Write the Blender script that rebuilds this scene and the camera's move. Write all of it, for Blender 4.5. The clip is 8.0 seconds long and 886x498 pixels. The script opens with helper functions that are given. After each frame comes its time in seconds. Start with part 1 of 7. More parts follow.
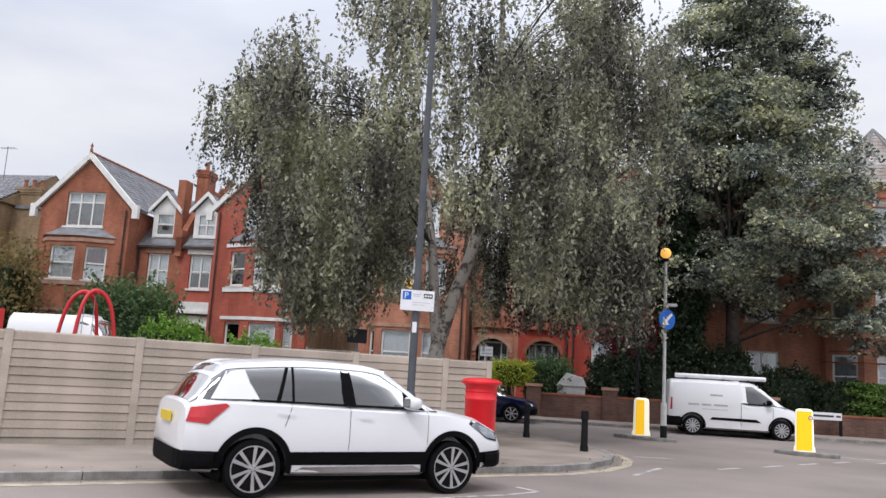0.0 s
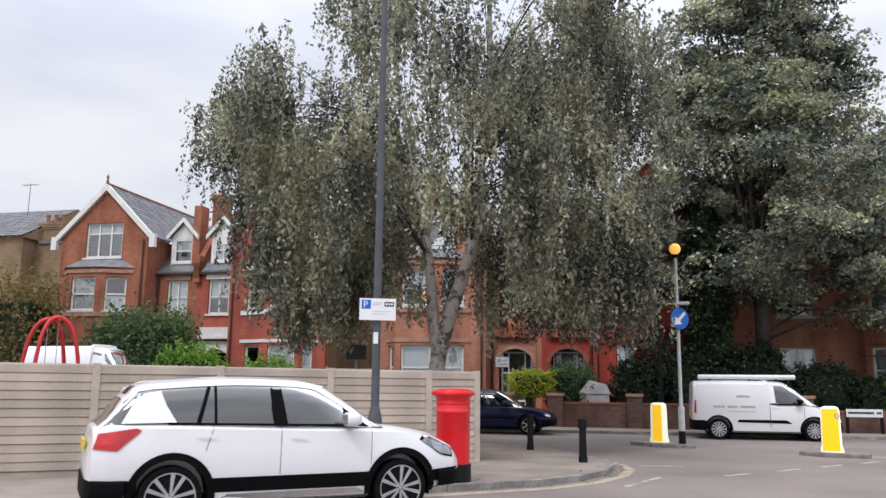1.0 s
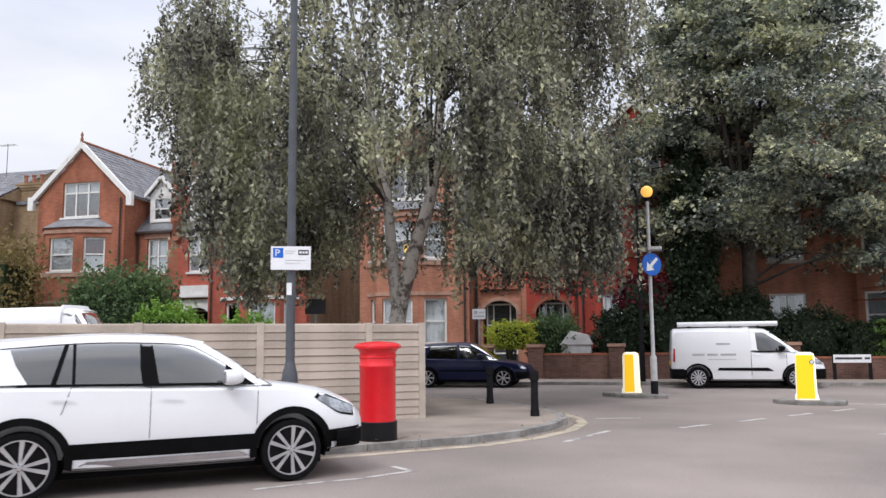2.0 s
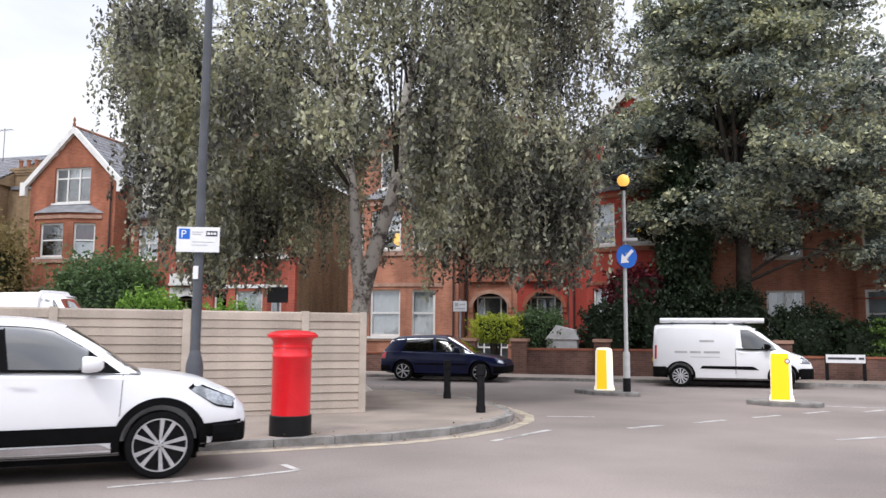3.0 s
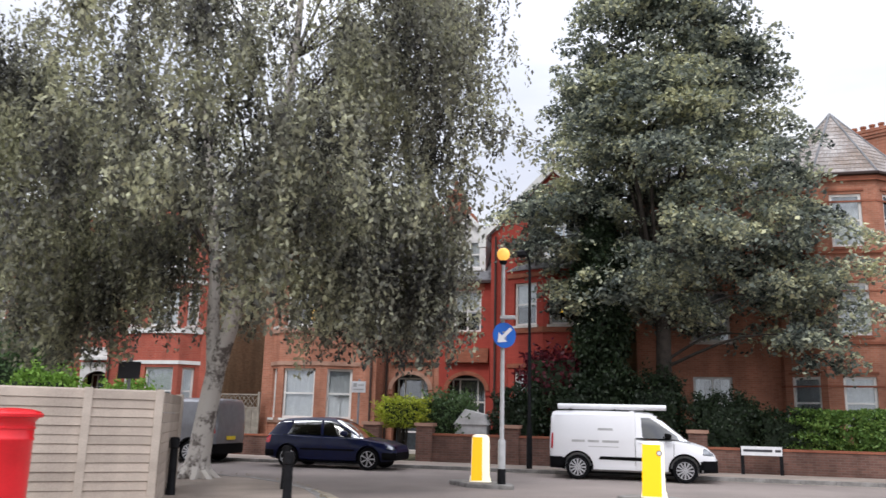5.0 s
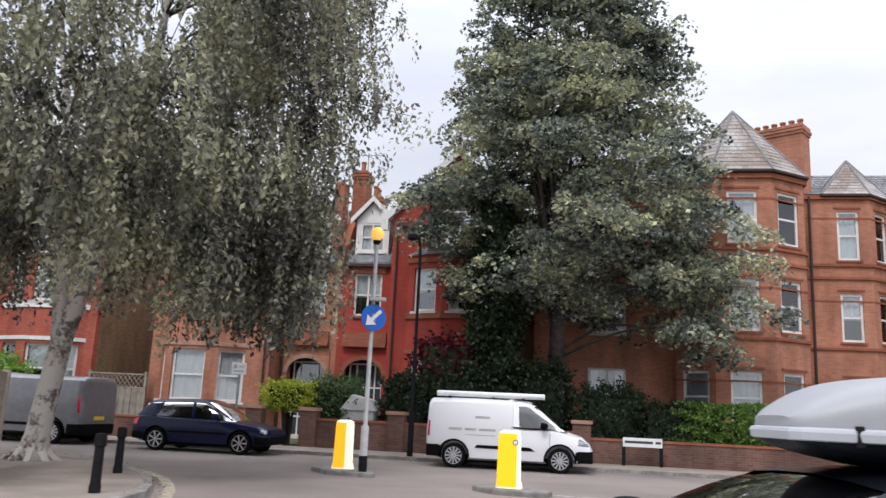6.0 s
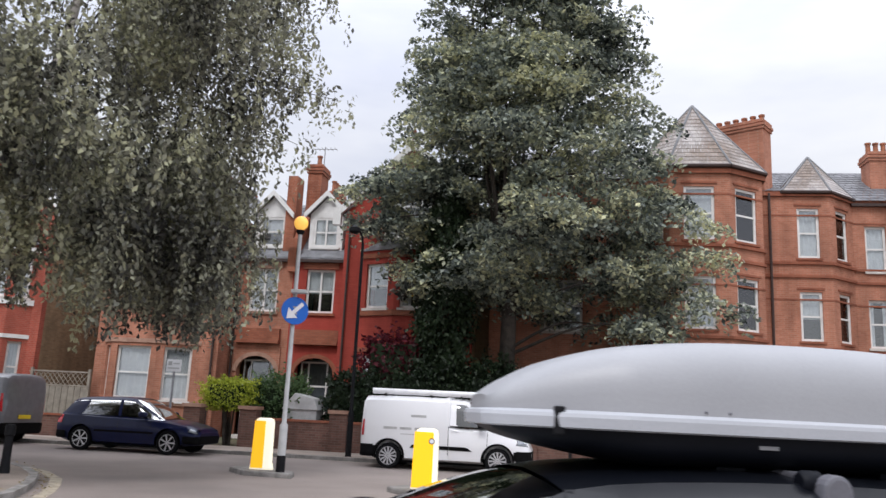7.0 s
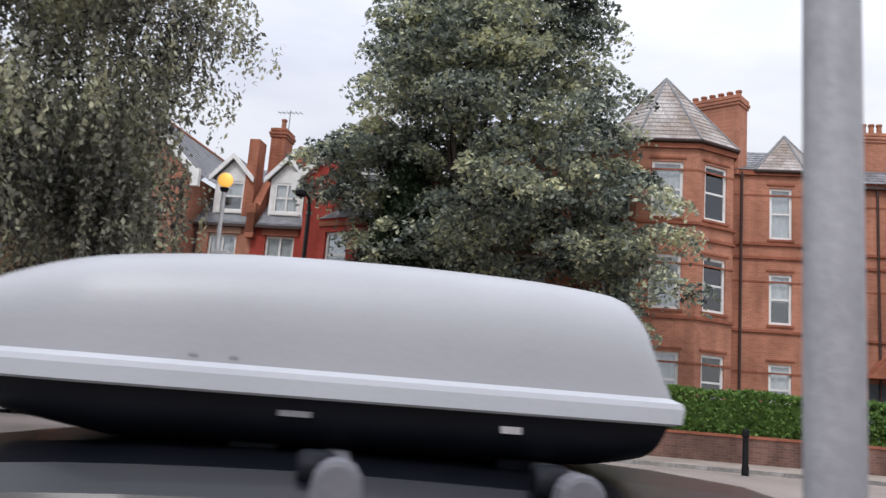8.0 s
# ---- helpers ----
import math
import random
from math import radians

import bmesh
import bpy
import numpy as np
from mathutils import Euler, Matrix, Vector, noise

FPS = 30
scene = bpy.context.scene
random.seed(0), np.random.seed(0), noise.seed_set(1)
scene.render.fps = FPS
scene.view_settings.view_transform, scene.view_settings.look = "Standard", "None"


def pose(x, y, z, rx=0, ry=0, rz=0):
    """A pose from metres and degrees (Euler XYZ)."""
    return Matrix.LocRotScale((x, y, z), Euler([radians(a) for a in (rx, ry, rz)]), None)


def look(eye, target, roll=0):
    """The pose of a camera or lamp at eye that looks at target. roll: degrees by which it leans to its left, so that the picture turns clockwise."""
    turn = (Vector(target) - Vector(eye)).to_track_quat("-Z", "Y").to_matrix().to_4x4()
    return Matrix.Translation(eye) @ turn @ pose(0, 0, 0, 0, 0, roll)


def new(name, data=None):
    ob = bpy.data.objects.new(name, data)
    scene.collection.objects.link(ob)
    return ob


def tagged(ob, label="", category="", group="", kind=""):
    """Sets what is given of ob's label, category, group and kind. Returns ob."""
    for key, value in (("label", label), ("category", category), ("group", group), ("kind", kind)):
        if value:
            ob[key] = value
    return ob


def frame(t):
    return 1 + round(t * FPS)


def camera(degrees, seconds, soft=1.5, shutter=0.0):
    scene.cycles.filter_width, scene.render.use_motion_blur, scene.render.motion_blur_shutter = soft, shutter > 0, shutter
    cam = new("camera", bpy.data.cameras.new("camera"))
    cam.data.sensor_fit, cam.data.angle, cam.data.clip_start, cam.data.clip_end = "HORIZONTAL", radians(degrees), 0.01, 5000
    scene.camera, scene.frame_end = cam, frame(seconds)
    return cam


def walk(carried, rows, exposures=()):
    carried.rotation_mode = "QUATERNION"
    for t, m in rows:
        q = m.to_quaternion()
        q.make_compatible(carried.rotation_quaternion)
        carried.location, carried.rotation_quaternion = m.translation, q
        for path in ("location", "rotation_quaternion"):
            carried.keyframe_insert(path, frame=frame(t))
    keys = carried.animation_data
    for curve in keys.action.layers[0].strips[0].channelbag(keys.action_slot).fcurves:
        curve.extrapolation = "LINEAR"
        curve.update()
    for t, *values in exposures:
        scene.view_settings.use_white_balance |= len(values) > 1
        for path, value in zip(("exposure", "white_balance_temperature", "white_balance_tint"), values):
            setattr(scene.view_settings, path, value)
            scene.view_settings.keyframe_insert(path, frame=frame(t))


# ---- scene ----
cam = camera(58.0, 8.0, 1.45, 0.3)
PATH = [
    (0, (0.708, 0.022, 1.507), (0.628, 1.996, 1.816), 3.3),
    (0.5, (1.356, 0.47, 1.501), (1.232, 2.438, 1.839), 1.1),
    (1, (1.951, 0.921, 1.489), (1.763, 2.882, 1.832), 0.6),
    (1.5, (2.541, 1.487, 1.476), (2.344, 3.46, 1.74), -0.6),
    (3, (4.371, 2.965, 1.418), (4.11, 4.936, 1.635), 0.4),
    (3.5, (5.051, 3.367, 1.398), (4.744, 5.315, 1.733), 0.3),
    (4, (5.68, 3.746, 1.401), (5.371, 5.689, 1.757), 0.5),
    (4.2, (5.952, 3.915, 1.435), (5.654, 5.857, 1.812), 0.6),
    (5.3, (7.393, 4.826, 1.473), (7.223, 6.774, 1.894), 1.0),
    (5.5, (7.714, 4.968, 1.453), (7.584, 6.919, 1.873), 0.7),
    (6, (8.39, 5.433, 1.483), (8.322, 7.393, 1.877), 2.7),
    (6.5, (9.063, 5.804, 1.468), (9.02, 7.761, 1.878), 2.6),
    (7, (9.683, 6.258, 1.457), (9.648, 8.217, 1.857), 2.8),
    (7.5, (10.384, 6.669, 1.474), (10.349, 8.638, 1.824), 3.6),
    (7.7, (10.641, 6.845, 1.494), (10.617, 8.814, 1.848), 3.5),
    (7.9, (10.863, 7.09, 1.468), (10.84, 9.06, 1.814), 4.2),
    (8, (10.998, 7.235, 1.466), (10.978, 9.205, 1.811), 4.5),
]
walk(cam, [(t, look(eye, target, roll)) for t, eye, target, roll in PATH], [(0, -0.05), (1.5, 0.03), (3.0, 0.28), (3.5, 0.34), (4.2, 0.28), (5.5, 0.15), (6.5, 0.05), (8, 0.04)])

# ---- daylight: an overcast sky, a weak wide sun behind the cloud ----
world = bpy.data.worlds.new("overcast_sky")
scene.world = world
world.use_nodes = True
wn, wl = world.node_tree.nodes, world.node_tree.links
wn.clear()
sky = wn.new("ShaderNodeTexSky")
sky.sky_type, sky.sun_disc = "NISHITA", False
sky.sun_elevation, sky.sun_rotation = radians(48), radians(200)
sky_bg = wn.new("ShaderNodeBackground")
sky_bg.inputs["Strength"].default_value = 0.08
cloud_bg = wn.new("ShaderNodeBackground")
cloud_bg.inputs["Strength"].default_value = 1.0
wco = wn.new("ShaderNodeTexCoord")
wmap = wn.new("ShaderNodeMapping")
wmap.inputs["Scale"].default_value = (1.2, 1.2, 4.0)
cloud_noise = wn.new("ShaderNodeTexNoise")
cloud_noise.inputs["Scale"].default_value, cloud_noise.inputs["Detail"].default_value = 2.2, 5
cloud_ramp = wn.new("ShaderNodeValToRGB")
cloud_ramp.color_ramp.elements[0].position, cloud_ramp.color_ramp.elements[0].color = 0.34, (0.7, 0.735, 0.86, 1)
cloud_ramp.color_ramp.elements[1].position, cloud_ramp.color_ramp.elements[1].color = 0.66, (0.93, 0.945, 1.0, 1)
sky_mix = wn.new("ShaderNodeMixShader")
sky_mix.inputs[0].default_value = 0.93
wout = wn.new("ShaderNodeOutputWorld")
wl.new(wco.outputs["Generated"], wmap.inputs["Vector"])
wl.new(wmap.outputs["Vector"], cloud_noise.inputs["Vector"])
wl.new(cloud_noise.outputs["Fac"], cloud_ramp.inputs["Fac"])
wl.new(cloud_ramp.outputs["Color"], cloud_bg.inputs["Color"])
# an overcast dome is brighter overhead than near the horizon
wsep, wrise = wn.new("ShaderNodeSeparateXYZ"), wn.new("ShaderNodeMapRange")
wrise.interpolation_type = "SMOOTHSTEP"
wrise.inputs["From Min"].default_value, wrise.inputs["From Max"].default_value = 0.25, 1.0
wrise.inputs["To Min"].default_value, wrise.inputs["To Max"].default_value = 1.0, 2.7
wl.new(wco.outputs["Generated"], wsep.inputs[0])
wl.new(wsep.outputs["Z"], wrise.inputs["Value"])
wl.new(wrise.outputs[0], cloud_bg.inputs["Strength"])
wl.new(sky.outputs["Color"], sky_bg.inputs["Color"])
wl.new(sky_bg.outputs["Background"], sky_mix.inputs[1])
wl.new(cloud_bg.outputs["Background"], sky_mix.inputs[2])
wl.new(sky_mix.outputs["Shader"], wout.inputs["Surface"])
sun = new("sun", bpy.data.lights.new("sun", "SUN"))
sun.data.energy, sun.data.angle, sun.data.color = 1.2, radians(14), (1.0, 0.975, 0.965)
sun.matrix_world = look((-6, -16, 22), (0, 0, 0))

rnd = random.Random(7)


# ---- materials ----
def shader(name, col, col2=None, rough=0.7, metal=0.0, scale=6.0, fine=60.0, bump=0.15, spec=0.4, coat=0.0, island=0.0, objrand=0.0, contrast=(0.35, 0.65), dist=0.02):
    """A surface with two colours mixed at a coarse and a fine scale and a fine relief."""
    m = bpy.data.materials.new(name)
    m.use_nodes = True
    n, l = m.node_tree.nodes, m.node_tree.links
    b = n["Principled BSDF"]
    b.inputs["Roughness"].default_value, b.inputs["Metallic"].default_value = rough, metal
    b.inputs["Specular IOR Level"].default_value, b.inputs["Coat Weight"].default_value = spec, coat
    b.inputs["Coat Roughness"].default_value = 0.06
    col2 = col2 or tuple(c * 0.8 for c in col)
    co = n.new("ShaderNodeTexCoord")
    a, f = n.new("ShaderNodeTexNoise"), n.new("ShaderNodeTexNoise")
    a.inputs["Scale"].default_value, a.inputs["Detail"].default_value = scale, 6
    f.inputs["Scale"].default_value, f.inputs["Detail"].default_value = fine, 4
    l.new(co.outputs["Object"], a.inputs["Vector"])
    l.new(co.outputs["Object"], f.inputs["Vector"])
    s = n.new("ShaderNodeMath")
    s.operation, s.inputs[1].default_value = "MULTIPLY_ADD", 0.45
    sub = n.new("ShaderNodeMath")
    sub.operation, sub.inputs[1].default_value = "SUBTRACT", 0.225
    l.new(f.outputs["Fac"], s.inputs[0])
    l.new(a.outputs["Fac"], s.inputs[2])
    l.new(s.outputs[0], sub.inputs[0])
    r = n.new("ShaderNodeValToRGB")
    r.color_ramp.elements[0].position, r.color_ramp.elements[0].color = contrast[0], (*col2, 1)
    r.color_ramp.elements[1].position, r.color_ramp.elements[1].color = contrast[1], (*col, 1)
    l.new(sub.outputs[0], r.inputs["Fac"])
    out = r.outputs["Color"]
    if island or objrand:
        g = n.new("ShaderNodeNewGeometry") if island else n.new("ShaderNodeObjectInfo")
        h = n.new("ShaderNodeHueSaturation")
        mr = n.new("ShaderNodeMapRange")
        k = island or objrand
        mr.inputs["To Min"].default_value, mr.inputs["To Max"].default_value = 1 - k, 1 + k
        l.new(g.outputs["Random Per Island" if island else "Random"], mr.inputs["Value"])
        l.new(mr.outputs[0], h.inputs["Value"])
        l.new(out, h.inputs["Color"])
        out = h.outputs["Color"]
    l.new(out, b.inputs["Base Color"])
    if bump:
        bp = n.new("ShaderNodeBump")
        bp.inputs["Strength"].default_value, bp.inputs["Distance"].default_value = bump, dist
        l.new(f.outputs["Fac"], bp.inputs["Height"])
        l.new(bp.outputs["Normal"], b.inputs["Normal"])
    return m


def brick_shader(name, c1, c2, mortar, weather=0.25):
    """Coursed brickwork of 225 x 75 mm, with soot and rain stains of their own."""
    m = bpy.data.materials.new(name)
    m.use_nodes = True
    n, l = m.node_tree.nodes, m.node_tree.links
    b = n["Principled BSDF"]
    b.inputs["Roughness"].default_value, b.inputs["Specular IOR Level"].default_value = 0.88, 0.2
    co, sep, com, add = n.new("ShaderNodeTexCoord"), n.new("ShaderNodeSeparateXYZ"), n.new("ShaderNodeCombineXYZ"), n.new("ShaderNodeMath")
    l.new(co.outputs["Object"], sep.inputs[0])
    l.new(sep.outputs["X"], add.inputs[0])
    l.new(sep.outputs["Y"], add.inputs[1])
    l.new(add.outputs[0], com.inputs["X"])
    l.new(sep.outputs["Z"], com.inputs["Y"])
    t = n.new("ShaderNodeTexBrick")
    t.inputs["Scale"].default_value, t.inputs["Mortar Size"].default_value = 1.0, 0.006
    t.inputs["Brick Width"].default_value, t.inputs["Row Height"].default_value = 0.225, 0.075
    t.inputs["Color1"].default_value, t.inputs["Color2"].default_value, t.inputs["Mortar"].default_value = (*c1, 1), (*c2, 1), (*mortar, 1)
    l.new(com.outputs[0], t.inputs["Vector"])
    a = n.new("ShaderNodeTexNoise")
    a.inputs["Scale"].default_value, a.inputs["Detail"].default_value = 0.9, 8
    mp = n.new("ShaderNodeMapping")
    mp.inputs["Scale"].default_value = (1.6, 1.6, 0.6)
    l.new(co.outputs["Object"], mp.inputs["Vector"])
    l.new(mp.outputs["Vector"], a.inputs["Vector"])
    r = n.new("ShaderNodeValToRGB")
    r.color_ramp.elements[0].position, r.color_ramp.elements[0].color = 0.35, (1 - weather, 1 - weather, 1 - weather, 1)
    r.color_ramp.elements[1].position, r.color_ramp.elements[1].color = 0.62, (1, 1, 1, 1)
    l.new(a.outputs["Fac"], r.inputs["Fac"])
    x = n.new("ShaderNodeMix")
    x.data_type, x.blend_type = "RGBA", "MULTIPLY"
    x.inputs["Factor"].default_value = 1.0
    l.new(t.outputs["Color"], x.inputs["A"])
    l.new(r.outputs["Color"], x.inputs["B"])
    l.new(x.outputs["Result"], b.inputs["Base Color"])
    bp = n.new("ShaderNodeBump")
    bp.inputs["Strength"].default_value, bp.inputs["Distance"].default_value = 0.5, 0.008
    bp.invert = True
    l.new(t.outputs["Fac"], bp.inputs["Height"])
    l.new(bp.outputs["Normal"], b.inputs["Normal"])
    return m


def leaf_shader(name, c1, c2, c3, through_light=0.35, patchy=0.6, vary=0.45, gloss=0.26):
    """Leaves of varied tint that let part of the light through; a high patchy paints lit and shaded clumps."""
    m = bpy.data.materials.new(name)
    m.use_nodes = True
    n, l = m.node_tree.nodes, m.node_tree.links
    b = n["Principled BSDF"]
    b.inputs["Roughness"].default_value, b.inputs["Specular IOR Level"].default_value = 0.48, gloss
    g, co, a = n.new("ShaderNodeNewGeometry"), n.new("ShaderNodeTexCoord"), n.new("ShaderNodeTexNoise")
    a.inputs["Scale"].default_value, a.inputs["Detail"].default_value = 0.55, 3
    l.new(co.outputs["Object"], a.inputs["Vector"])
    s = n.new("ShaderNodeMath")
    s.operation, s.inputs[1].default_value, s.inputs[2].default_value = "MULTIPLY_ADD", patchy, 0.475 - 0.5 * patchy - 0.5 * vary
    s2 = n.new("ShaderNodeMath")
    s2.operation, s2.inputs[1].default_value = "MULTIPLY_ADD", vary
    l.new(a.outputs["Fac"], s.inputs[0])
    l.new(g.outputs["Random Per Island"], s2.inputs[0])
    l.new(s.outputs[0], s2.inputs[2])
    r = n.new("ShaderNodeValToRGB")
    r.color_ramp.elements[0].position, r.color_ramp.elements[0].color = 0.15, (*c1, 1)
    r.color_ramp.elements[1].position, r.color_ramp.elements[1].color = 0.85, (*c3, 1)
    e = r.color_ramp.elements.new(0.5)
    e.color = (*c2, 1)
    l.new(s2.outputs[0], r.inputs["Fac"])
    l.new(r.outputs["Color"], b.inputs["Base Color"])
    tr = n.new("ShaderNodeBsdfTranslucent")
    l.new(r.outputs["Color"], tr.inputs["Color"])
    mx = n.new("ShaderNodeMixShader")
    mx.inputs[0].default_value = through_light
    l.new(b.outputs[0], mx.inputs[1])
    l.new(tr.outputs[0], mx.inputs[2])
    l.new(mx.outputs[0], n["Material Output"].inputs["Surface"])
    return m


def glass_shader(name, tint, gloss=0.1):
    """Thin glass: mirrors part of the sky and lets the tinted rest through."""
    m = bpy.data.materials.new(name)
    m.use_nodes = True
    n, l = m.node_tree.nodes, m.node_tree.links
    n.remove(n["Principled BSDF"])
    t, g, f, x = n.new("ShaderNodeBsdfTransparent"), n.new("ShaderNodeBsdfGlossy"), n.new("ShaderNodeFresnel"), n.new("ShaderNodeMixShader")
    t.inputs["Color"].default_value = (*tint, 1)
    g.inputs["Roughness"].default_value = 0.03
    f.inputs["IOR"].default_value = 1.5
    k = n.new("ShaderNodeMath")
    k.operation, k.inputs[1].default_value = "ADD", gloss
    l.new(f.outputs[0], k.inputs[0])
    l.new(k.outputs[0], x.inputs[0])
    l.new(t.outputs[0], x.inputs[1])
    l.new(g.outputs[0], x.inputs[2])
    l.new(x.outputs[0], n["Material Output"].inputs["Surface"])
    return m


def glow_shader(name, col, power):
    """A lit, translucent plastic shell."""
    m = bpy.data.materials.new(name)
    m.use_nodes = True
    b = m.node_tree.nodes["Principled BSDF"]
    b.inputs["Base Color"].default_value, b.inputs["Roughness"].default_value = (*col, 1), 0.4
    b.inputs["Emission Color"].default_value, b.inputs["Emission Strength"].default_value = (*col, 1), power
    return m


ASPHALT = shader("asphalt", (0.295, 0.25, 0.228), (0.185, 0.158, 0.146), 0.9, scale=0.3, fine=38, bump=0.5, spec=0.25, contrast=(0.3, 0.68))
PAVING = shader("pavement_asphalt", (0.34, 0.285, 0.245), (0.22, 0.185, 0.16), 0.92, scale=0.7, fine=55, bump=0.3, spec=0.2)
KERB = shader("granite_kerb", (0.3, 0.285, 0.27), (0.17, 0.16, 0.15), 0.85, scale=5, fine=70, objrand=0.15)
PAINT_WHITE = shader("worn_white_road_paint", (0.5, 0.48, 0.46), (0.24, 0.225, 0.215), 0.8, scale=4, fine=30, bump=0.1, contrast=(0.38, 0.55))
PAINT_YELLOW = shader("worn_yellow_road_paint", (0.5, 0.43, 0.32), (0.3, 0.26, 0.21), 0.8, scale=4, fine=30, bump=0.1)
SOIL = shader("garden_soil", (0.12, 0.1, 0.06), (0.05, 0.06, 0.03), 0.95, scale=1.5, fine=20, bump=0.6)
CONCRETE = shader("concrete_board", (0.49, 0.415, 0.35), (0.36, 0.305, 0.26), 0.9, scale=1.6, fine=40, bump=0.25, objrand=0.13, spec=0.2)
POST = shader("concrete_post", (0.55, 0.48, 0.41), (0.42, 0.36, 0.305), 0.9, scale=2.5, fine=50, bump=0.25, objrand=0.05, spec=0.2)
BRICK_RED = brick_shader("orange_red_brick", (0.44, 0.15, 0.085), (0.34, 0.11, 0.062), (0.38, 0.24, 0.18), 0.35)
BRICK_TERRA = brick_shader("terracotta_brick", (0.53, 0.225, 0.145), (0.42, 0.17, 0.108), (0.47, 0.29, 0.215), 0.34)
BRICK_PAINT = brick_shader("red_painted_brick", (0.42, 0.075, 0.055), (0.38, 0.065, 0.048), (0.34, 0.06, 0.045), 0.25)
BRICK_CRIMSON = brick_shader("worn_crimson_brick", (0.48, 0.115, 0.075), (0.4, 0.09, 0.06), (0.42, 0.2, 0.16), 0.3)
BRICK_STOCK = brick_shader("yellow_stock_brick", (0.36, 0.25, 0.15), (0.28, 0.19, 0.11), (0.3, 0.24, 0.17), 0.3)
BRICK_WALL = brick_shader("garden_wall_brick", (0.22, 0.115, 0.09), (0.15, 0.08, 0.065), (0.2, 0.155, 0.13), 0.45)
BRICK_DARK = brick_shader("moulded_dark_brick", (0.38, 0.135, 0.08), (0.3, 0.1, 0.06), (0.24, 0.12, 0.085))
SLATE = shader("roof_slate", (0.2, 0.2, 0.215), (0.12, 0.12, 0.13), 0.6, scale=2, fine=14, bump=0.5, island=0.18)
SLATE_PALE = shader("weathered_pale_slate", (0.44, 0.41, 0.4), (0.23, 0.185, 0.155), 0.65, scale=0.8, fine=12, bump=0.4, island=0.2)
LEAD = shader("lead_flashing", (0.22, 0.225, 0.24), (0.14, 0.145, 0.155), 0.55, scale=3, fine=20)
WHITE = shader("white_gloss_paint", (0.8, 0.79, 0.77), (0.68, 0.67, 0.65), 0.45, scale=3, fine=30, bump=0.05)
TRIM_DULL = shader("weathered_terracotta_trim", (0.44, 0.27, 0.2), (0.32, 0.18, 0.13), 0.85, scale=3, fine=40)
STONE = shader("painted_stone_sill", (0.68, 0.64, 0.6), (0.48, 0.44, 0.4), 0.8, scale=3, fine=40)
DARK_PAINT = shader("dark_door_paint", (0.05, 0.06, 0.07), (0.03, 0.035, 0.04), 0.4, bump=0.05)
CURTAIN = shader("net_curtain", (0.86, 0.86, 0.87), (0.74, 0.74, 0.77), 0.95, scale=5, fine=25, bump=0.3)
CURTAIN_RED = shader("dark_red_curtain", (0.16, 0.03, 0.04), (0.1, 0.02, 0.025), 0.95)
# near-black sheets behind the windows: the shade of unlit rooms, put into the colour
ROOM_SHADE = shader("dim_room_shade", (0.03, 0.027, 0.025), (0.02, 0.018, 0.017), 0.95, bump=0)
PANE = glass_shader("window_glass", (0.86, 0.89, 0.9), 0.1)
CLAY = shader("clay_pot", (0.38, 0.15, 0.08), (0.2, 0.09, 0.06), 0.85, scale=8)
IRON = shader("black_cast_iron", (0.014, 0.014, 0.016), (0.008, 0.008, 0.009), 0.6, spec=0.1, scale=10, fine=80, bump=0.2)
PIPE = shader("painted_downpipe", (0.06, 0.035, 0.03), (0.04, 0.025, 0.022), 0.55)
LAMP_GREY = shader("dark_grey_lamp_paint", (0.09, 0.095, 0.11), (0.065, 0.07, 0.08), 0.5, scale=4, fine=60, bump=0.1)
POLE_GREY = shader("galvanised_pole", (0.34, 0.34, 0.36), (0.26, 0.26, 0.28), 0.5, metal=0.3, scale=5, fine=60, bump=0.08)
POLE_PALE = shader("pale_grey_paint", (0.5, 0.5, 0.5), (0.4, 0.4, 0.4), 0.5, scale=5, fine=60, bump=0.08)
POST_RED = shader("pillar_box_red", (0.8, 0.016, 0.026), (0.7, 0.012, 0.02), 0.35, scale=3, fine=40, bump=0.06, coat=0.3)
POST_BLACK = shader("pillar_box_black", (0.01, 0.01, 0.011), (0.007, 0.007, 0.008), 0.45, bump=0.1, spec=0.2)
SIGN_WHITE = shader("sign_white", (0.8, 0.8, 0.82), (0.72, 0.72, 0.74), 0.45, bump=0)
SIGN_BLUE = shader("sign_blue", (0.01, 0.13, 0.55), (0.01, 0.115, 0.5), 0.4, bump=0)
SIGN_DARK = shader("sign_dark_print", (0.05, 0.05, 0.06), (0.04, 0.04, 0.05), 0.5, bump=0)
SIGN_BACK = shader("grey_sign_back", (0.2, 0.2, 0.21), (0.15, 0.15, 0.16), 0.5, bump=0.05)
GLOW_WHITE = glow_shader("lit_white_shell", (0.95, 0.9, 0.72), 0.45)
GLOW_YELLOW = glow_shader("lit_yellow_panel", (0.95, 0.53, 0.008), 0.5)  
GLOBE = glow_shader("amber_beacon", (0.95, 0.5, 0.1), 0.75)
LANTERN_GLOW = glow_shader("amber_lantern", (1.0, 0.55, 0.05), 1.2)
SWING_RED = shader("red_tube_paint", (0.6, 0.03, 0.035), (0.5, 0.025, 0.03), 0.4, bump=0.05)
CAR_WHITE = shader("white_car_paint", (0.8, 0.8, 0.82), (0.78, 0.78, 0.8), 0.3, scale=2, fine=20, bump=0, coat=0.7)
CAR_BLUE = shader("dark_blue_car_paint", (0.004, 0.008, 0.042), (0.003, 0.006, 0.035), 0.3, bump=0, coat=0.25, spec=0.2)
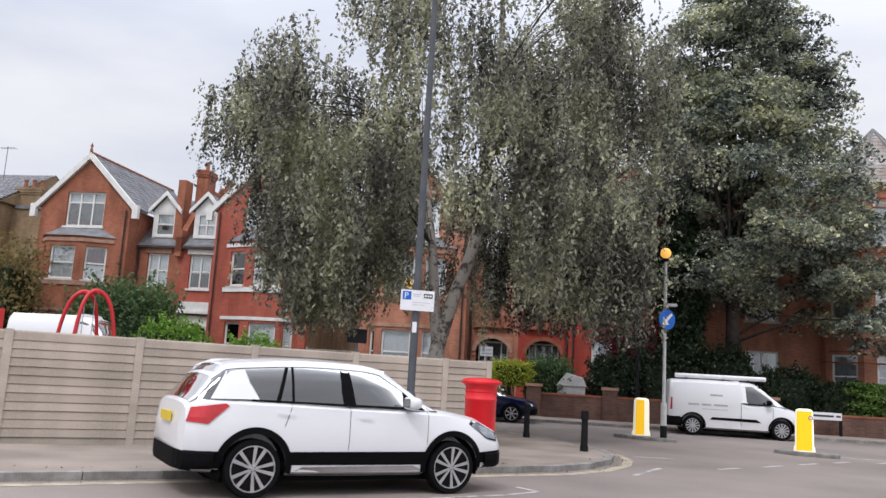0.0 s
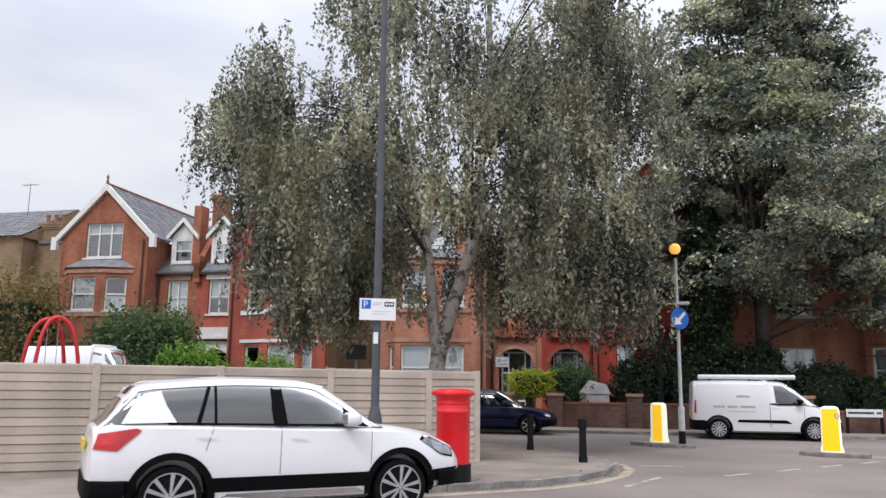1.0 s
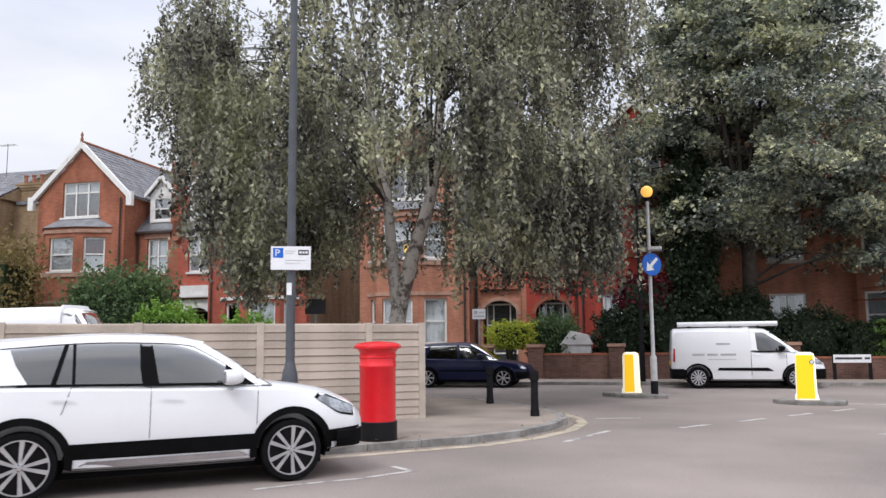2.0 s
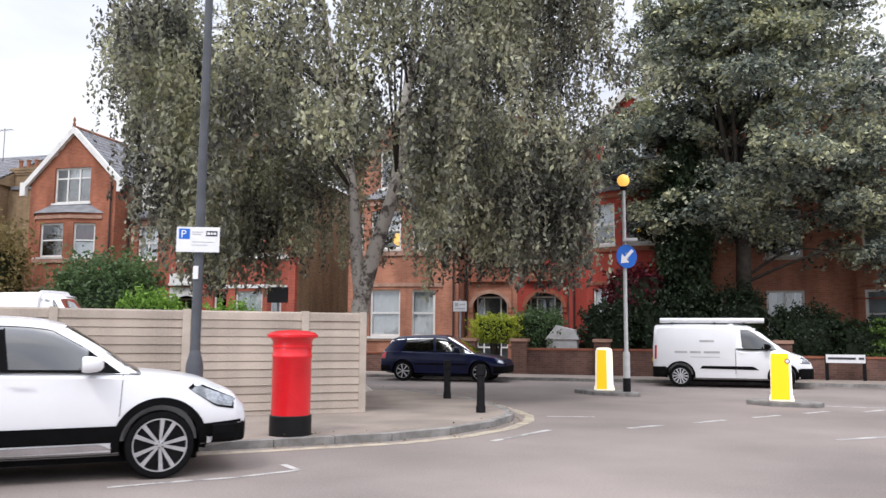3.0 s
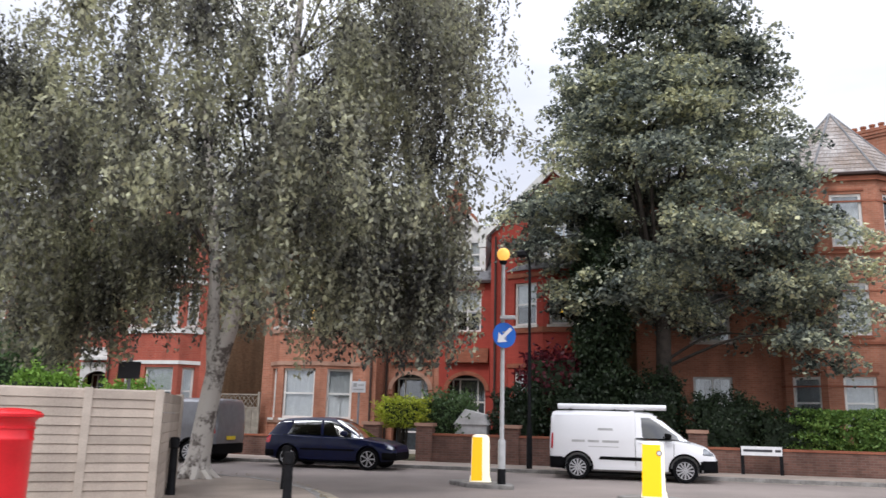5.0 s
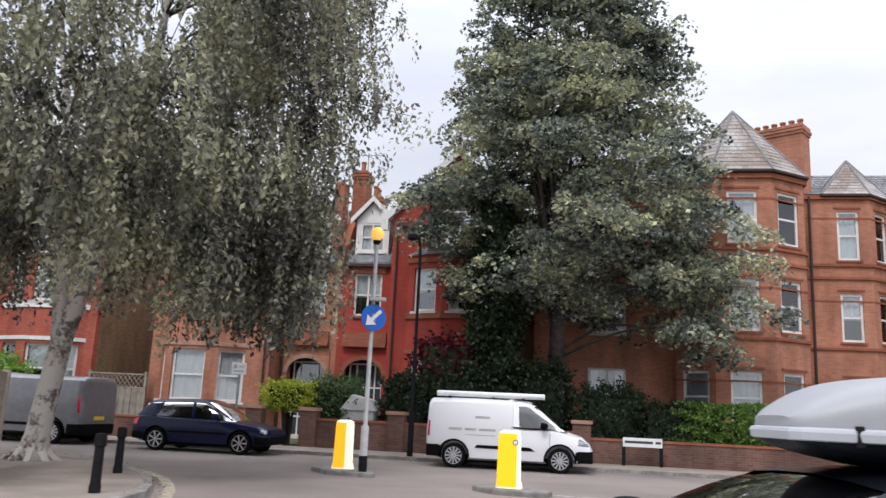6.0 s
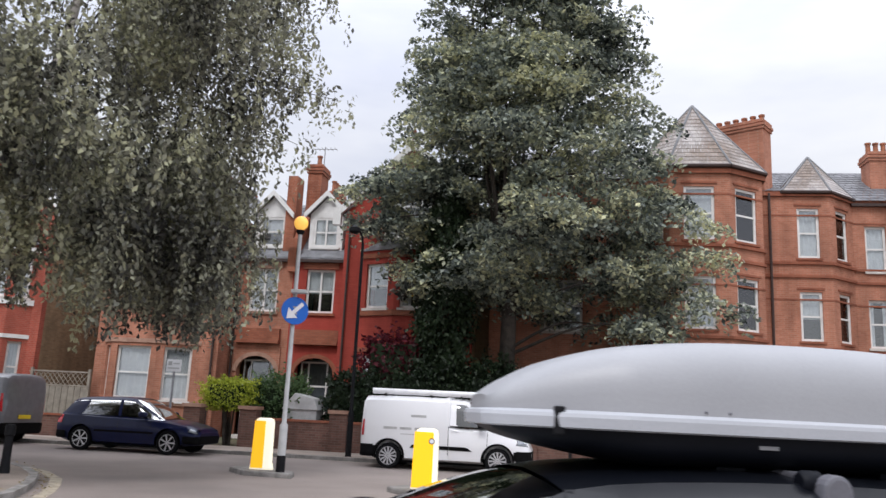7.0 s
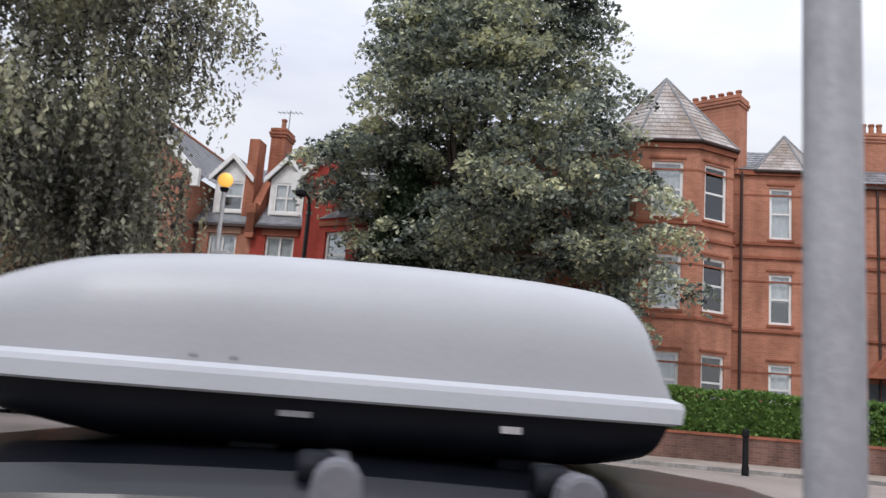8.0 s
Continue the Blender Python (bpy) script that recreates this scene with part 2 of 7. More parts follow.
CAR_GREY = shader("grey_van_paint", (0.2, 0.2, 0.215), (0.17, 0.17, 0.185), 0.35, metal=0.2, bump=0, coat=0.6)
CAR_DARK = shader("dark_grey_car_paint", (0.006, 0.007, 0.01), (0.004, 0.005, 0.008), 0.3, bump=0, coat=0.15, spec=0.25)
CLADDING = shader("black_plastic_cladding", (0.006, 0.006, 0.007), (0.004, 0.004, 0.004), 0.7, spec=0.06, scale=8, fine=120, bump=0.1)
RUBBER = shader("tyre_rubber", (0.01, 0.01, 0.011), (0.006, 0.006, 0.007), 0.85, spec=0.06, scale=10, fine=60, bump=0.2)
ALLOY = shader("alloy_rim", (0.62, 0.62, 0.64), (0.5, 0.5, 0.52), 0.3, metal=0.8, bump=0)
CHROME = shader("silver_trim", (0.6, 0.6, 0.62), (0.5, 0.5, 0.52), 0.25, metal=0.9, bump=0)
CAR_GLASS = glass_shader("tinted_car_glass", (0.045, 0.05, 0.052), 0.11)
SEAM = shader("panel_gap", (0.012, 0.012, 0.013), (0.01, 0.01, 0.011), 0.8, bump=0)
TAIL_RED = shader("red_lamp_lens", (0.6, 0.01, 0.02), (0.42, 0.008, 0.012), 0.15, bump=0, coat=0.8)
HEAD_LENS = shader("headlamp_lens", (0.4, 0.42, 0.45), (0.12, 0.13, 0.14), 0.12, scale=9, bump=0, coat=0.8, metal=0.5)
PLATE_YELLOW = shader("yellow_plate", (0.75, 0.55, 0.03), (0.7, 0.5, 0.03), 0.4, bump=0)
BOX_SILVER = shader("silver_roof_box_plastic", (0.33, 0.335, 0.355), (0.3, 0.305, 0.325), 0.46, scale=2, fine=90, bump=0.03, spec=0.65)
BOX_RIM = shader("pale_box_rim", (0.46, 0.475, 0.51), (0.42, 0.435, 0.47), 0.4, scale=2, fine=90, bump=0.03)
BOX_BLACK = shader("black_box_base", (0.006, 0.007, 0.011), (0.004, 0.005, 0.008), 0.5, spec=0.12, scale=5, fine=90, bump=0.05)
FOOT_GREY = shader("grey_rack_foot", (0.13, 0.13, 0.15), (0.1, 0.1, 0.115), 0.55, scale=6, fine=90, bump=0.05)
BARK_BIRCH = shader("silver_birch_bark", (0.52, 0.48, 0.44), (0.12, 0.1, 0.09), 0.85, scale=3.2, fine=14, bump=0.5, contrast=(0.36, 0.5))
BARK_DARK = shader("dark_bark", (0.075, 0.06, 0.05), (0.035, 0.03, 0.026), 0.9, scale=4, fine=25, bump=0.7)
# both tree crowns: near-black to pale patches paint shaded gaps and top-lit clumps
LEAF_BIRCH = leaf_shader("birch_leaf_lit_shaded", (0.044, 0.043, 0.04), (0.25, 0.25, 0.19), (0.56, 0.56, 0.36), 0.33, 1.7, 0.5, 0.35)
LEAF_MAPLE = leaf_shader("maple_leaf_lit_shaded", (0.032, 0.044, 0.042), (0.26, 0.295, 0.245), (0.7, 0.69, 0.42), 0.3, 1.5, 0.5, 0.4)
LEAF_HEDGE = leaf_shader("hedge_leaf", (0.05, 0.1, 0.03), (0.12, 0.22, 0.05), (0.26, 0.38, 0.09))
LEAF_LIME = leaf_shader("golden_hedge_leaf", (0.16, 0.21, 0.02), (0.38, 0.44, 0.045), (0.62, 0.6, 0.11))
# dark evergreen leaf, near-black where it also carries shade in and between shrubs
LEAF_DARK = leaf_shader("dark_leaf_and_shade", (0.01, 0.018, 0.01), (0.018, 0.032, 0.014), (0.04, 0.06, 0.025), 0.15)
LEAF_BUSH = leaf_shader("green_bush_leaf", (0.045, 0.08, 0.035), (0.09, 0.15, 0.06), (0.18, 0.26, 0.1))
LEAF_BRIGHT = leaf_shader("bright_bush_leaf", (0.1, 0.2, 0.03), (0.2, 0.36, 0.06), (0.34, 0.5, 0.12))
LEAF_RED = leaf_shader("crimson_leaf", (0.03, 0.006, 0.01), (0.08, 0.01, 0.018), (0.2, 0.025, 0.04))
LEAF_OCHRE = leaf_shader("ochre_bush_leaf", (0.12, 0.1, 0.04), (0.22, 0.17, 0.07), (0.36, 0.28, 0.12))
WOOD_GREY = shader("weathered_trellis_wood", (0.34, 0.3, 0.25), (0.22, 0.19, 0.16), 0.9, scale=4, fine=30, bump=0.3)

# ---- building helpers ----
STREET = pose(0, 0, 0, 0, 0, -7.82)  # the far terrace's line: u along it, v away from the viewer


class Shape:
    """Gathers vertices and faces of one mesh."""

    def __init__(self):
        self.v, self.f = [], []

    def poly(self, pts):
        k = len(self.v)
        self.v += [tuple(p) for p in pts]
        self.f.append(tuple(range(k, k + len(pts))))
        return self

    def box(self, x0, x1, y0, y1, z0, z1, m=None):
        x0, x1 = sorted((x0, x1))
        y0, y1 = sorted((y0, y1))
        p = [Vector((x, y, z)) for z in (z0, z1) for x, y in ((x0, y0), (x1, y0), (x1, y1), (x0, y1))]
        if m:
            p = [m @ q for q in p]
        k = len(self.v)
        self.v += [tuple(q) for q in p]
        self.f += [tuple(k + i for i in q) for q in ((3, 2, 1, 0), (4, 5, 6, 7), (0, 1, 5, 4), (1, 2, 6, 5), (2, 3, 7, 6), (3, 0, 4, 7))]
        return self

    def prism(self, pts, z0, z1, m=None):
        """Upright prism over an outline in x, y (counter-clockwise)."""
        n, k = len(pts), len(self.v)
        p = [Vector((x, y, z0)) for x, y in pts] + [Vector((x, y, z1)) for x, y in pts]
        self.v += [tuple(m @ q if m else q) for q in p]
        self.f += [tuple(k + i for i in reversed(range(n))), tuple(k + n + i for i in range(n))]
        self.f += [(k + i, k + (i + 1) % n, k + n + (i + 1) % n, k + n + i) for i in range(n)]
        return self

    def slab(self, pts, y0, y1, m=None):
        """Prism over an outline in x, z, from y0 to y1."""
        n, k = len(pts), len(self.v)
        p = [Vector((x, y0, z)) for x, z in pts] + [Vector((x, y1, z)) for x, z in pts]
        self.v += [tuple(m @ q if m else q) for q in p]
        self.f += [tuple(k + i for i in range(n)), tuple(k + n + i for i in reversed(range(n)))]
        self.f += [(k + (i + 1) % n, k + i, k + n + i, k + n + (i + 1) % n) for i in range(n)]
        return self

    def lathe(self, prof, n=20, m=None):
        """Turned about z: prof lists (radius, z)."""
        k = len(self.v)
        for r, z in prof:
            for i in range(n):
                a = 2 * math.pi * i / n
                p = Vector((r * math.cos(a), r * math.sin(a), z))
                self.v.append(tuple(m @ p if m else p))
        for j in range(len(prof) - 1):
            for i in range(n):
                a, b = k + j * n + i, k + j * n + (i + 1) % n
                self.f.append((a, b, b + n, a + n))
        self.f += [tuple(k + i for i in reversed(range(n))), tuple(k + (len(prof) - 1) * n + i for i in range(n))]
        return self

    def tube(self, pts, radii, n=8):
        k, pts = len(self.v), [Vector(p) for p in pts]
        for j, p in enumerate(pts):
            t = (pts[min(j + 1, len(pts) - 1)] - pts[max(j - 1, 0)]).normalized()
            a = t.orthogonal().normalized() if j == 0 else (a - t * a.dot(t)).normalized()
            b = t.cross(a)
            r = radii[j] if isinstance(radii, (list, tuple)) else radii
            self.v += [tuple(p + r * (math.cos(2 * math.pi * i / n) * a + math.sin(2 * math.pi * i / n) * b)) for i in range(n)]
        for j in range(len(pts) - 1):
            for i in range(n):
                a0, b0 = k + j * n + i, k + j * n + (i + 1) % n
                self.f.append((a0, b0, b0 + n, a0 + n))
        self.f += [tuple(k + i for i in reversed(range(n))), tuple(k + (len(pts) - 1) * n + i for i in range(n))]
        return self

    def mesh(self, name, material, smooth=False):
        me = bpy.data.meshes.new(name)
        me.from_pydata(self.v, [], self.f)
        me.materials.append(material)
        if smooth:
            me.polygons.foreach_set("use_smooth", [True] * len(me.polygons))
        me.update()
        return me


def part(name, shape, material, parent, label="", smooth=False, bevel=0.0, m=None, kind=""):
    """One mesh object, under a thing or under a part."""
    ob = new(name, shape.mesh(name, material, smooth))
    if parent:
        ob.parent = parent
    if m:
        ob.matrix_basis = m
    if bevel:
        bv = ob.modifiers.new("edge", "BEVEL")
        bv.width, bv.segments, bv.limit_method, bv.angle_limit = bevel, 2, "ANGLE", radians(40)
    if smooth:
        ob.modifiers.new("soft", "EDGE_SPLIT").split_angle = radians(42)
    return tagged(ob, label=label, kind=kind)


def thing(name, m, label, category, group="", kind=""):
    ob = new(name)
    ob.empty_display_size = 0.3
    ob.matrix_basis = m
    return tagged(ob, label, category, group, kind)


def single(name, shape, material, m, label, category, group="", kind="", smooth=False, bevel=0.0):
    ob = part(name, shape, material, None, label, smooth, bevel, m)
    return tagged(ob, category=category, group=group, kind=kind)


def at_street(u, v, z=0.0, turn=0.0):
    return STREET @ pose(u, v, z, 0, 0, turn)


def leaves(centres, size, flat=0.0, droop=0.0, seed=1, long=1.0, name="crown", material=None, spread=0.35):
    """Many small four-cornered leaves round the given places, as one mesh."""
    g = np.random.default_rng(seed)
    c = np.asarray(centres, dtype=float)
    n = len(c)
    nrm = g.normal(size=(n, 3))
    nrm[:, 2] = nrm[:, 2] * (1 - flat) + flat * 2.2
    nrm /= np.linalg.norm(nrm, axis=1)[:, None]
    a = g.normal(size=(n, 3))
    a[:, 2] -= droop * 2.5
    a -= nrm * np.sum(a * nrm, axis=1)[:, None]
    a /= np.linalg.norm(a, axis=1)[:, None]
    b = np.cross(nrm, a)
    s = size * (1 + spread * g.uniform(-1, 1, size=(n, 1)))
    bend = nrm * s * 0.12
    v = np.stack([c - a * s * long, c + b * s * 0.55 + bend, c + a * s * long, c - b * s * 0.55 + bend], axis=1).reshape(-1, 3)
    me = bpy.data.meshes.new(name)
    me.vertices.add(4 * n)
    me.vertices.foreach_set("co", v.ravel())
    me.loops.add(4 * n)
    me.loops.foreach_set("vertex_index", np.arange(4 * n, dtype=np.int32))
    me.polygons.add(n)
    me.polygons.foreach_set("loop_start", np.arange(0, 4 * n, 4, dtype=np.int32))
    me.polygons.foreach_set("loop_total", np.full(n, 4, dtype=np.int32))
    me.materials.append(material)
    me.update(calc_edges=True)
    return me

# ---- ground, road and pavements ----
single("ground", Shape().poly([(-900, -900, -0.004), (900, -900, -0.004), (900, 900, -0.004), (-900, 900, -0.004)]), SOIL, pose(0, 0, 0), "flat ground reaching to the horizon", "ground", kind="structure")
road_plan = [(-70, -60), (75, -60), (75, 60), (-70, 60)]
single("road", Shape().prism(road_plan, -0.2, 0.0), ASPHALT, pose(0, 0, 0), "worn pale grey asphalt road at a junction", "road", kind="structure")

corner_kerb = [(-30.0, -7.53), (-4.66, 9.28), (0.9, 12.95), (2.25, 13.85), (2.95, 14.65), (3.5, 15.75), (3.75, 16.8), (3.72, 17.7), (3.45, 18.6), (3.1, 19.5), (2.65, 20.5), (1.9, 21.6), (0.7, 22.8), (-1.4, 23.8), (-4.0, 24.25), (-40.0, 29.2)]
back_edge = [(-40.0, 27.2), (-4.0, 22.2), (-1.8, 21.2), (0.0, 19.8), (1.1, 16.9), (-4.75, 13.1), (-30.0, -2.1)]


def outline_inset(pts, d):
    """The open line pts moved sideways by d to its left."""
    out = []
    for i, p in enumerate(pts):
        a, b = Vector(pts[max(i - 1, 0)]), Vector(pts[min(i + 1, len(pts) - 1)])
        t = (b - a).normalized()
        out.append((p[0] - t.y * d, p[1] + t.x * d))
    return out


inner = outline_inset(corner_kerb, 0.15)
corner_pavement = single("pavement", Shape().prism(inner + back_edge, -0.1, 0.095), PAVING, pose(0, 0, 0), "patched asphalt pavement at the street corner", "pavement", kind="structure")
single("garden_ground", Shape().prism([(-40, 27.15), (-4, 22.15), (-1.8, 21.1), (-0.1, 19.7), (0.95, 16.95), (-4.8, 13.2), (-30, -2.0), (-60, -2)], -0.1, 0.06), SOIL, pose(0, 0, 0), "bare garden soil behind the fence", "ground", kind="structure")
far_pave = single("pavement", Shape().prism([(-60, 29.95), (70, 29.95), (70, 32.25), (-60, 32.25)], -0.1, 0.095), PAVING, STREET, "asphalt pavement along the red brick terrace", "pavement", kind="structure")
single("garden_ground", Shape().prism([(-60, 32.2), (70, 32.2), (70, 60), (-60, 60)], -0.1, 0.07), SOIL, STREET, "front garden soil before the terrace", "ground", kind="structure")
near_kerb = [(-12, -6.9), (0, 1.05), (8.6, 6.75), (10.6, 7.75), (12.6, 8.3), (16, 8.6), (40, 5.5)]
near_pave = single("pavement", Shape().prism([(-12, -40), (40, -40), (40, 5.35)] + [(x + 0.08, y - 0.14) for x, y in reversed(near_kerb[:-1])], -0.1, 0.095), PAVING, pose(0, 0, 0), "asphalt pavement under the walker", "pavement", kind="structure")


def kerb_stones(line, parent, length=0.9, side=0.15, z=0.1, limit=70):
    """Granite kerb blocks along a line, each a piece of its own."""
    pts = [Vector((*p, 0)) for p in line]
    block = Shape().box(-length / 2 + 0.006, length / 2 - 0.006, 0, side, -0.12, z).mesh("kerb_stone", KERB)
    done = 0
    for a, b in zip(pts, pts[1:]):
        t = b - a
        n = max(1, round(t.length / length))
        for i in range(n):
            if done >= limit:
                return
            p = a + t * (i + 0.5) / n
            ob = new("kerb_stone", block)
            ob.matrix_basis = Matrix.Translation(p) @ Matrix.Rotation(math.atan2(t.y, t.x), 4, "Z") @ Matrix.Diagonal((t.length / n / length, 1, 1 + rnd.uniform(-0.03, 0.03), 1))
            ob.parent = parent
            done += 1


# road paint
def stripe(line, width, material, name, label, z=0.004, closed=False):
    s = Shape()
    a, b = outline_inset(line, width / 2), outline_inset(line, -width / 2)
    for i in range(len(line) - 1):
        s.poly([(*b[i], z), (*b[i + 1], z), (*a[i + 1], z), (*a[i], z)])
    return single(name, s, material, pose(0, 0, 0), label, "road marking", kind="structure")


for d in (-0.28,):
    stripe(outline_inset(corner_kerb[1:14], d), 0.19, PAINT_YELLOW, "yellow_line", "faded yellow no-parking line along the kerb")
for d in (-0.25,):
    ln = outline_inset([(-20, 29.8), (40, 29.8)], d)
    stripe([tuple((STREET @ Vector((*p, 0)))[:2]) for p in ln], 0.08, PAINT_YELLOW, "yellow_line", "faded yellow no-parking line along the kerb")
for x, y in ((4.75, 17.7), (5.9, 16.3), (7.1, 17.35), (8.3, 18.45), (9.5, 19.5), (10.8, 20.1)):
    e = Vector((0.72, 0.69)) if x != 4.75 else Vector((1, 0.1))
    q = Vector((x, y))
    stripe([tuple(q - e * 0.42), tuple(q + e * 0.42)], 0.12, PAINT_WHITE, "road_dash", "worn white dash at the junction mouth")
for x, y in ((8.9, 15.4), (10.6, 16.4), (12.4, 17.4)):
    stripe([(x - 0.5, y - 0.3), (x + 0.5, y + 0.3)], 0.12, PAINT_WHITE, "road_dash", "worn white centre dash on the road")
stripe([(9.3, 21.4), (10.9, 20.9), (13.5, 20.4)], 0.12, PAINT_WHITE, "road_dash", "worn white line leading to the refuge island")

stripe([(0.3, 10.1), (0.84, 10.52), (1.25, 10.8), (1.74, 11.33)], 0.07, PAINT_WHITE, "bay_line", "worn white parking bay line beside the crossover")
stripe([(1.74, 11.33), (1.46, 11.66)], 0.08, PAINT_WHITE, "bay_line", "worn white end tick of the parking bay")
stripe([(3.6, 14.08), (4.37, 15.55)], 0.1, PAINT_WHITE, "road_dash", "worn white dash at the junction mouth")

# ---- concrete fence along the corner plot ----
fence_dir = Vector((0.862, 0.507, 0))
fence_turn = math.degrees(math.atan2(fence_dir.y, fence_dir.x))
fence_end = Vector((1.1, 16.86, 0.09))
fence = thing("concrete_fence", Matrix.Translation(fence_end) @ pose(0, 0, 0, 0, 0, fence_turn), "buff concrete fence of ribbed boards between posts", "fence")
stops = [0.0, -1.03] + [-1.03 - 1.95 * i for i in range(1, 13)]
post_mesh = Shape().box(-0.06, 0.06, -0.065, 0.065, -0.2, 1.74).mesh("post", POST)
board_meshes = {}
for i, s in enumerate(stops):
    ob = new("post", post_mesh)
    ob.parent, ob.matrix_basis = fence, pose(s, 0, 0)
for a, b in zip(stops, stops[1:]):
    w = a - b - 0.12
    key = round(w, 2)
    if key not in board_meshes:
        sh = Shape()
        sh.slab([(0, 0), (w, 0), (w, 0.12), (w, 0.146), (0, 0.146), (0, 0.12)], 0.0, 0.04)
        # each board's face leans out towards its foot, like lapped boarding
        sh.v = [(x, y - (0.03 if (y < 0.01 and z < 0.02) else (0.016 if y < 0.01 and z < 0.13 else 0)), z) for x, y, z in sh.v]
        board_meshes[key] = sh.mesh("board", CONCRETE)
    for k in range(13):
        ob = new("board", board_meshes[key])
        ob.parent, ob.matrix_basis = fence, pose(b + 0.06, -0.02 + rnd.uniform(-0.004, 0.004), -0.05 + k * 0.1355, 0, rnd.uniform(-0.12, 0.12), 0)
ret = Vector((-1.0, 2.85, 0))
rl = ret.length
return_fence = thing("concrete_fence", Matrix.Translation(fence_end + Vector((0.0, 0.14, 0))) @ pose(0, 0, 0, 0, 0, math.degrees(math.atan2(ret.y, ret.x))), "short return of the buff concrete fence behind its corner post", "fence")
ob = new("post", post_mesh)
ob.parent, ob.matrix_basis = return_fence, pose(rl, 0, 0)
rb = Shape().box(0.0, rl - 0.12, -0.02, 0.02, 0, 0.152).mesh("board", CONCRETE)
for k in range(11):
    ob = new("board", rb)
    ob.parent, ob.matrix_basis = return_fence, pose(0.06, 0.0, -0.05 + k * 0.16)


# ---- houses ----
def wall_face(sh, m, w, h, holes, th=0.3, z0=0.0):
    """A wall w long and h high in the plane y = 0 of m, with its thickness towards +y, and holes (x0, x1, z0, z1) through it."""
    xs = sorted({0, w, *(q for o in holes for q in o[:2])})
    zs = sorted({z0, h, *(q for o in holes for q in o[2:4])})
    solid = {}
    for i in range(len(xs) - 1):
        for j in range(len(zs) - 1):
            cx, cz = (xs[i] + xs[i + 1]) / 2, (zs[j] + zs[j + 1]) / 2
            solid[i, j] = not any(o[0] < cx < o[1] and o[2] < cz < o[3] for o in holes)

    def quad(*p):
        sh.poly([m @ Vector(q) for q in p])

    for (i, j), full in solid.items():
        if not full:
            continue
        a, b, c, d = xs[i], xs[i + 1], zs[j], zs[j + 1]
        quad((a, 0, c), (b, 0, c), (b, 0, d), (a, 0, d))
        quad((b, th, c), (a, th, c), (a, th, d), (b, th, d))
        if not solid.get((i - 1, j)):
            quad((a, th, c), (a, 0, c), (a, 0, d), (a, th, d))
        if not solid.get((i + 1, j)):
            quad((b, 0, c), (b, th, c), (b, th, d), (b, 0, d))
        if not solid.get((i, j - 1)):
            quad((a, th, c), (b, th, c), (b, 0, c), (a, 0, c))
        if not solid.get((i, j + 1)):
            quad((a, 0, d), (b, 0, d), (b, th, d), (a, th, d))
    return sh


def sash(parent, m, x0, x1, z0, z1, drape="net", lights=1, sill=STONE, deep=0.11, bright=WHITE, cover=0.55, rail=0.5):
    """A white sash window in a hole of wall m, with pane, sill and what hangs behind it."""
    w, h = x1 - x0, z1 - z0
    s, t = Shape(), 0.095
    y0, y1 = deep, deep + 0.07
    for yy in (y0, y1):
        for k in (0.0, t):
            s.v += [tuple(m @ Vector(q)) for q in ((x0 + k, yy, z0 + k), (x1 - k, yy, z0 + k), (x1 - k, yy, z1 - k), (x0 + k, yy, z1 - k))]
    for i in range(4):
        j = (i + 1) % 4
        s.f += [(i, j, 4 + j, 4 + i), (8 + j, 8 + i, 12 + i, 12 + j), (j, i, 8 + i, 8 + j), (4 + i, 4 + j, 12 + j, 12 + i)]
    win = part("window", s, bright, parent)
    part("meeting_rail", Shape().box(x0 + t, x1 - t, y0 + 0.01, y1 - 0.01, z0 + h * rail - 0.035, z0 + h * rail + 0.035, m), bright, win)
    for i in range(1, lights):
        xc = x0 + w * i / lights
        part("mullion", Shape().box(xc - 0.04, xc + 0.04, y0 - 0.004, y1 - 0.004, z0 + t, z1 - t, m), bright, win)
    pane = part("pane", Shape().box(x0 + t - 0.01, x1 - t + 0.01, y0 + 0.035, y0 + 0.041, z0 + t - 0.01, z1 - t + 0.01, m), PANE, win)
    pane.visible_shadow = False
    if sill:
        part("sill", Shape().box(x0 - 0.08, x1 + 0.08, -0.09, deep + 0.02, z0 - 0.1, z0 - 0.004, m), sill, win)
    if drape:
        c = Shape()
        top, n = z1 - 0.03, 14
        low = z0 + 0.03 if drape == "net" else z0 + h * (1 - cover)
        pts = [(x0 + 0.02 + (w - 0.04) * i / n, y1 + 0.028 + 0.014 * math.sin(i * 2.1)) for i in range(n + 1)]
        if drape == "parted":
            pts_sets = [pts[:5], pts[10:]]
            low = z0 + 0.03
        else:
            pts_sets = [pts]
        for ps in pts_sets:
            for a, b in zip(ps, ps[1:]):
                c.poly([m @ Vector((*a, low)), m @ Vector((*b, low)), m @ Vector((*b, top)), m @ Vector((*a, top))])
        part("curtain", c, CURTAIN_RED if drape == "red" else CURTAIN, win)
        if drape == "red":
            part("board", Shape().box(x0 + 0.03, x1 - 0.03, y1 + 0.002, y1 + 0.012, z0 + 0.03, z0 + h * (1 - cover), m), CURTAIN, win, "white board behind the lower sash")
    return win


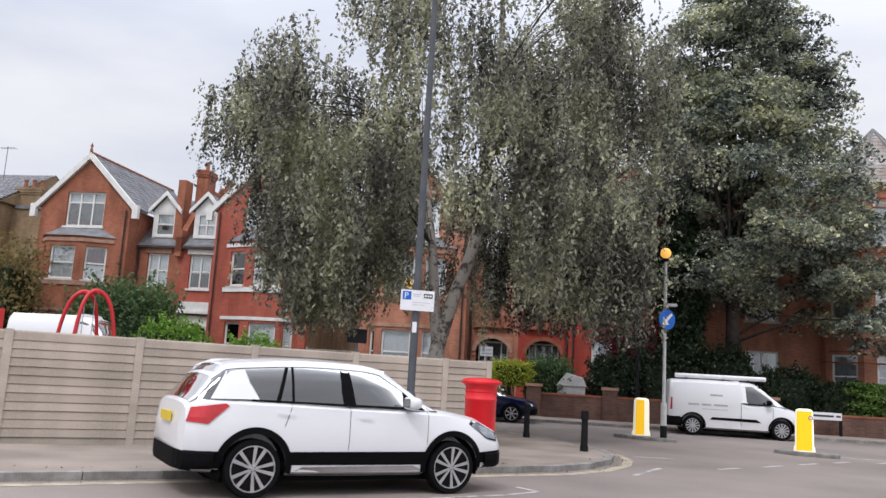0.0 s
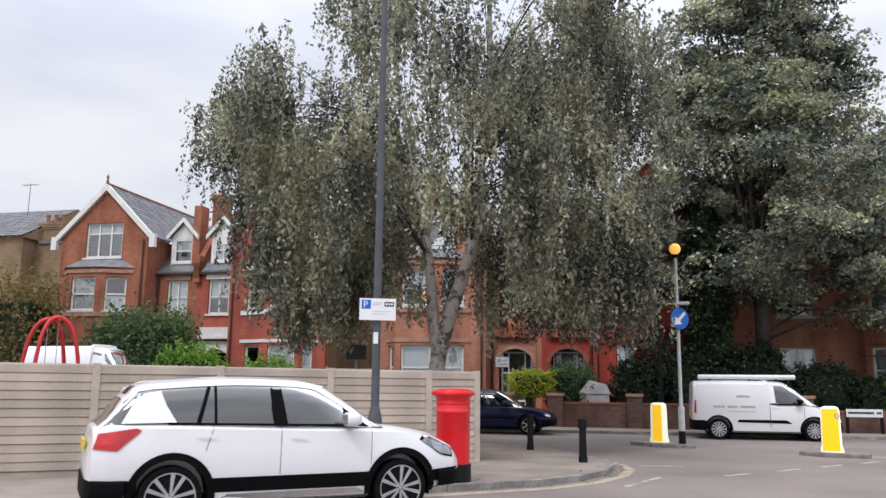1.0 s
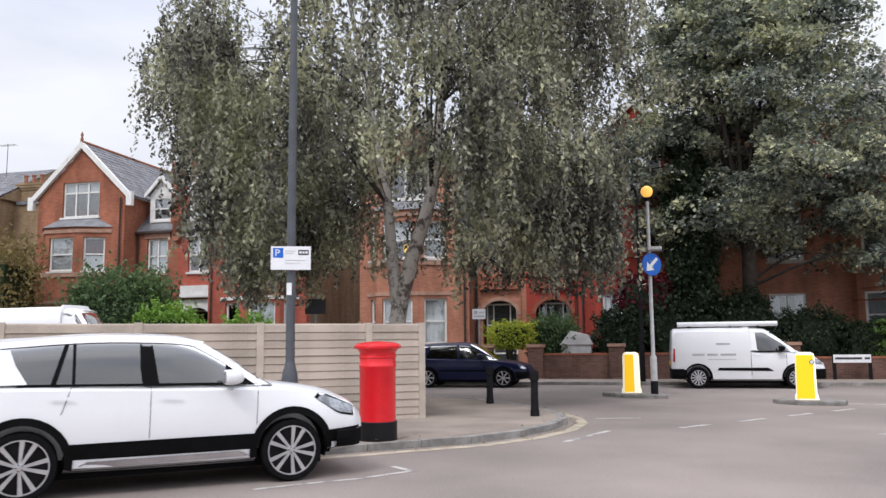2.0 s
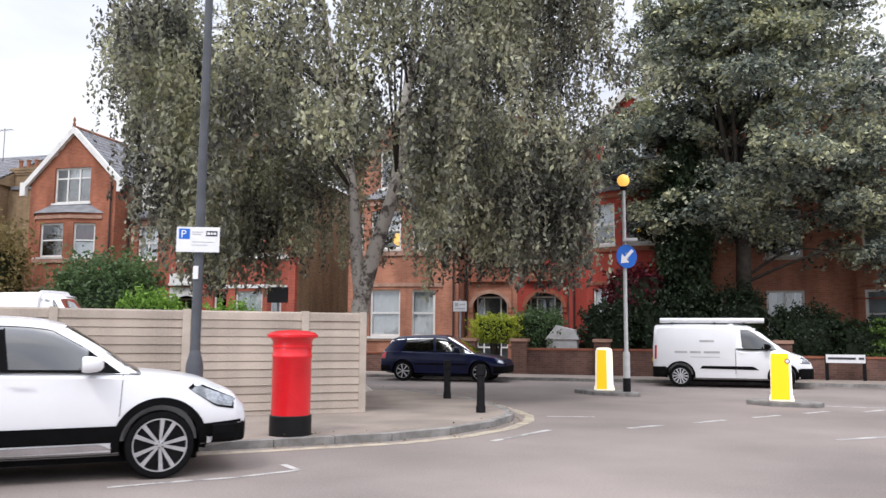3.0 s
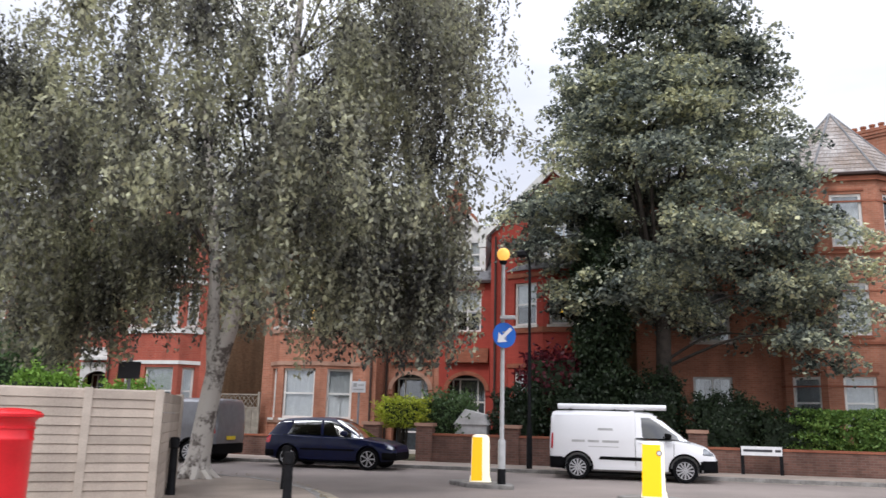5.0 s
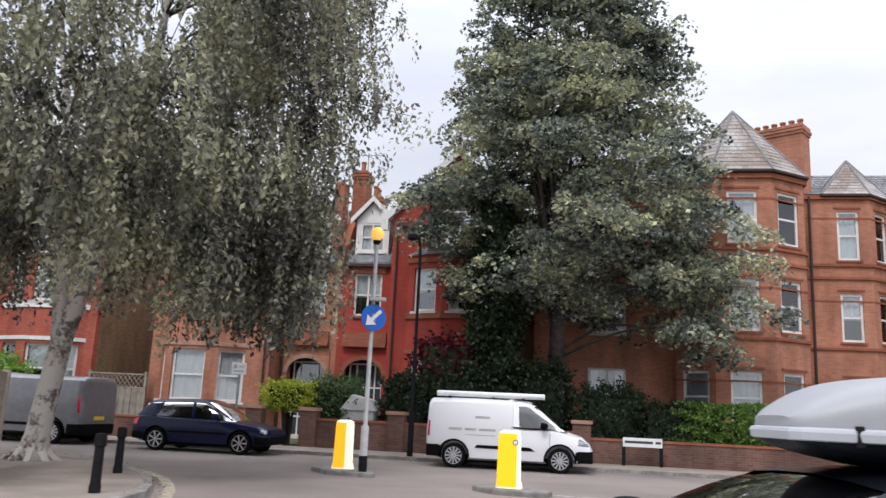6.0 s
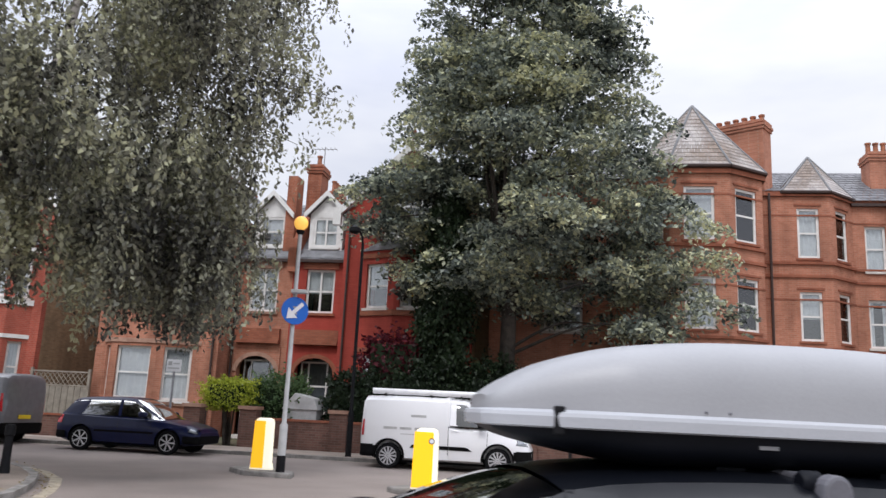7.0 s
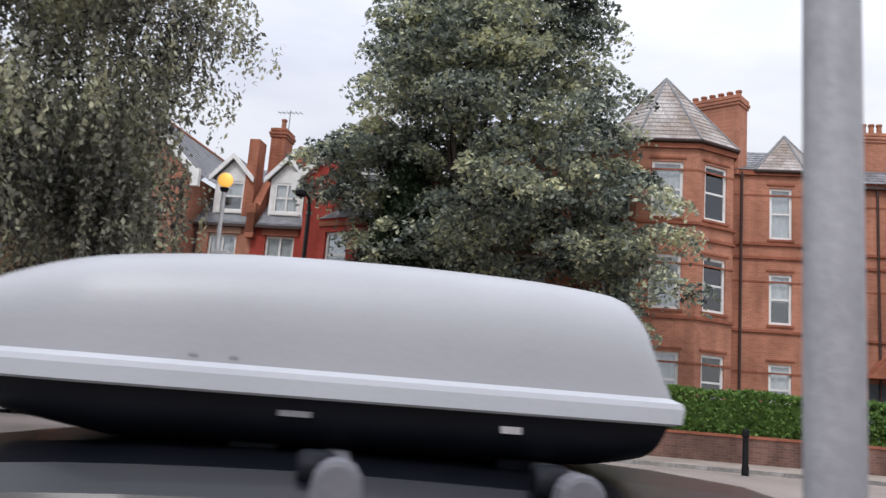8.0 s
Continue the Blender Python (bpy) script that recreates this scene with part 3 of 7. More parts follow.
def tiled_slope(a, b, c, d, rows, cols, lift=0.02):
    """Courses of slates on the slope a-b (eave), d-c (ridge), lapped like stairs."""
    s = Shape()
    a, b, c, d = (Vector(p) for p in (a, b, c, d))
    nrm = (b - a).cross(d - a).normalized()
    for j in range(rows):
        p0, p1 = a.lerp(d, j / rows), b.lerp(c, j / rows)
        q0, q1 = a.lerp(d, min(1, (j + 1.06) / rows)), b.lerp(c, min(1, (j + 1.06) / rows))
        off = 0.5 * (j % 2)
        for i in range(-1 if off else 0, cols):
            t0, t1 = max(0, (i + off) / cols + 0.0015), min(1, (i + 1 + off) / cols - 0.0015)
            if t1 <= t0:
                continue
            s.poly([p0.lerp(p1, t0) + nrm * lift, p0.lerp(p1, t1) + nrm * lift, q0.lerp(q1, t1) + nrm * 0.003, q0.lerp(q1, t0) + nrm * 0.003])
            s.poly([p0.lerp(p1, t1) + nrm * lift, p0.lerp(p1, t0) + nrm * lift, p0.lerp(p1, t0), p0.lerp(p1, t1)])
    return s


def chimney(parent, x0, x1, y0, y1, z0, z1, pots, material, m=None, pot_h=0.52):
    """A brick stack with oversailing courses and a row of clay pots along its longer side; m turns it."""
    m = m or Matrix()
    s = Shape().box(x0, x1, y0, y1, z0, z1, m)
    for k, g in ((0.42, 0.05), (0.3, 0.09), (0.14, 0.05)):
        s.box(x0 - g, x1 + g, y0 - g, y1 + g, z1 - k, z1 - k + 0.11, m)
    st = part("chimney", s, material, parent)
    along = (x1 - x0) >= (y1 - y0)
    for i in range(pots):
        f = (i + 0.5) / pots
        px, py = (x0 + (x1 - x0) * f, (y0 + y1) / 2) if along else ((x0 + x1) / 2, y0 + (y1 - y0) * f)
        part("pot", Shape().lathe([(0.13, 0), (0.11, 0.1), (0.1, pot_h - 0.1), (0.13, pot_h - 0.07), (0.13, pot_h), (0.08, pot_h)], 10, m @ pose(px, py, z1)), CLAY, st, smooth=True)
    return st


def aerial(parent, x, y, z, h=1.6):
    s = Shape().tube([(x, y, z), (x, y, z + h)], 0.018, 6).tube([(x - 0.55, y, z + h - 0.1), (x + 0.55, y, z + h - 0.1)], 0.012, 5)
    for i in range(6):
        s.tube([(x - 0.5 + i * 0.2, y - 0.22, z + h - 0.1), (x - 0.5 + i * 0.2, y + 0.22, z + h - 0.1)], 0.008, 4)
    part("aerial", s, PIPE, parent)


def half_house(uc, side, brick, label, drapes, trim=STONE):
    """One house of a gabled pair: the narrow entrance bay next to the party wall at uc, then the wide gabled front."""
    h = thing("terraced_house", at_street(uc, 38.7), label, "house", "gabled brick terrace")

    def fx(a, b):
        return (a, b) if side > 0 else (-b, -a)

    def wm(x0, y0):
        return pose(x0, y0, 0)

    def fit_holes(x0, x1, holes):
        o = fx(x0, x1)[0]
        return [(fx(a, b)[0] - o, fx(a, b)[1] - o, c, d) for a, b, c, d in holes]

    link_holes = [(0.42, 2.02, 0.1, 3.35), (0.6, 1.8, 5.15, 6.95)]
    gab_holes = [(3.95, 6.15, 8.1, 9.95)]
    s = Shape()
    a0, a1 = fx(0.0, 2.42)
    wall_face(s, wm(a0, 0), a1 - a0, 7.3, fit_holes(0.0, 2.42, link_holes))
    part("wall", s, brick, h)
    s = Shape()
    b0, b1 = fx(2.42, 7.62)
    bay_gap = (3.25, 7.1, 0.5, 7.35)
    wall_face(s, wm(b0, -1.1), b1 - b0, 9.1, fit_holes(2.42, 7.62, [(3.95, 6.15, 8.1, 9.1), bay_gap]))
    # gable triangle, return walls, rear
    for piece in ([(2.42, 9.1), (3.95, 9.1), (3.95, 10.66)], [(6.15, 9.1), (7.62, 9.1), (6.15, 10.598)], [(3.95, 9.95), (6.15, 9.95), (6.15, 10.598), (5.02, 11.75), (3.95, 10.66)]):
        s.slab([(side * x, z) for x, z in piece][::side], -1.1, -0.8)
    part("gable_wall", s, brick, h)
    for x in (2.42, 7.32):
        q0, q1 = fx(x, x + 0.3)
        part("side_wall", Shape().box(q0, q1, -0.8, 8.0, 0, 9.1), BRICK_STOCK if side > 0 and x > 5 else brick, h)
    q0, q1 = fx(0, 7.62)
    part("rear_wall", Shape().box(q0, q1, 8.0, 8.3, 0, 9.1), brick, h)
    part("dark_room_sheet", Shape().box(*fx(0.1, 7.3), 3.2, 3.3, 0.1, 9.0).box(*fx(0.0, 7.3), 0.35, 3.2, 4.4, 4.5).box(*fx(2.75, 7.3), -0.7, 3.2, 7.42, 7.5), ROOM_SHADE, h)
    # canted bay over two floors
    bay = Shape()
    pts = [(7.2, -1.1), (6.55, -1.75), (4.65, -1.75), (3.15, -1.1)] if side < 0 else [(3.15, -1.1), (4.65, -1.75), (6.55, -1.75), (7.2, -1.1)]
    world_pts = [(side * x, y) for x, y in pts]
    wins = []
    for (p, q), kind_of in zip(zip(world_pts, world_pts[1:]), ("a", "b", "c")):
        d = Vector((q[0] - p[0], q[1] - p[1]))
        L = d.length
        m = pose(p[0], p[1], 0, 0, 0, math.degrees(math.atan2(d.y, d.x)))
        mg = 0.24 if kind_of == "b" else max(0.2, (L - 1.05) / 2)
        holes = [(mg, L - mg, 1.4, 3.45), (mg, L - mg, 5.25, 6.98)]
        wall_face(bay, m, L, 7.5, holes, 0.25)
        wins.append((m, holes))
    part("bay", bay, brick, h)
    for i, (m, holes) in enumerate(wins):
        for j, o in enumerate(holes):
            sash(h, m, *o, drape=drapes[(i * 2 + j) % len(drapes)], sill=WHITE if j == 0 else STONE)
    for z, hh, g in ((3.58, 0.16, 0.05), (4.95, 0.22, 0.07), (1.2, 0.2, 0.06), (7.2, 0.18, 0.06)):
        for p, q in zip(world_pts, world_pts[1:]):
            d = Vector((q[0] - p[0], q[1] - p[1]))
            m = pose(p[0], p[1], 0, 0, 0, math.degrees(math.atan2(d.y, d.x)))
            part("string_course", Shape().box(-g * 0.4, d.length + g * 0.4, -g, 0.02, z, z + hh, m), trim, h)
    lead = Shape()
    rim = [((x - side * 5.1) * 1.06 + side * 5.1, y - 0.14 if y < -1.2 else y) for x, y in world_pts]
    ridge = [(side * (4.0 if side * x < 5 else 6.3), -1.1) for x, _ in rim]
    for i in range(3):
        lead.poly([(*rim[i], 7.5), (*rim[i + 1], 7.5), (*ridge[i + 1], 8.02), (*ridge[i], 8.02)])
    lead.poly([(*p, 7.5) for p in reversed(rim)])
    part("bay_roof", lead, LEAD, h)
    # gable window, bargeboards, roofs
    gx0, gx1 = fx(3.95, 6.15)
    sash(h, wm(0, -1.1), gx0, gx1, 8.1, 9.95, drape=drapes[-1] if drapes[-1] == "parted" else "blind", lights=3, sill=WHITE, cover=0.32, rail=0.7)
    lx0, lx1 = fx(0.6, 1.8)
    sash(h, wm(0, 0), lx0, lx1, 5.15, 6.95, drape=drapes[1], lights=2, sill=trim)
    part("lintel", Shape().box(lx0 - 0.15, lx1 + 0.15, -0.05, 0.1, 6.96, 7.22), trim, h)
    bb = Shape()
    for sgn in (-1, 1):
        x_in, x_out = side * 5.02, side * 5.02 + sgn * 2.95
        bb.slab([(x_in, 12.08), (x_in, 11.72), (x_out, 8.85), (x_out, 9.2)] if sgn > 0 else [(x_in, 11.72), (x_in, 12.08), (x_out, 9.2), (x_out, 8.85)], -1.3, -1.12)
        bb.box(x_out - 0.16, x_out + 0.16, -1.32, -1.1, 8.55, 9.25)
    part("bargeboard", bb, WHITE, h)
    ax, ex = side * 5.02, 2.95
    r1 = tiled_slope((ax - ex, 7.5, 9.12), (ax - ex, -1.25, 9.12), (ax, -1.25, 12.05), (ax, 7.5, 12.05), 14, 30)
    r2 = tiled_slope((ax + ex, -1.25, 9.12), (ax + ex, 7.5, 9.12), (ax, 7.5, 12.05), (ax, -1.25, 12.05), 14, 30)
    part("roof", r1, SLATE, h)
    part("roof", r2, SLATE, h)
    part("ridge", Shape().tube([(ax, -1.28, 12.06), (ax, 7.5, 12.06)], 0.09, 8), CLAY, h)
    part("finial", Shape().lathe([(0.06, 0), (0.09, 0.1), (0.04, 0.2), (0.08, 0.32), (0.01, 0.5)], 8, pose(ax, -1.25, 12.1)), CLAY, h, smooth=True)
    k0, k1 = fx(0.12, 2.6)
    part("roof", tiled_slope((k0, -0.15, 7.32), (k1, -0.15, 7.32), (k1, 3.2, 10.5), (k0, 3.2, 10.5), 16, 10), SLATE, h)
    part("roof", Shape().poly([(k1, 3.2, 10.5), (k0, 3.2, 10.5), (k0, 8, 8.9), (k1, 8, 8.9)]), SLATE, h)
    # dormer
    dx = side * 1.18
    dm = pose(dx - 0.72, 0.3, 0)
    dw = Shape()
    wall_face(dw, dm, 1.44, 9.35, [(0.18, 1.26, 7.95, 9.2)], 0.12, z0=7.75)
    dw.slab([(dx - 0.72, 9.35), (dx + 0.72, 9.35), (dx, 10.12)], 0.3, 0.42)
    dw.box(dx - 0.72, dx - 0.62, 0.42, 1.9, 7.8, 9.35).box(dx + 0.62, dx + 0.72, 0.42, 1.9, 7.8, 9.35)
    part("dormer", dw, WHITE, h, "white-painted dormer")
    sash(h, dm, 0.18, 1.26, 7.95, 9.2, drape="net" if side > 0 else "blind", lights=1 + (side > 0), sill=WHITE, deep=0.02)
    dr = Shape()
    for sgn in (-1, 1):
        dr.poly([(dx, 0.12, 10.3), (dx + sgn * 0.92, 0.12, 9.3), (dx + sgn * 0.92, 2.6, 9.3), (dx, 2.9, 10.3)][:: sgn])
    part("dormer_roof", dr, SLATE, h)
    db = Shape()
    for sgn in (-1, 1):
        db.slab([(dx, 10.36), (dx, 10.12), (dx + sgn * 0.95, 9.12), (dx + sgn * 0.95, 9.36)][:: -sgn], 0.06, 0.16)
    part("bargeboard", db, WHITE, h)
    part("apron", Shape().poly([(dx - 0.95, -0.1, 7.42), (dx + 0.95, -0.1, 7.42), (dx + 0.85, 0.28, 7.82), (dx - 0.85, 0.28, 7.82)]), LEAD, h)
    part("gutter", Shape().box(*fx(0.1, 2.4), -0.22, -0.08, 7.22, 7.34), PIPE, h)
    part("downpipe", Shape().tube([(side * 2.3, -0.08, 7.25), (side * 2.3, -0.08, 0.1)], 0.05, 8), PIPE, h, smooth=True)
    part("downpipe", Shape().tube([(side * 2.62, -1.2, 9.0), (side * 2.62, -1.2, 0.1)], 0.045, 8), PIPE, h, smooth=True)
    # arched porch with the door set back
    arch = Shape()
    cx, r = side * 1.22, 0.8
    n = 12
    pts = [(cx - 0.98, 2.5), (cx - r, 2.5)] + [(cx - r * math.cos(math.pi * i / n), 2.7 + r * 0.8 * math.sin(math.pi * i / n)) for i in range(n + 1)] + [(cx + r, 2.5), (cx + 0.98, 2.5), (cx + 0.98, 3.75), (cx - 0.98, 3.75)]
    arch.slab(pts, -0.06, 0.02)
    part("porch_arch", arch, brick if trim is not WHITE else WHITE, h)
    for i in range(n):
        a, b = math.pi * i / n, math.pi * (i + 1) / n
        part("voussoir", Shape().slab([(cx - 0.8 * math.cos(a), 2.7 + 0.64 * math.sin(a)), (cx - 0.8 * math.cos(b), 2.7 + 0.64 * math.sin(b)), (cx - 0.98 * math.cos(b), 2.7 + 0.8 * math.sin(b)), (cx - 0.98 * math.cos(a), 2.7 + 0.8 * math.sin(a))][::-1], -0.1, -0.063), trim, h)
    part("cornice", Shape().box(*fx(0.3, 2.15), -0.3, 0.0, 3.85, 3.98).box(*fx(0.3, 2.15), -0.2, 0.0, 3.98, 4.45), trim if trim is WHITE else BRICK_DARK, h)
    dv = Shape().box(cx - 0.75, cx + 0.75, 0.55, 0.62, 0.2, 3.3)
    door = part("door", dv, DARK_PAINT, h)
    fr = Shape()
    for x in (-0.72, -0.42, 0.36, 0.66):
        fr.box(cx + x, cx + x + 0.06, 0.5, 0.56, 0.9 if abs(x) > 0.5 else 0.2, 3.2)
    for z in (0.9, 2.2, 3.15):
        fr.box(cx - 0.72, cx + 0.72, 0.502, 0.558, z, z + 0.07)
    part("door_frame", fr, WHITE, door)
    part("fanlight", Shape().box(cx - 0.66, cx + 0.66, 0.53, 0.54, 2.3, 3.1), PANE, door)
    part("step", Shape().box(cx - 0.9, cx + 0.9, -0.5, 0.5, 0.0, 0.2), STONE, h)
    return h


def party_wall(uc, brick):
    p = thing("party_wall", at_street(uc, 38.7), "tall brick party wall with a chimney stack of clay pots", "party wall", kind="structure")
    s = Shape().slab([(-0.17, 6.8), (0.17, 6.8), (0.17, 8.2), (-0.17, 8.2)], -0.3, 0.1)
    side_pts = [(-0.3, 7.0), (4.0, 7.0), (4.0, 11.0), (2.2, 11.0), (0.0, 8.0), (-0.3, 7.8)]
    s.prism([(y, z) for y, z in side_pts], -0.17, 0.17, Matrix(((0, 0, 1, 0), (1, 0, 0, 0), (0, 1, 0, 0), (0, 0, 0, 1))))
    part("wall", s, brick, p)
    part("stack", Shape().box(-0.62, -0.2, 0.2, 1.0, 7.3, 11.0), brick, p)
    chimney(p, -0.12, 0.5, 1.2, 2.2, 8.5, 11.85, 1, brick)
    chimney(p, -0.35, 0.35, 4.6, 5.6, 9, 11.6, 3, brick)
    aerial(p, 0.3, 2.0, 11.2, 1.7)
    return p


LBL = "red brick gabled house with white bargeboards, canted bay and dormer"
half_house(-20.2, -1, BRICK_RED, LBL, ["net", "net", "net", "net", "blind", "red"], TRIM_DULL)
half_house(-20.2, 1, BRICK_CRIMSON, "red-painted brick gabled house with white stone trim beside the birch", ["net", "blind", "blind", "parted"], WHITE)
party_wall(-20.2, BRICK_RED)
END_STACK = thing("chimney_stack", at_street(-27.9, 44.0), "brick chimney stack with clay pots at the terrace end", "chimney")
chimney(END_STACK, -0.4, 0.5, 0, 1.0, 8.5, 12.3, 3, BRICK_RED)
half_house(-2.3, -1, BRICK_TERRA, "orange brick gabled house behind the birch and blue hatchback", ["net", "net", "net", "blind"], TRIM_DULL)
half_house(-2.3, 1, BRICK_PAINT, "red-painted gabled house with white dormer behind the trees", ["parted", "blind", "parted"], BRICK_DARK)
party_wall(-2.3, BRICK_RED)

single("alley_wall", Shape().box(0, 0.7, 0, 0.3, 0, 6.0), BRICK_STOCK, at_street(5.25, 39.0), "brick wall closing the alley between the houses", "wall", kind="structure")

# stock brick building at the far end of the terrace
hb = thing("stock_brick_house", at_street(-40.5, 38.4), "brown stock brick house with a slate roof at the terrace end", "house")
s = Shape()
holes = [(2.2, 3.4, 5.0, 6.8), (6.0, 7.2, 5.0, 6.8), (2.2, 3.4, 1.4, 3.4), (6.0, 7.2, 1.4, 3.4)]
wall_face(s, pose(0, 0, 0), 9.5, 9.6, holes)
s.box(9.5, 11.6, 1.0, 1.3, 0, 9.3).box(9.2, 9.5, 0.3, 8, 0, 9.6).box(0, 0.3, 0.3, 8, 0, 9.6).box(0, 11.6, 8, 8.3, 0, 9.4).box(11.3, 11.6, 1.3, 8, 0, 9.3)
part("wall", s, BRICK_STOCK, hb)
for o in holes:
    sash(hb, pose(0, 0, 0), *o)
part("dark_room_sheet", Shape().box(0.3, 9.2, 3.0, 3.1, 0, 9.4), ROOM_SHADE, hb)
part("roof", tiled_slope((-0.2, -0.3, 9.6), (9.7, -0.3, 9.6), (9.7, 4, 12.0), (-0.2, 4, 12.0), 14, 30), SLATE, hb)
part("roof", tiled_slope((9.7, 8.4, 9.5), (-0.2, 8.4, 9.5), (-0.2, 4, 12.0), (9.7, 4, 12.0), 8, 30), SLATE, hb)
part("roof", Shape().box(9.72, 11.7, 0.9, 8.4, 9.31, 9.5), LEAD, hb)
part("gable_end", Shape().prism([(-0.2, 9.5), (8.3, 9.5), (4.0, 11.95)], 9.45, 9.68, Matrix(((0, 0, 1, 0), (1, 0, 0, 0), (0, 1, 0, 0), (0, 0, 0, 1)))), BRICK_STOCK, hb)
chimney(hb, 9.4, 11.0, 1.2, 2.0, 8.5, 10.6, 3, BRICK_STOCK)
aerial(hb, 7.0, 3.0, 11.5, 2.0)

# ---- turret house and the terrace beyond it ----
tb = thing("turret_house", at_street(0, 0), "terracotta brick mansion block with a slated corner turret", "house")
s = Shape()
th_holes = [(2.1, 3.55, 1.35, 3.35), (2.1, 3.55, 4.7, 6.7), (2.1, 3.55, 8.0, 10.0), (0.5, 1.3, 0.2, 3.1)]
wall_face(s, pose(5.9, 38.3, 0), 5.3, 10.7, th_holes)
s.box(5.9, 6.2, 38.6, 46, 0, 10.7).box(5.9, 30, 46, 46.3, 0, 10.7)
s.box(15.75, 16.05, 37.9, 39.8, 0, 10.7)
part("wall", s, BRICK_TERRA, tb)
for i, o in enumerate(th_holes[:3]):
    sash(tb, pose(5.9, 38.3, 0), *o, drape=("parted", "net", "blind")[i], lights=2)
part("door", Shape().box(6.4, 7.2, 38.5, 38.56, 0.2, 3.1), DARK_PAINT, tb)
tring = [(11.2, 38.3), (11.25, 37.75), (12.5, 36.75), (14.6, 36.75), (16.0, 37.75), (16.02, 38.5)]


def canted(ring, zt, floors, wide, drapes, parent, brick, courses, prefix="turret"):
    b = Shape()
    found = []
    for i, (p, q) in enumerate(zip(ring, ring[1:])):
        d = Vector((q[0] - p[0], q[1] - p[1]))
        L, m = d.length, pose(p[0], p[1], 0, 0, 0, math.degrees(math.atan2(d.y, d.x)))
        ho = []
        if L > 0.9:
            g = (L - min(wide, L - 0.5)) / 2
            ho = [(g, L - g, a, c) for a, c in floors]
        wall_face(b, m, L, zt, ho, 0.28)
        found.append((m, L, ho))
    part(prefix, b, brick, parent)
    for m, L, ho in found:
        for z, hh, g in courses:
            part("string_course", Shape().box(-0.4 * g, L + 0.4 * g, -g, 0.03, z, z + hh, m), BRICK_DARK, parent)
        for j, o in enumerate(ho):
            sash(parent, m, *o, drape=drapes[j % len(drapes)], sill=None, deep=0.06)
            part("label_mould", Shape().box(o[0] - 0.1, o[1] + 0.1, -0.04, 0.02, o[3] + 0.1, o[3] + 0.17, m), BRICK_DARK, parent)
            part("sill", Shape().box(o[0] - 0.08, o[1] + 0.08, -0.06, 0.1, o[2] - 0.09, o[2] - 0.004, m), BRICK_DARK, parent)
    return found


FLOORS = [(1.45, 3.32), (4.78, 6.68), (8.02, 10.02)]
COURSES = [(4.46, 0.1, 0.08), (7.24, 0.1, 0.08), (7.76, 0.1, 0.09), (2.95, 0.06, 0.02), (6.35, 0.06, 0.02), (9.7, 0.06, 0.02), (10.5, 0.2, 0.12)]
canted(tring, 10.75, FLOORS, 1.08, ["net", "net", "net"], tb, BRICK_TERRA, COURSES)


def pyramid(ring, apex, z, over, parent, rows=16):
    cx, cy = sum(p[0] for p in ring) / len(ring), sum(p[1] for p in ring) / len(ring)
    eave = [((x - cx) * over + cx, (y - cy) * over + cy - 0.08, z) for x, y in ring]
    for p, q in zip(eave, eave[1:]):
        L = (Vector(p) - Vector(q)).length
        if L > 0.3:
            part("roof", tiled_slope(p, q, apex, apex, rows, max(3, round(L / 0.28))), SLATE_PALE, parent)
            part("hip", Shape().tube([p, apex], 0.05, 6), LEAD, parent)
    part("eave", Shape().poly([p for p in reversed(eave)]).poly([(p[0], p[1], p[2] - 0.12) for p in reversed(eave)]), PIPE, parent)
    gut = Shape()
    for p, q in zip(eave, eave[1:]):
        gut.tube([(p[0], p[1], p[2] - 0.04), (q[0], q[1], q[2] - 0.04)], 0.07, 6)
    part("gutter", gut, PIPE, parent)


pyramid([(11.1, 39.6), (11.2, 37.75), (12.48, 36.7), (14.63, 36.7), (16.05, 37.75), (16.1, 39.6)], (13.6, 38.3, 13.75), 10.8, 1.04, tb)
part("roof", tiled_slope((5.7, 38.1, 10.7), (16.2, 38.1, 10.7), (16.2, 42.2, 13.2), (5.7, 42.2, 13.2), 14, 36), SLATE, tb)
part("roof", Shape().poly([(16.2, 42.2, 13.2), (5.7, 42.2, 13.2), (5.7, 46.4, 10.7), (16.2, 46.4, 10.7)]).poly([(16.2, 38.1, 10.7), (16.2, 46.4, 10.7), (16.2, 42.2, 13.2)]), SLATE, tb)
chimney(tb, -1.25, 1.25, -0.45, 0.45, 10.5, 13.75, 7, BRICK_TERRA, pose(15.75, 40.7, 0, 0, 0, -33), 0.3)
part("dark_room_sheet", Shape().box(6.2, 15.7, 40.6, 40.7, 0, 10.7).box(6.2, 15.7, 38.6, 40.6, 4.0, 4.1).box(6.2, 15.7, 38.6, 40.6, 7.3, 7.4), ROOM_SHADE, tb)
part("downpipe", Shape().tube([(16.72, 39.7, 10.6), (16.72, 39.7, 0.1)], 0.055, 8), PIPE, tb, smooth=True)


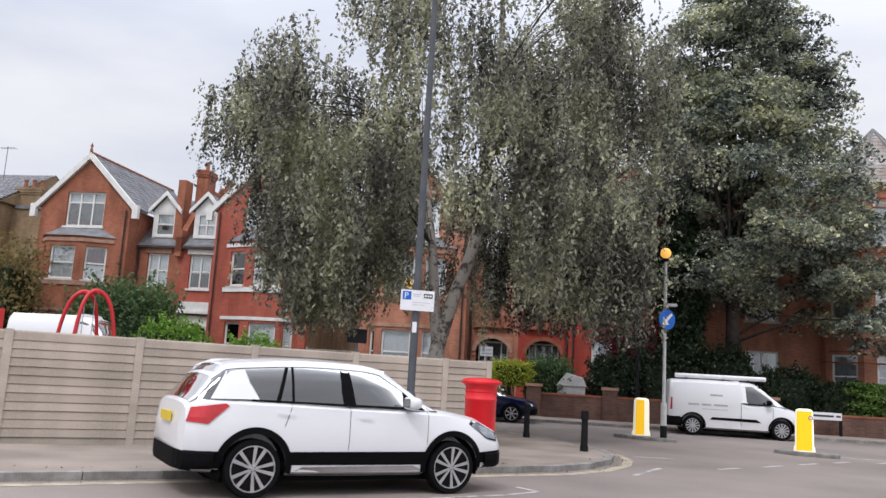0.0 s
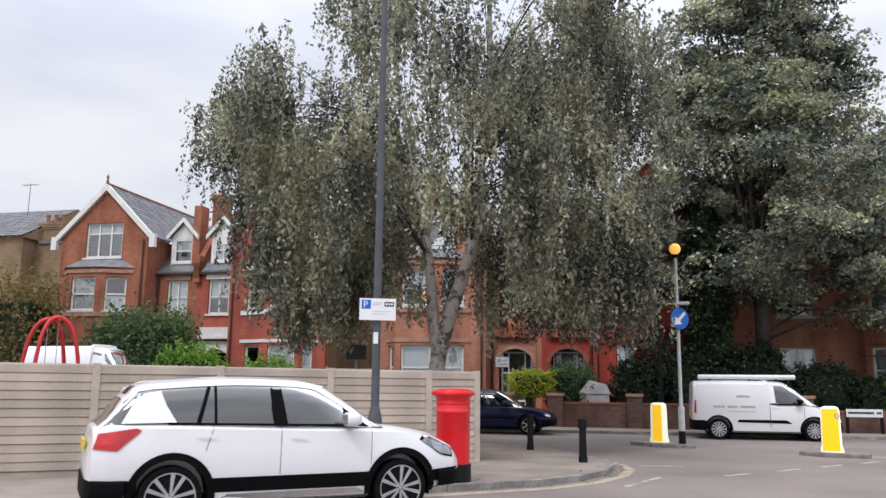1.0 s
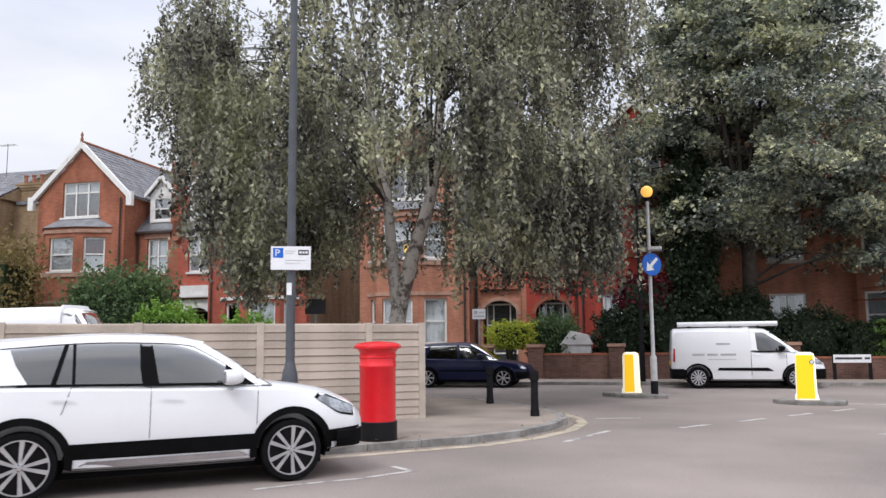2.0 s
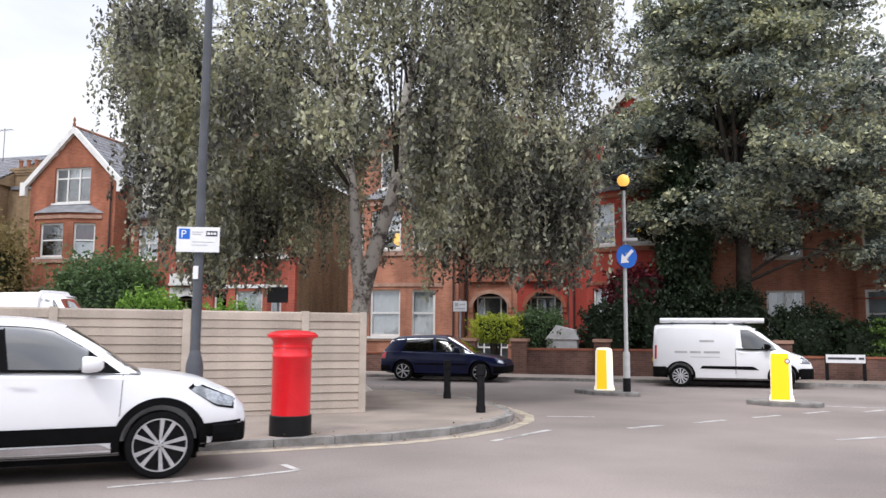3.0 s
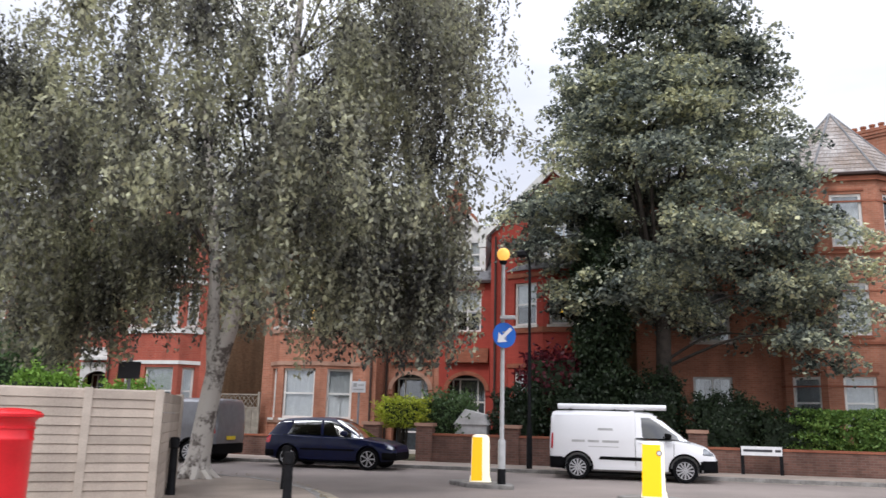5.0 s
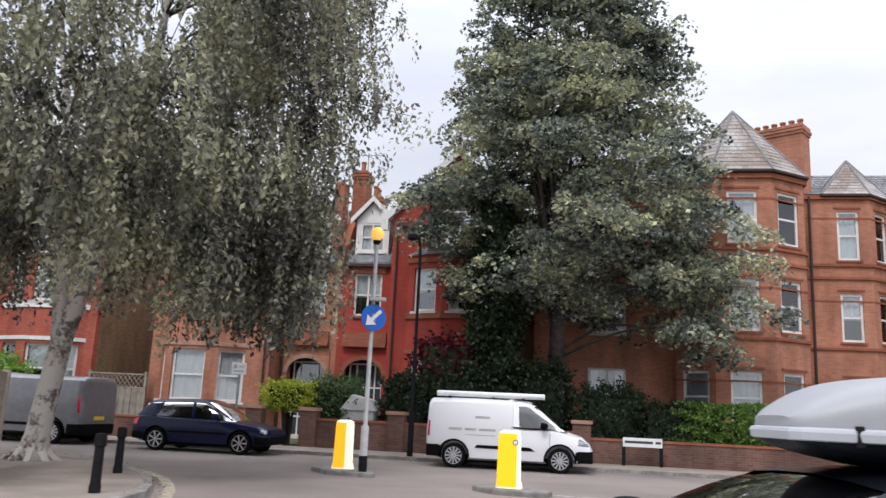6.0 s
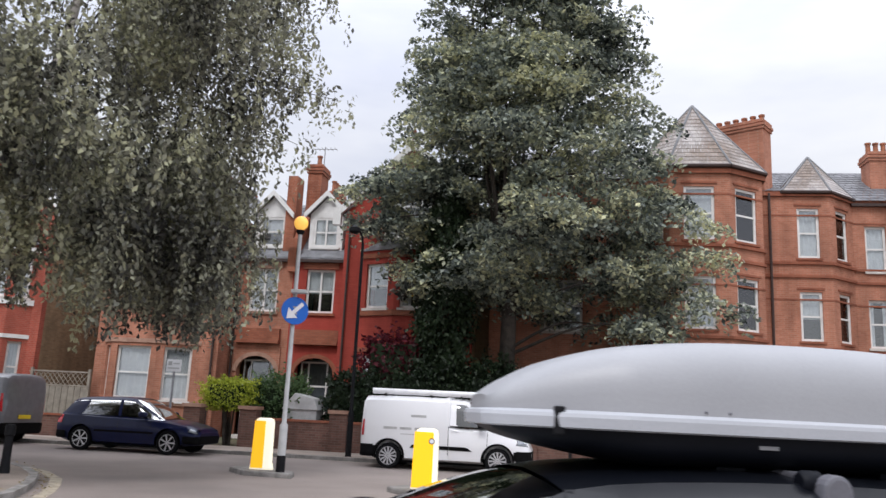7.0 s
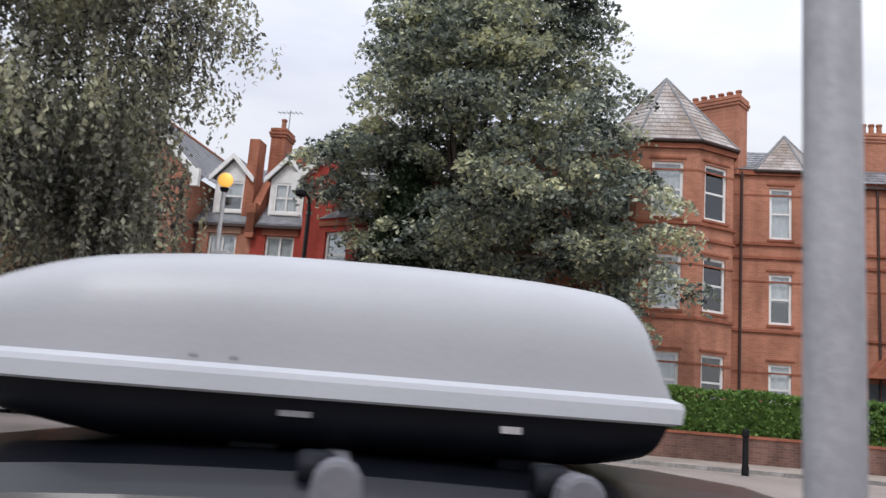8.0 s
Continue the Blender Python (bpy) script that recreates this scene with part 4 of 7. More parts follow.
def bay_house(u0, label):
    """A terracotta house with a canted, slate-capped bay over three floors."""
    h = thing("bay_house", at_street(u0, 39.8), label, "house", "terracotta terrace")
    ring = [(0.0, 0.0), (1.25, 0.0), (2.85, 0.0), (4.05, 1.15)]
    b = Shape()
    wall_face(b, pose(0, 0, 0), 1.2, 10.7, [], 0.3)
    rest = [(0.45, 1.25, 1.5, 3.3), (0.45, 1.25, 4.7, 6.6), (0.45, 1.25, 7.75, 9.6)]
    wall_face(b, pose(4.05, 1.15, 0), 2.6, 10.4, rest, 0.3)
    b.box(-0.1, 0.15, 0.3, 6.5, 0, 10.7).box(6.4, 6.65, 1.45, 6.5, 0, 10.4)
    part("wall", b, BRICK_TERRA, h)
    for i, o in enumerate(rest):
        sash(h, pose(4.05, 1.15, 0), *o, drape=("net", "parted", "net")[i], sill=STONE)
    canted([(1.2, 0.0), (2.85, 0.0), (4.05, 1.15)], 10.65, FLOORS, 0.82, ["net", "blind", "net"], h, BRICK_TERRA, COURSES, "bay")
    for z, hh, g in COURSES:
        part("string_course", Shape().box(0.0, 1.2, -g, 0.03, z, z + hh), BRICK_DARK, h)
        part("string_course", Shape().box(4.1, 6.65, 1.15 - g, 1.18, z - 0.03, z + hh - 0.03), BRICK_DARK, h)
    pyramid([(1.05, 1.4), (1.1, -0.05), (2.87, -0.05), (4.1, 1.12), (4.1, 1.5)], (2.4, 1.0, 12.45), 10.7, 1.03, h, 12)
    part("roof", tiled_slope((-0.1, 0.9, 10.6), (6.7, 0.9, 10.6), (6.7, 4.6, 12.9), (-0.1, 4.6, 12.9), 12, 24), SLATE, h)
    part("roof", tiled_slope((-0.1, -0.15, 10.7), (1.2, -0.15, 10.7), (1.2, 1.2, 11.3), (-0.1, 1.2, 11.3), 5, 5), SLATE, h)
    part("roof", Shape().poly([(6.7, 4.6, 12.9), (-0.1, 4.6, 12.9), (-0.1, 6.6, 10.5), (6.7, 6.6, 10.5)]), SLATE, h)
    part("gutter", Shape().box(4.0, 6.7, 0.95, 1.1, 10.4, 10.52), PIPE, h)
    part("rear_wall", Shape().box(0, 6.6, 6.5, 6.7, 0, 10.6), BRICK_TERRA, h)
    part("dark_room_sheet", Shape().box(0.2, 6.3, 3.0, 3.1, 0, 10.4).box(0.2, 6.3, 1.5, 3.0, 3.9, 4.0).box(0.2, 6.3, 1.5, 3.0, 7.2, 7.3), ROOM_SHADE, h)
    chimney(h, 5.3, 6.85, 2.4, 3.4, 10.5, 13.2, 5, BRICK_TERRA)
    part("downpipe", Shape().tube([(5.9, 1.05, 10.4), (5.9, 1.05, 0.1)], 0.05, 8), PIPE, h, smooth=True)
    porch = Shape().slab([(5.35, 3.1), (6.55, 3.1), (5.95, 3.9)], 0.5, 1.15)
    part("porch_gable", porch, BRICK_RED, h)
    part("door", Shape().box(5.5, 6.4, 1.1, 1.2, 0.2, 2.9), DARK_PAINT, h)
    return h


bay_house(16.15, "terracotta brick house with a slate-capped canted bay")
bay_house(22.8, "terracotta brick house with a slate-capped canted bay further along")
bay_house(29.45, "terracotta brick house at the far end of the row")



def pendant_lamp(u, v, z, size):
    lp = thing("pendant_lamp", at_street(u, v, z), "glowing amber pendant lamp behind an upper window", "lamp", "lit pendant lamps")
    part("shade", Shape().lathe([(0.03, size * 1.07)] + [(size * math.sin(math.pi * i / 8), size * 1.1 * math.cos(math.pi * i / 8)) for i in range(1, 8)] + [(0.01, -size * 1.1)], 14), LANTERN_GLOW, lp, smooth=True)
    part("cord", Shape().tube([(0, 0, size), (0, 0, 7.4 - z)], 0.012, 5), IRON, lp)


pendant_lamp(2.95, 37.45, 6.1, 0.3)
pendant_lamp(-7.5, 37.5, 5.75, 0.26)

# ---- front walls, hedges, piers on the far side ----
gw = thing("garden_wall", at_street(0, 32.35), "low weathered red brick front garden wall", "garden wall", kind="structure")
for a, b, hgt in ((-4.9 + 6.9, 7.6, 0.95), (7.9, 34.0, 0.78), (-0.9, 1.7, 0.95), (-30, -11.0, 0.9), (-10.2, -4.0, 0.75)):
    part("wall", Shape().box(a, b, 0, 0.23, 0, hgt), BRICK_WALL, gw)
    part("coping", Shape().box(a - 0.02, b + 0.02, -0.03, 0.26, hgt, hgt + 0.07), BRICK_DARK, gw)
pier_mesh = [Shape().box(-0.28, 0.28, -0.06, 0.36, 0, 1.25), Shape().box(-0.33, 0.33, -0.11, 0.41, 1.25, 1.36)]
for u in (-3.0, -1.1, 1.85, 7.75, -4.2, -10.6):
    p = thing("gate_pier", at_street(u, 32.3), "square brick gate pier with a stone cap", "gate pier", "front gate piers")
    part("shaft", pier_mesh[0], BRICK_WALL, p)
    part("cap", pier_mesh[1], TRIM_DULL, p)


def leafy_box(name, m, sx, sy, sz, count, size, material, label, category, seed, round_=0.25, z0=0.0, group="", core_mat=None):
    """A clipped or loose shrub: twigs and a solid block inside, a shell of small leaves outside."""
    g = np.random.default_rng(seed)
    t = thing(name, m, label, category, group)
    p = g.uniform(-1, 1, size=(count * 2, 3))
    big = np.max(np.abs(p), axis=1)
    p = p[big > 0.15]
    p = p / np.power(np.sum(np.abs(p) ** (2 / round_), axis=1), round_ / 2)[:, None] * (1 - 0.22 * g.uniform(0, 1, size=(len(p), 1)) ** 2)
    loose = 0.09 if round_ < 0.5 else 0.2
    bump = 1 + loose * (np.sin(p[:, :1] * 7 * sx + seed) * np.cos(p[:, 2:] * 5 + p[:, 1:2] * 6) + 0.6 * np.sin(p[:, :1] * 13 + p[:, 2:] * 11 + seed * 2) + (0.5 * g.normal(size=(len(p), 1)) if loose > 0.1 else 0))
    p = (p * bump)[:count] * np.array([sx / 2, sy / 2, sz / 2]) + np.array([0, 0, sz / 2 + z0])
    p = p[p[:, 2] > z0 - 0.05]
    ob = new("foliage", leaves(p, size, 0.2, 0.0, seed, 1.0, "foliage", material))
    ob.parent = t
    tw = Shape()
    for i in range(14):
        a, r = g.uniform(0, 6.28), g.uniform(0.2, 0.75)
        tw.tube([(0.1 * math.cos(a), 0.1 * math.sin(a), 0), (r * sx / 2 * math.cos(a) * 0.6, r * sy / 2 * math.sin(a) * 0.6, z0 + sz * 0.4), (r * sx / 2 * math.cos(a), r * sy / 2 * math.sin(a), z0 + sz * 0.85)], [0.03, 0.02, 0.008], 5)
    # solid block; without core_mat its near-black colour paints the shade inside the shrub
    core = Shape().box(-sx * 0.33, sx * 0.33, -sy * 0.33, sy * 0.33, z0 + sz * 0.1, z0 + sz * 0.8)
    part("twigs", tw, BARK_DARK, t)
    part("core_block", core, core_mat or LEAF_DARK, t)
    return t


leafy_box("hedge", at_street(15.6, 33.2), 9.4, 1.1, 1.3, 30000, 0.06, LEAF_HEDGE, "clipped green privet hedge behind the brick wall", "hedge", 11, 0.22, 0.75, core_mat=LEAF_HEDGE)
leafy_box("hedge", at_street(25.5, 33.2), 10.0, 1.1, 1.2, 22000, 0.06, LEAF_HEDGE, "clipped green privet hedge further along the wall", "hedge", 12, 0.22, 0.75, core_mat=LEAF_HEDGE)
leafy_box("golden_hedge", at_street(-2.1, 33.1), 1.75, 1.2, 1.0, 6000, 0.04, LEAF_LIME, "rounded golden privet bush by the gate", "bush", 13, 0.6, 1.2)
leafy_box("shrub", at_street(-0.6, 33.7), 1.8, 1.5, 2.1, 6000, 0.06, LEAF_BUSH, "dark green garden shrub beside the golden privet", "bush", 14, 0.7, 0.3)
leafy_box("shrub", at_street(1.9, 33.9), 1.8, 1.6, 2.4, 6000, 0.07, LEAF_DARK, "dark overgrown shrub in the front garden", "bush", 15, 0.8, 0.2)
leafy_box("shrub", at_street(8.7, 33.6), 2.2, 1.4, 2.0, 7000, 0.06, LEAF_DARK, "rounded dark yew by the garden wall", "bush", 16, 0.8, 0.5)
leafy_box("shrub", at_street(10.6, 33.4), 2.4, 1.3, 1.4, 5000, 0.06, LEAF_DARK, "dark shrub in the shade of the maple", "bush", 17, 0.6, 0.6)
# near-black mass here and behind the van stands in for shade beneath the maple
leafy_box("shrub", at_street(6.5, 34.2), 2.0, 1.6, 3.0, 6500, 0.07, LEAF_DARK, "near-black shrub added to deepen the shade behind the garden wall", "bush", 19, 0.8, 0.2)
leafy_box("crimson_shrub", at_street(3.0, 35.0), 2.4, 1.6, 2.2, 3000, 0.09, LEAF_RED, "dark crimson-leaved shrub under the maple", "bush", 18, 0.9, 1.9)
leafy_box("shrub", at_street(4.3, 34.0), 3.0, 1.5, 2.6, 6000, 0.07, LEAF_DARK, "near-black shrub added to deepen the shade behind the white van", "bush", 19, 0.8, 0.3)
shed = thing("bin_store", at_street(0.35, 33.0, 0.07), "small pale grey bin store in a front garden", "bin store")
part("body", Shape().box(-0.55, 0.55, 0, 0.8, 0, 1.25), POLE_PALE, shed)
part("lid", Shape().slab([(-0.62, 1.25), (0.62, 1.25), (0.45, 1.62), (-0.2, 1.78)], -0.05, 0.85), POLE_PALE, shed, bevel=0.02)
# plot behind the fence
leafy_box("green_bush", at_street(-20.3, 34.3), 4.9, 2.8, 4.8, 14000, 0.1, LEAF_BUSH, "wide dark green bush above the fence", "bush", 21, 0.8)
leafy_box("bright_bush", at_street(-17.3, 33.3), 3.4, 1.6, 3.2, 6500, 0.09, LEAF_BRIGHT, "bright yellow-green bush showing over the fence", "bush", 22, 1.0)
leafy_box("bright_bush", at_street(-13.2, 33.1), 2.6, 1.4, 2.7, 4500, 0.08, LEAF_BRIGHT, "low bright green bush behind the fence", "bush", 23, 1.0)
leafy_box("ochre_bush", at_street(-27.4, 34.4), 4.6, 3.0, 6.6, 9000, 0.11, LEAF_OCHRE, "brownish loose bush beyond the play frame", "bush", 24, 0.9)

# ---- trees ----
def smooth_line(pts, k=4):
    """More points on a soft curve through pts."""
    p = [Vector(q) for q in pts]
    out = []
    for i in range(len(p) - 1):
        a, b, c, d = p[max(i - 1, 0)], p[i], p[i + 1], p[min(i + 2, len(p) - 1)]
        for j in range(k):
            t = j / k
            out.append(0.5 * ((2 * b) + (c - a) * t + (2 * a - 5 * b + 4 * c - d) * t * t + (3 * b - a - 3 * c + d) * t ** 3))
    return out + [p[-1]]


def birch_tree():
    g = np.random.default_rng(5)
    t = thing("birch_tree", pose(-0.35, 22.15, 0.05), "weeping silver birch with pale forked trunk and drooping foliage", "tree")
    tr = Shape()
    tr.tube(smooth_line([(-0.1, 0, -0.1), (-0.05, 0, 0.35), (0.05, 0, 1.3), (0.22, 0, 2.55), (0.3, 0.0, 2.9)]), [0.42 - 0.14 * min(1, i / 5) - 0.006 * i for i in range(17)], 14)
    stems = [[(0.2, 0, 2.4), (0.55, -0.1, 3.6), (1.05, -0.2, 5.2), (1.3, -0.2, 7.5), (1.5, 0.1, 10.0), (1.5, 0.3, 13.0), (1.4, 0.3, 15.2)],
             [(0.15, 0, 2.4), (0.0, 0.1, 3.4), (-0.15, 0.2, 5.0), (-0.6, 0.4, 7.5), (-1.2, 0.5, 10.5), (-1.5, 0.4, 13.5)]]
    for st, r in zip(stems, (0.2, 0.17)):
        ln = smooth_line(st)
        tr.tube(ln, [r * (1 - 0.9 * i / (len(ln) - 1)) + 0.012 for i in range(len(ln))], 10)
    for i in range(9):
        a = 2 * math.pi * i / 9 + 0.2
        tr.tube([(0.15 * math.cos(a) - 0.08, 0.15 * math.sin(a), 0.3), (0.5 * math.cos(a) - 0.1, 0.5 * math.sin(a), 0.02), (0.75 * math.cos(a) - 0.1, 0.75 * math.sin(a), -0.08)], [0.12, 0.08, 0.03], 6)
    part("trunk", tr, BARK_BIRCH, t, "pale peeling birch bark", smooth=True)
    pts, twigs = [], Shape()
    # boughs reach out to clumps; every clump lets several leafy sprays hang
    for i in range(150):
        z = g.uniform(4.2, 16.5) if i % 3 else g.uniform(4.6, 9.5)
        a = g.uniform(0, 2 * math.pi)
        if i % 7 == 1:
            z, a = g.uniform(8.6, 13.5), g.uniform(-0.65, 0.65)
        if i % 5 == 2:
            z, a = g.uniform(4.0, 6.6), (math.pi + g.uniform(-0.3, 1.4)) if i % 2 else g.uniform(-1.2, 0.9)
        if i % 11 == 4:
            z, a = g.uniform(7.8, 9.8), math.pi + g.uniform(-0.4, 0.4)
        c, sn = math.cos(a), math.sin(a)
        left = float(np.interp(z, (3, 5, 7.5, 9.5, 11, 12.2, 16.5), (3.3, 3.9, 6.2, 6.3, 4.4, 3.2, 0.4)))
        right = float(np.interp(z, (3, 5, 6.5, 8, 9.2, 11, 13, 16.5), (4.6, 5.2, 5.4, 5.5, 5.4, 5.4, 4.9, 1.0)))
        reach = right if c > 0 else left
        r = g.uniform(0.85, 1.1) if i % 7 == 1 else g.uniform(0.62, 0.88) if i % 11 == 4 else g.uniform(0.7, 1.0) if i % 5 == 2 else g.uniform(0.08, 1.0) ** 0.5
        tip = Vector((reach * r * c + 0.1, 5.4 * min(1.0, reach / 5.5) * r * sn, z))
        st = stems[0 if c > -0.1 else 1]
        base = Vector(st[min(len(st) - 2, max(1, int((z - 4) / 2.3 + 1)))])
        if z > 7.4:
            ln = smooth_line([base, base.lerp(tip, 0.5) + Vector((0, 0, 0.45 + 0.5 * r)), tip], 4)
            rad = 0.015 + 0.025 * (i % 3 == 0)
            if i % 3 == 0:
                part("limb", Shape().tube(ln, [rad * (1 - 0.8 * j / (len(ln) - 1)) for j in range(len(ln))], 5), BARK_DARK, t, smooth=True)
            else:
                twigs.tube(ln, [rad * (1 - 0.8 * j / (len(ln) - 1)) for j in range(len(ln))], 4)
        for k in range(int(g.integers(4, 8))):
            sp = tip + Vector(g.normal(size=3)) * 0.46
            long_ = g.uniform(0.9, 2.4) * (1.2 if r > 0.6 else 0.9) * (0.75 if z > 10 else 1.3 if z < 6 else 1.0)
            for s in range(int(g.integers(8, 14)) if z < 8 else int(g.integers(6, 11))):
                off = Vector(g.normal(size=3)) * 0.24
                top = sp + Vector((off.x, off.y, off.z * 1.2))
                hang = long_ * g.uniform(0.45, 1.1)
                low = 2.25 + 1.3 * (g.uniform() ** 1.3) + (0.9 if r < 0.5 else 0)
                if abs(top.x - 0.6) < 1.5 and top.y < 1.2:
                    low += 2.3
                if 1.6 < top.x < 4.0:
                    low += 0.5
                n = int(hang * 24)
                q = np.linspace(0, 1, n)
                sway = g.normal(size=2) * 0.16
                xs = top.x + sway[0] * q + g.normal(size=n) * 0.052
                ys = top.y + sway[1] * q + g.normal(size=n) * 0.052
                zs = top.z - hang * q + g.normal(size=n) * 0.05
                pts.append(np.stack([xs, ys, zs], axis=1)[zs > low])
    # a few long trailing tips
    for tip in ((6.9, -0.8, 7.9), (7.4, -0.4, 7.6), (6.5, 0.5, 6.9), (-6.7, -0.4, 9.2), (-6.5, 0.3, 8.3), (-5.2, -0.6, 10.8)):
        tip = Vector(tip)
        base = Vector((0.8 if tip.x > 0 else -0.5, 0, 6.5))
        ln = smooth_line([base, base.lerp(tip, 0.55) + Vector((0, 0, 0.9)), tip], 4)
        twigs.tube(ln, [0.03 * (1 - 0.8 * j / (len(ln) - 1)) for j in range(len(ln))], 4)
        for s in range(34):
            p = ln[int(g.integers(len(ln) // 2, len(ln)))] + Vector(g.normal(size=3)) * 0.2
            n = 13
            pts.append(np.stack([p.x + g.normal(size=n) * 0.08, p.y + g.normal(size=n) * 0.08, p.z - np.linspace(0, g.uniform(0.3, 0.8), n)], axis=1))
    part("twig_mass", twigs, BARK_DARK, t)
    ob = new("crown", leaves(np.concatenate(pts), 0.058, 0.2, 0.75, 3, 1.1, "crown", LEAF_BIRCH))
    ob.parent = t
    return t


def maple_tree():
    g = np.random.default_rng(9)
    t = thing("maple_tree", at_street(6.75, 35.0, 0.05), "tall dark maple with layered foliage in a front garden", "tree")
    tr = Shape()
    tr.tube(smooth_line([(0, 0, -0.1), (0.05, 0, 1.2), (0.1, 0, 3.2), (0.15, 0, 6)]), [0.42, 0.36, 0.34, 0.33, 0.32, 0.31, 0.3, 0.29, 0.28, 0.27, 0.26, 0.25, 0.24], 12)
    stems = []
    for i in range(11):
        a = 2 * math.pi * i * 3 / 11 + 0.4
        stems.append([(0.1, 0, 4.2 + 0.15 * i), (0.1 + 0.5 * math.cos(a), 0.35 * math.sin(a), 7.5), (0.3 + 1.5 * math.cos(a), 0.8 * math.sin(a), 12), (0.7 + 2.3 * math.cos(a), 1.1 * math.sin(a), 16.5)])
        ln = smooth_line(stems[-1])
        tr.tube(ln, [(0.17 - 0.008 * i) * (1 - 0.88 * j / (len(ln) - 1)) for j in range(len(ln))], 8)
    part("trunk", tr, BARK_DARK, t, smooth=True)
    pts = []
    for i in range(310):
        z = g.uniform(3.6, 19.5) if i < 200 else g.uniform(6.0, 10.0) if i < 235 else g.uniform(10.0, 18.0)
        a = g.uniform(0, 2 * math.pi)
        c, sn = math.cos(a), math.sin(a)
        left = float(np.interp(z, (3.6, 6, 7.4, 8.2, 9.2, 11, 13.3, 15.4, 17.6, 19.5), (1.6, 2.4, 4.2, 5.4, 5.4, 4.1, 3.5, 3.5, 2.4, 0.8)))
        right = float(np.interp(z, (3.6, 5.5, 8, 10, 12.2, 14, 16, 18, 19.5), (5.2, 6.9, 7.1, 6.2, 4.3, 3.7, 3.5, 2.7, 1.2)))
        reach = right if c > 0 else left
        r = g.uniform(0.06, 1.0) ** 0.5
        depth = 0.62 * min(reach, 5.6)
        ci = Vector((reach * r * c + 0.15, max(-3.9, min(1.5, depth * r * sn - 0.7)), z - 0.5 * r * r))
        if 200 <= i < 235:
            ci.y = g.uniform(-0.2, 1.5)
        if z < 5.6 and r * reach < 4.2:
            continue
        if i % 4 == 0 and i < 200:
            st = stems[i % 7]
            base = Vector(st[1]).lerp(Vector(st[3]), max(0, min(1, (z - 8.5) / 8)))
            if z < 8:
                base = Vector((0.12, 0, max(3.4, z - 1.5)))
            ln = smooth_line([base, base.lerp(ci, 0.5) + Vector((0, 0, 0.5)), ci], 4)
            part("limb", Shape().tube(ln, [0.07 * (1 - 0.85 * j / (len(ln) - 1)) for j in range(len(ln))], 5), BARK_DARK, t, smooth=True)
        # a clump is a ragged parasol: leaves lie on its upper side and droop at its rim
        rx = g.uniform(0.7, 1.45) * (0.8 if z > 15 else 1.0)
        lobes = [(Vector((0, 0, 0)), rx)] + [(Vector((rx * math.cos(w), rx * 0.8 * math.sin(w), g.uniform(-0.35, 0.1))), rx * g.uniform(0.35, 0.6)) for w in g.uniform(0, 6.28, size=4)]
        for cen, rr in lobes:
            n = int((210 if z < 10.5 else 105) * rr * rr + 26)
            d = np.sqrt(g.uniform(0, 1, size=n)) * (1 + 0.12 * g.normal(size=n))
            w = g.uniform(0, 2 * math.pi, size=n)
            x, y = rr * d * np.cos(w), 0.85 * rr * d * np.sin(w)
            zz = 0.42 * rr * (1 - 1.6 * d ** 2) - np.abs(g.normal(size=n)) * 0.16
            pts.append(np.stack([ci.x + cen.x + x, ci.y + cen.y + y, ci.z + cen.z + zz], axis=1))
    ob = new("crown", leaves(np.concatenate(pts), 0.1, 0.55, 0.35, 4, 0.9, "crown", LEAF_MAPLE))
    ob.parent = t
    return t


def evergreen(m, label, radius, top, count, seed):
    """A slim dark evergreen, ragged, bare of leaves at its foot."""
    g = np.random.default_rng(seed)
    t = thing("evergreen_tree", m, label, "tree")
    part("trunk", Shape().tube(smooth_line([(0, 0, -0.1), (0.05, 0, 2), (0.0, 0.05, top * 0.6), (0.1, 0, top - 0.3)]), [0.16 - 0.011 * k for k in range(13)], 8), BARK_DARK, t, smooth=True)
    z = 0.9 + (top - 0.9) * g.uniform(0, 1, size=count) ** 0.9
    w = g.uniform(0, 2 * math.pi, size=count)
    rr = radius * np.minimum(1, (top - z) / 2.2 + 0.12) * (0.78 + 0.22 * np.sin(z * 3.1 + 2 * np.sin(w * 2)) + 0.1 * g.normal(size=count)) * g.uniform(0.35, 1, size=count) ** 0.35
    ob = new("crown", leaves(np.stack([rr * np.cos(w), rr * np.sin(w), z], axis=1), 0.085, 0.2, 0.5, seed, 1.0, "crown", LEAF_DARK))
    ob.parent = t
    return t


birch_tree()
maple_tree()
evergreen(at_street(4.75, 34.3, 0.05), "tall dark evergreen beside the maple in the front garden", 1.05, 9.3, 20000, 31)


# ---- street furniture ----
def bollard(x, y, hgt=0.98, lean=0.0):
    b = thing("bollard", pose(x, y, 0.09, lean, 0, 0), "black cast-iron street bollard with a ringed cap", "bollard", "black bollards")
    part("shaft", Shape().lathe([(0.085, -0.1), (0.085, 0.1), (0.074, 0.13), (0.066, hgt - 0.2)], 14), IRON, b, smooth=True)
    part("cap", Shape().lathe([(0.066, hgt - 0.2), (0.085, hgt - 0.18), (0.085, hgt - 0.05), (0.072, hgt - 0.01), (0.02, hgt)], 14), IRON, b, smooth=True)
    return b


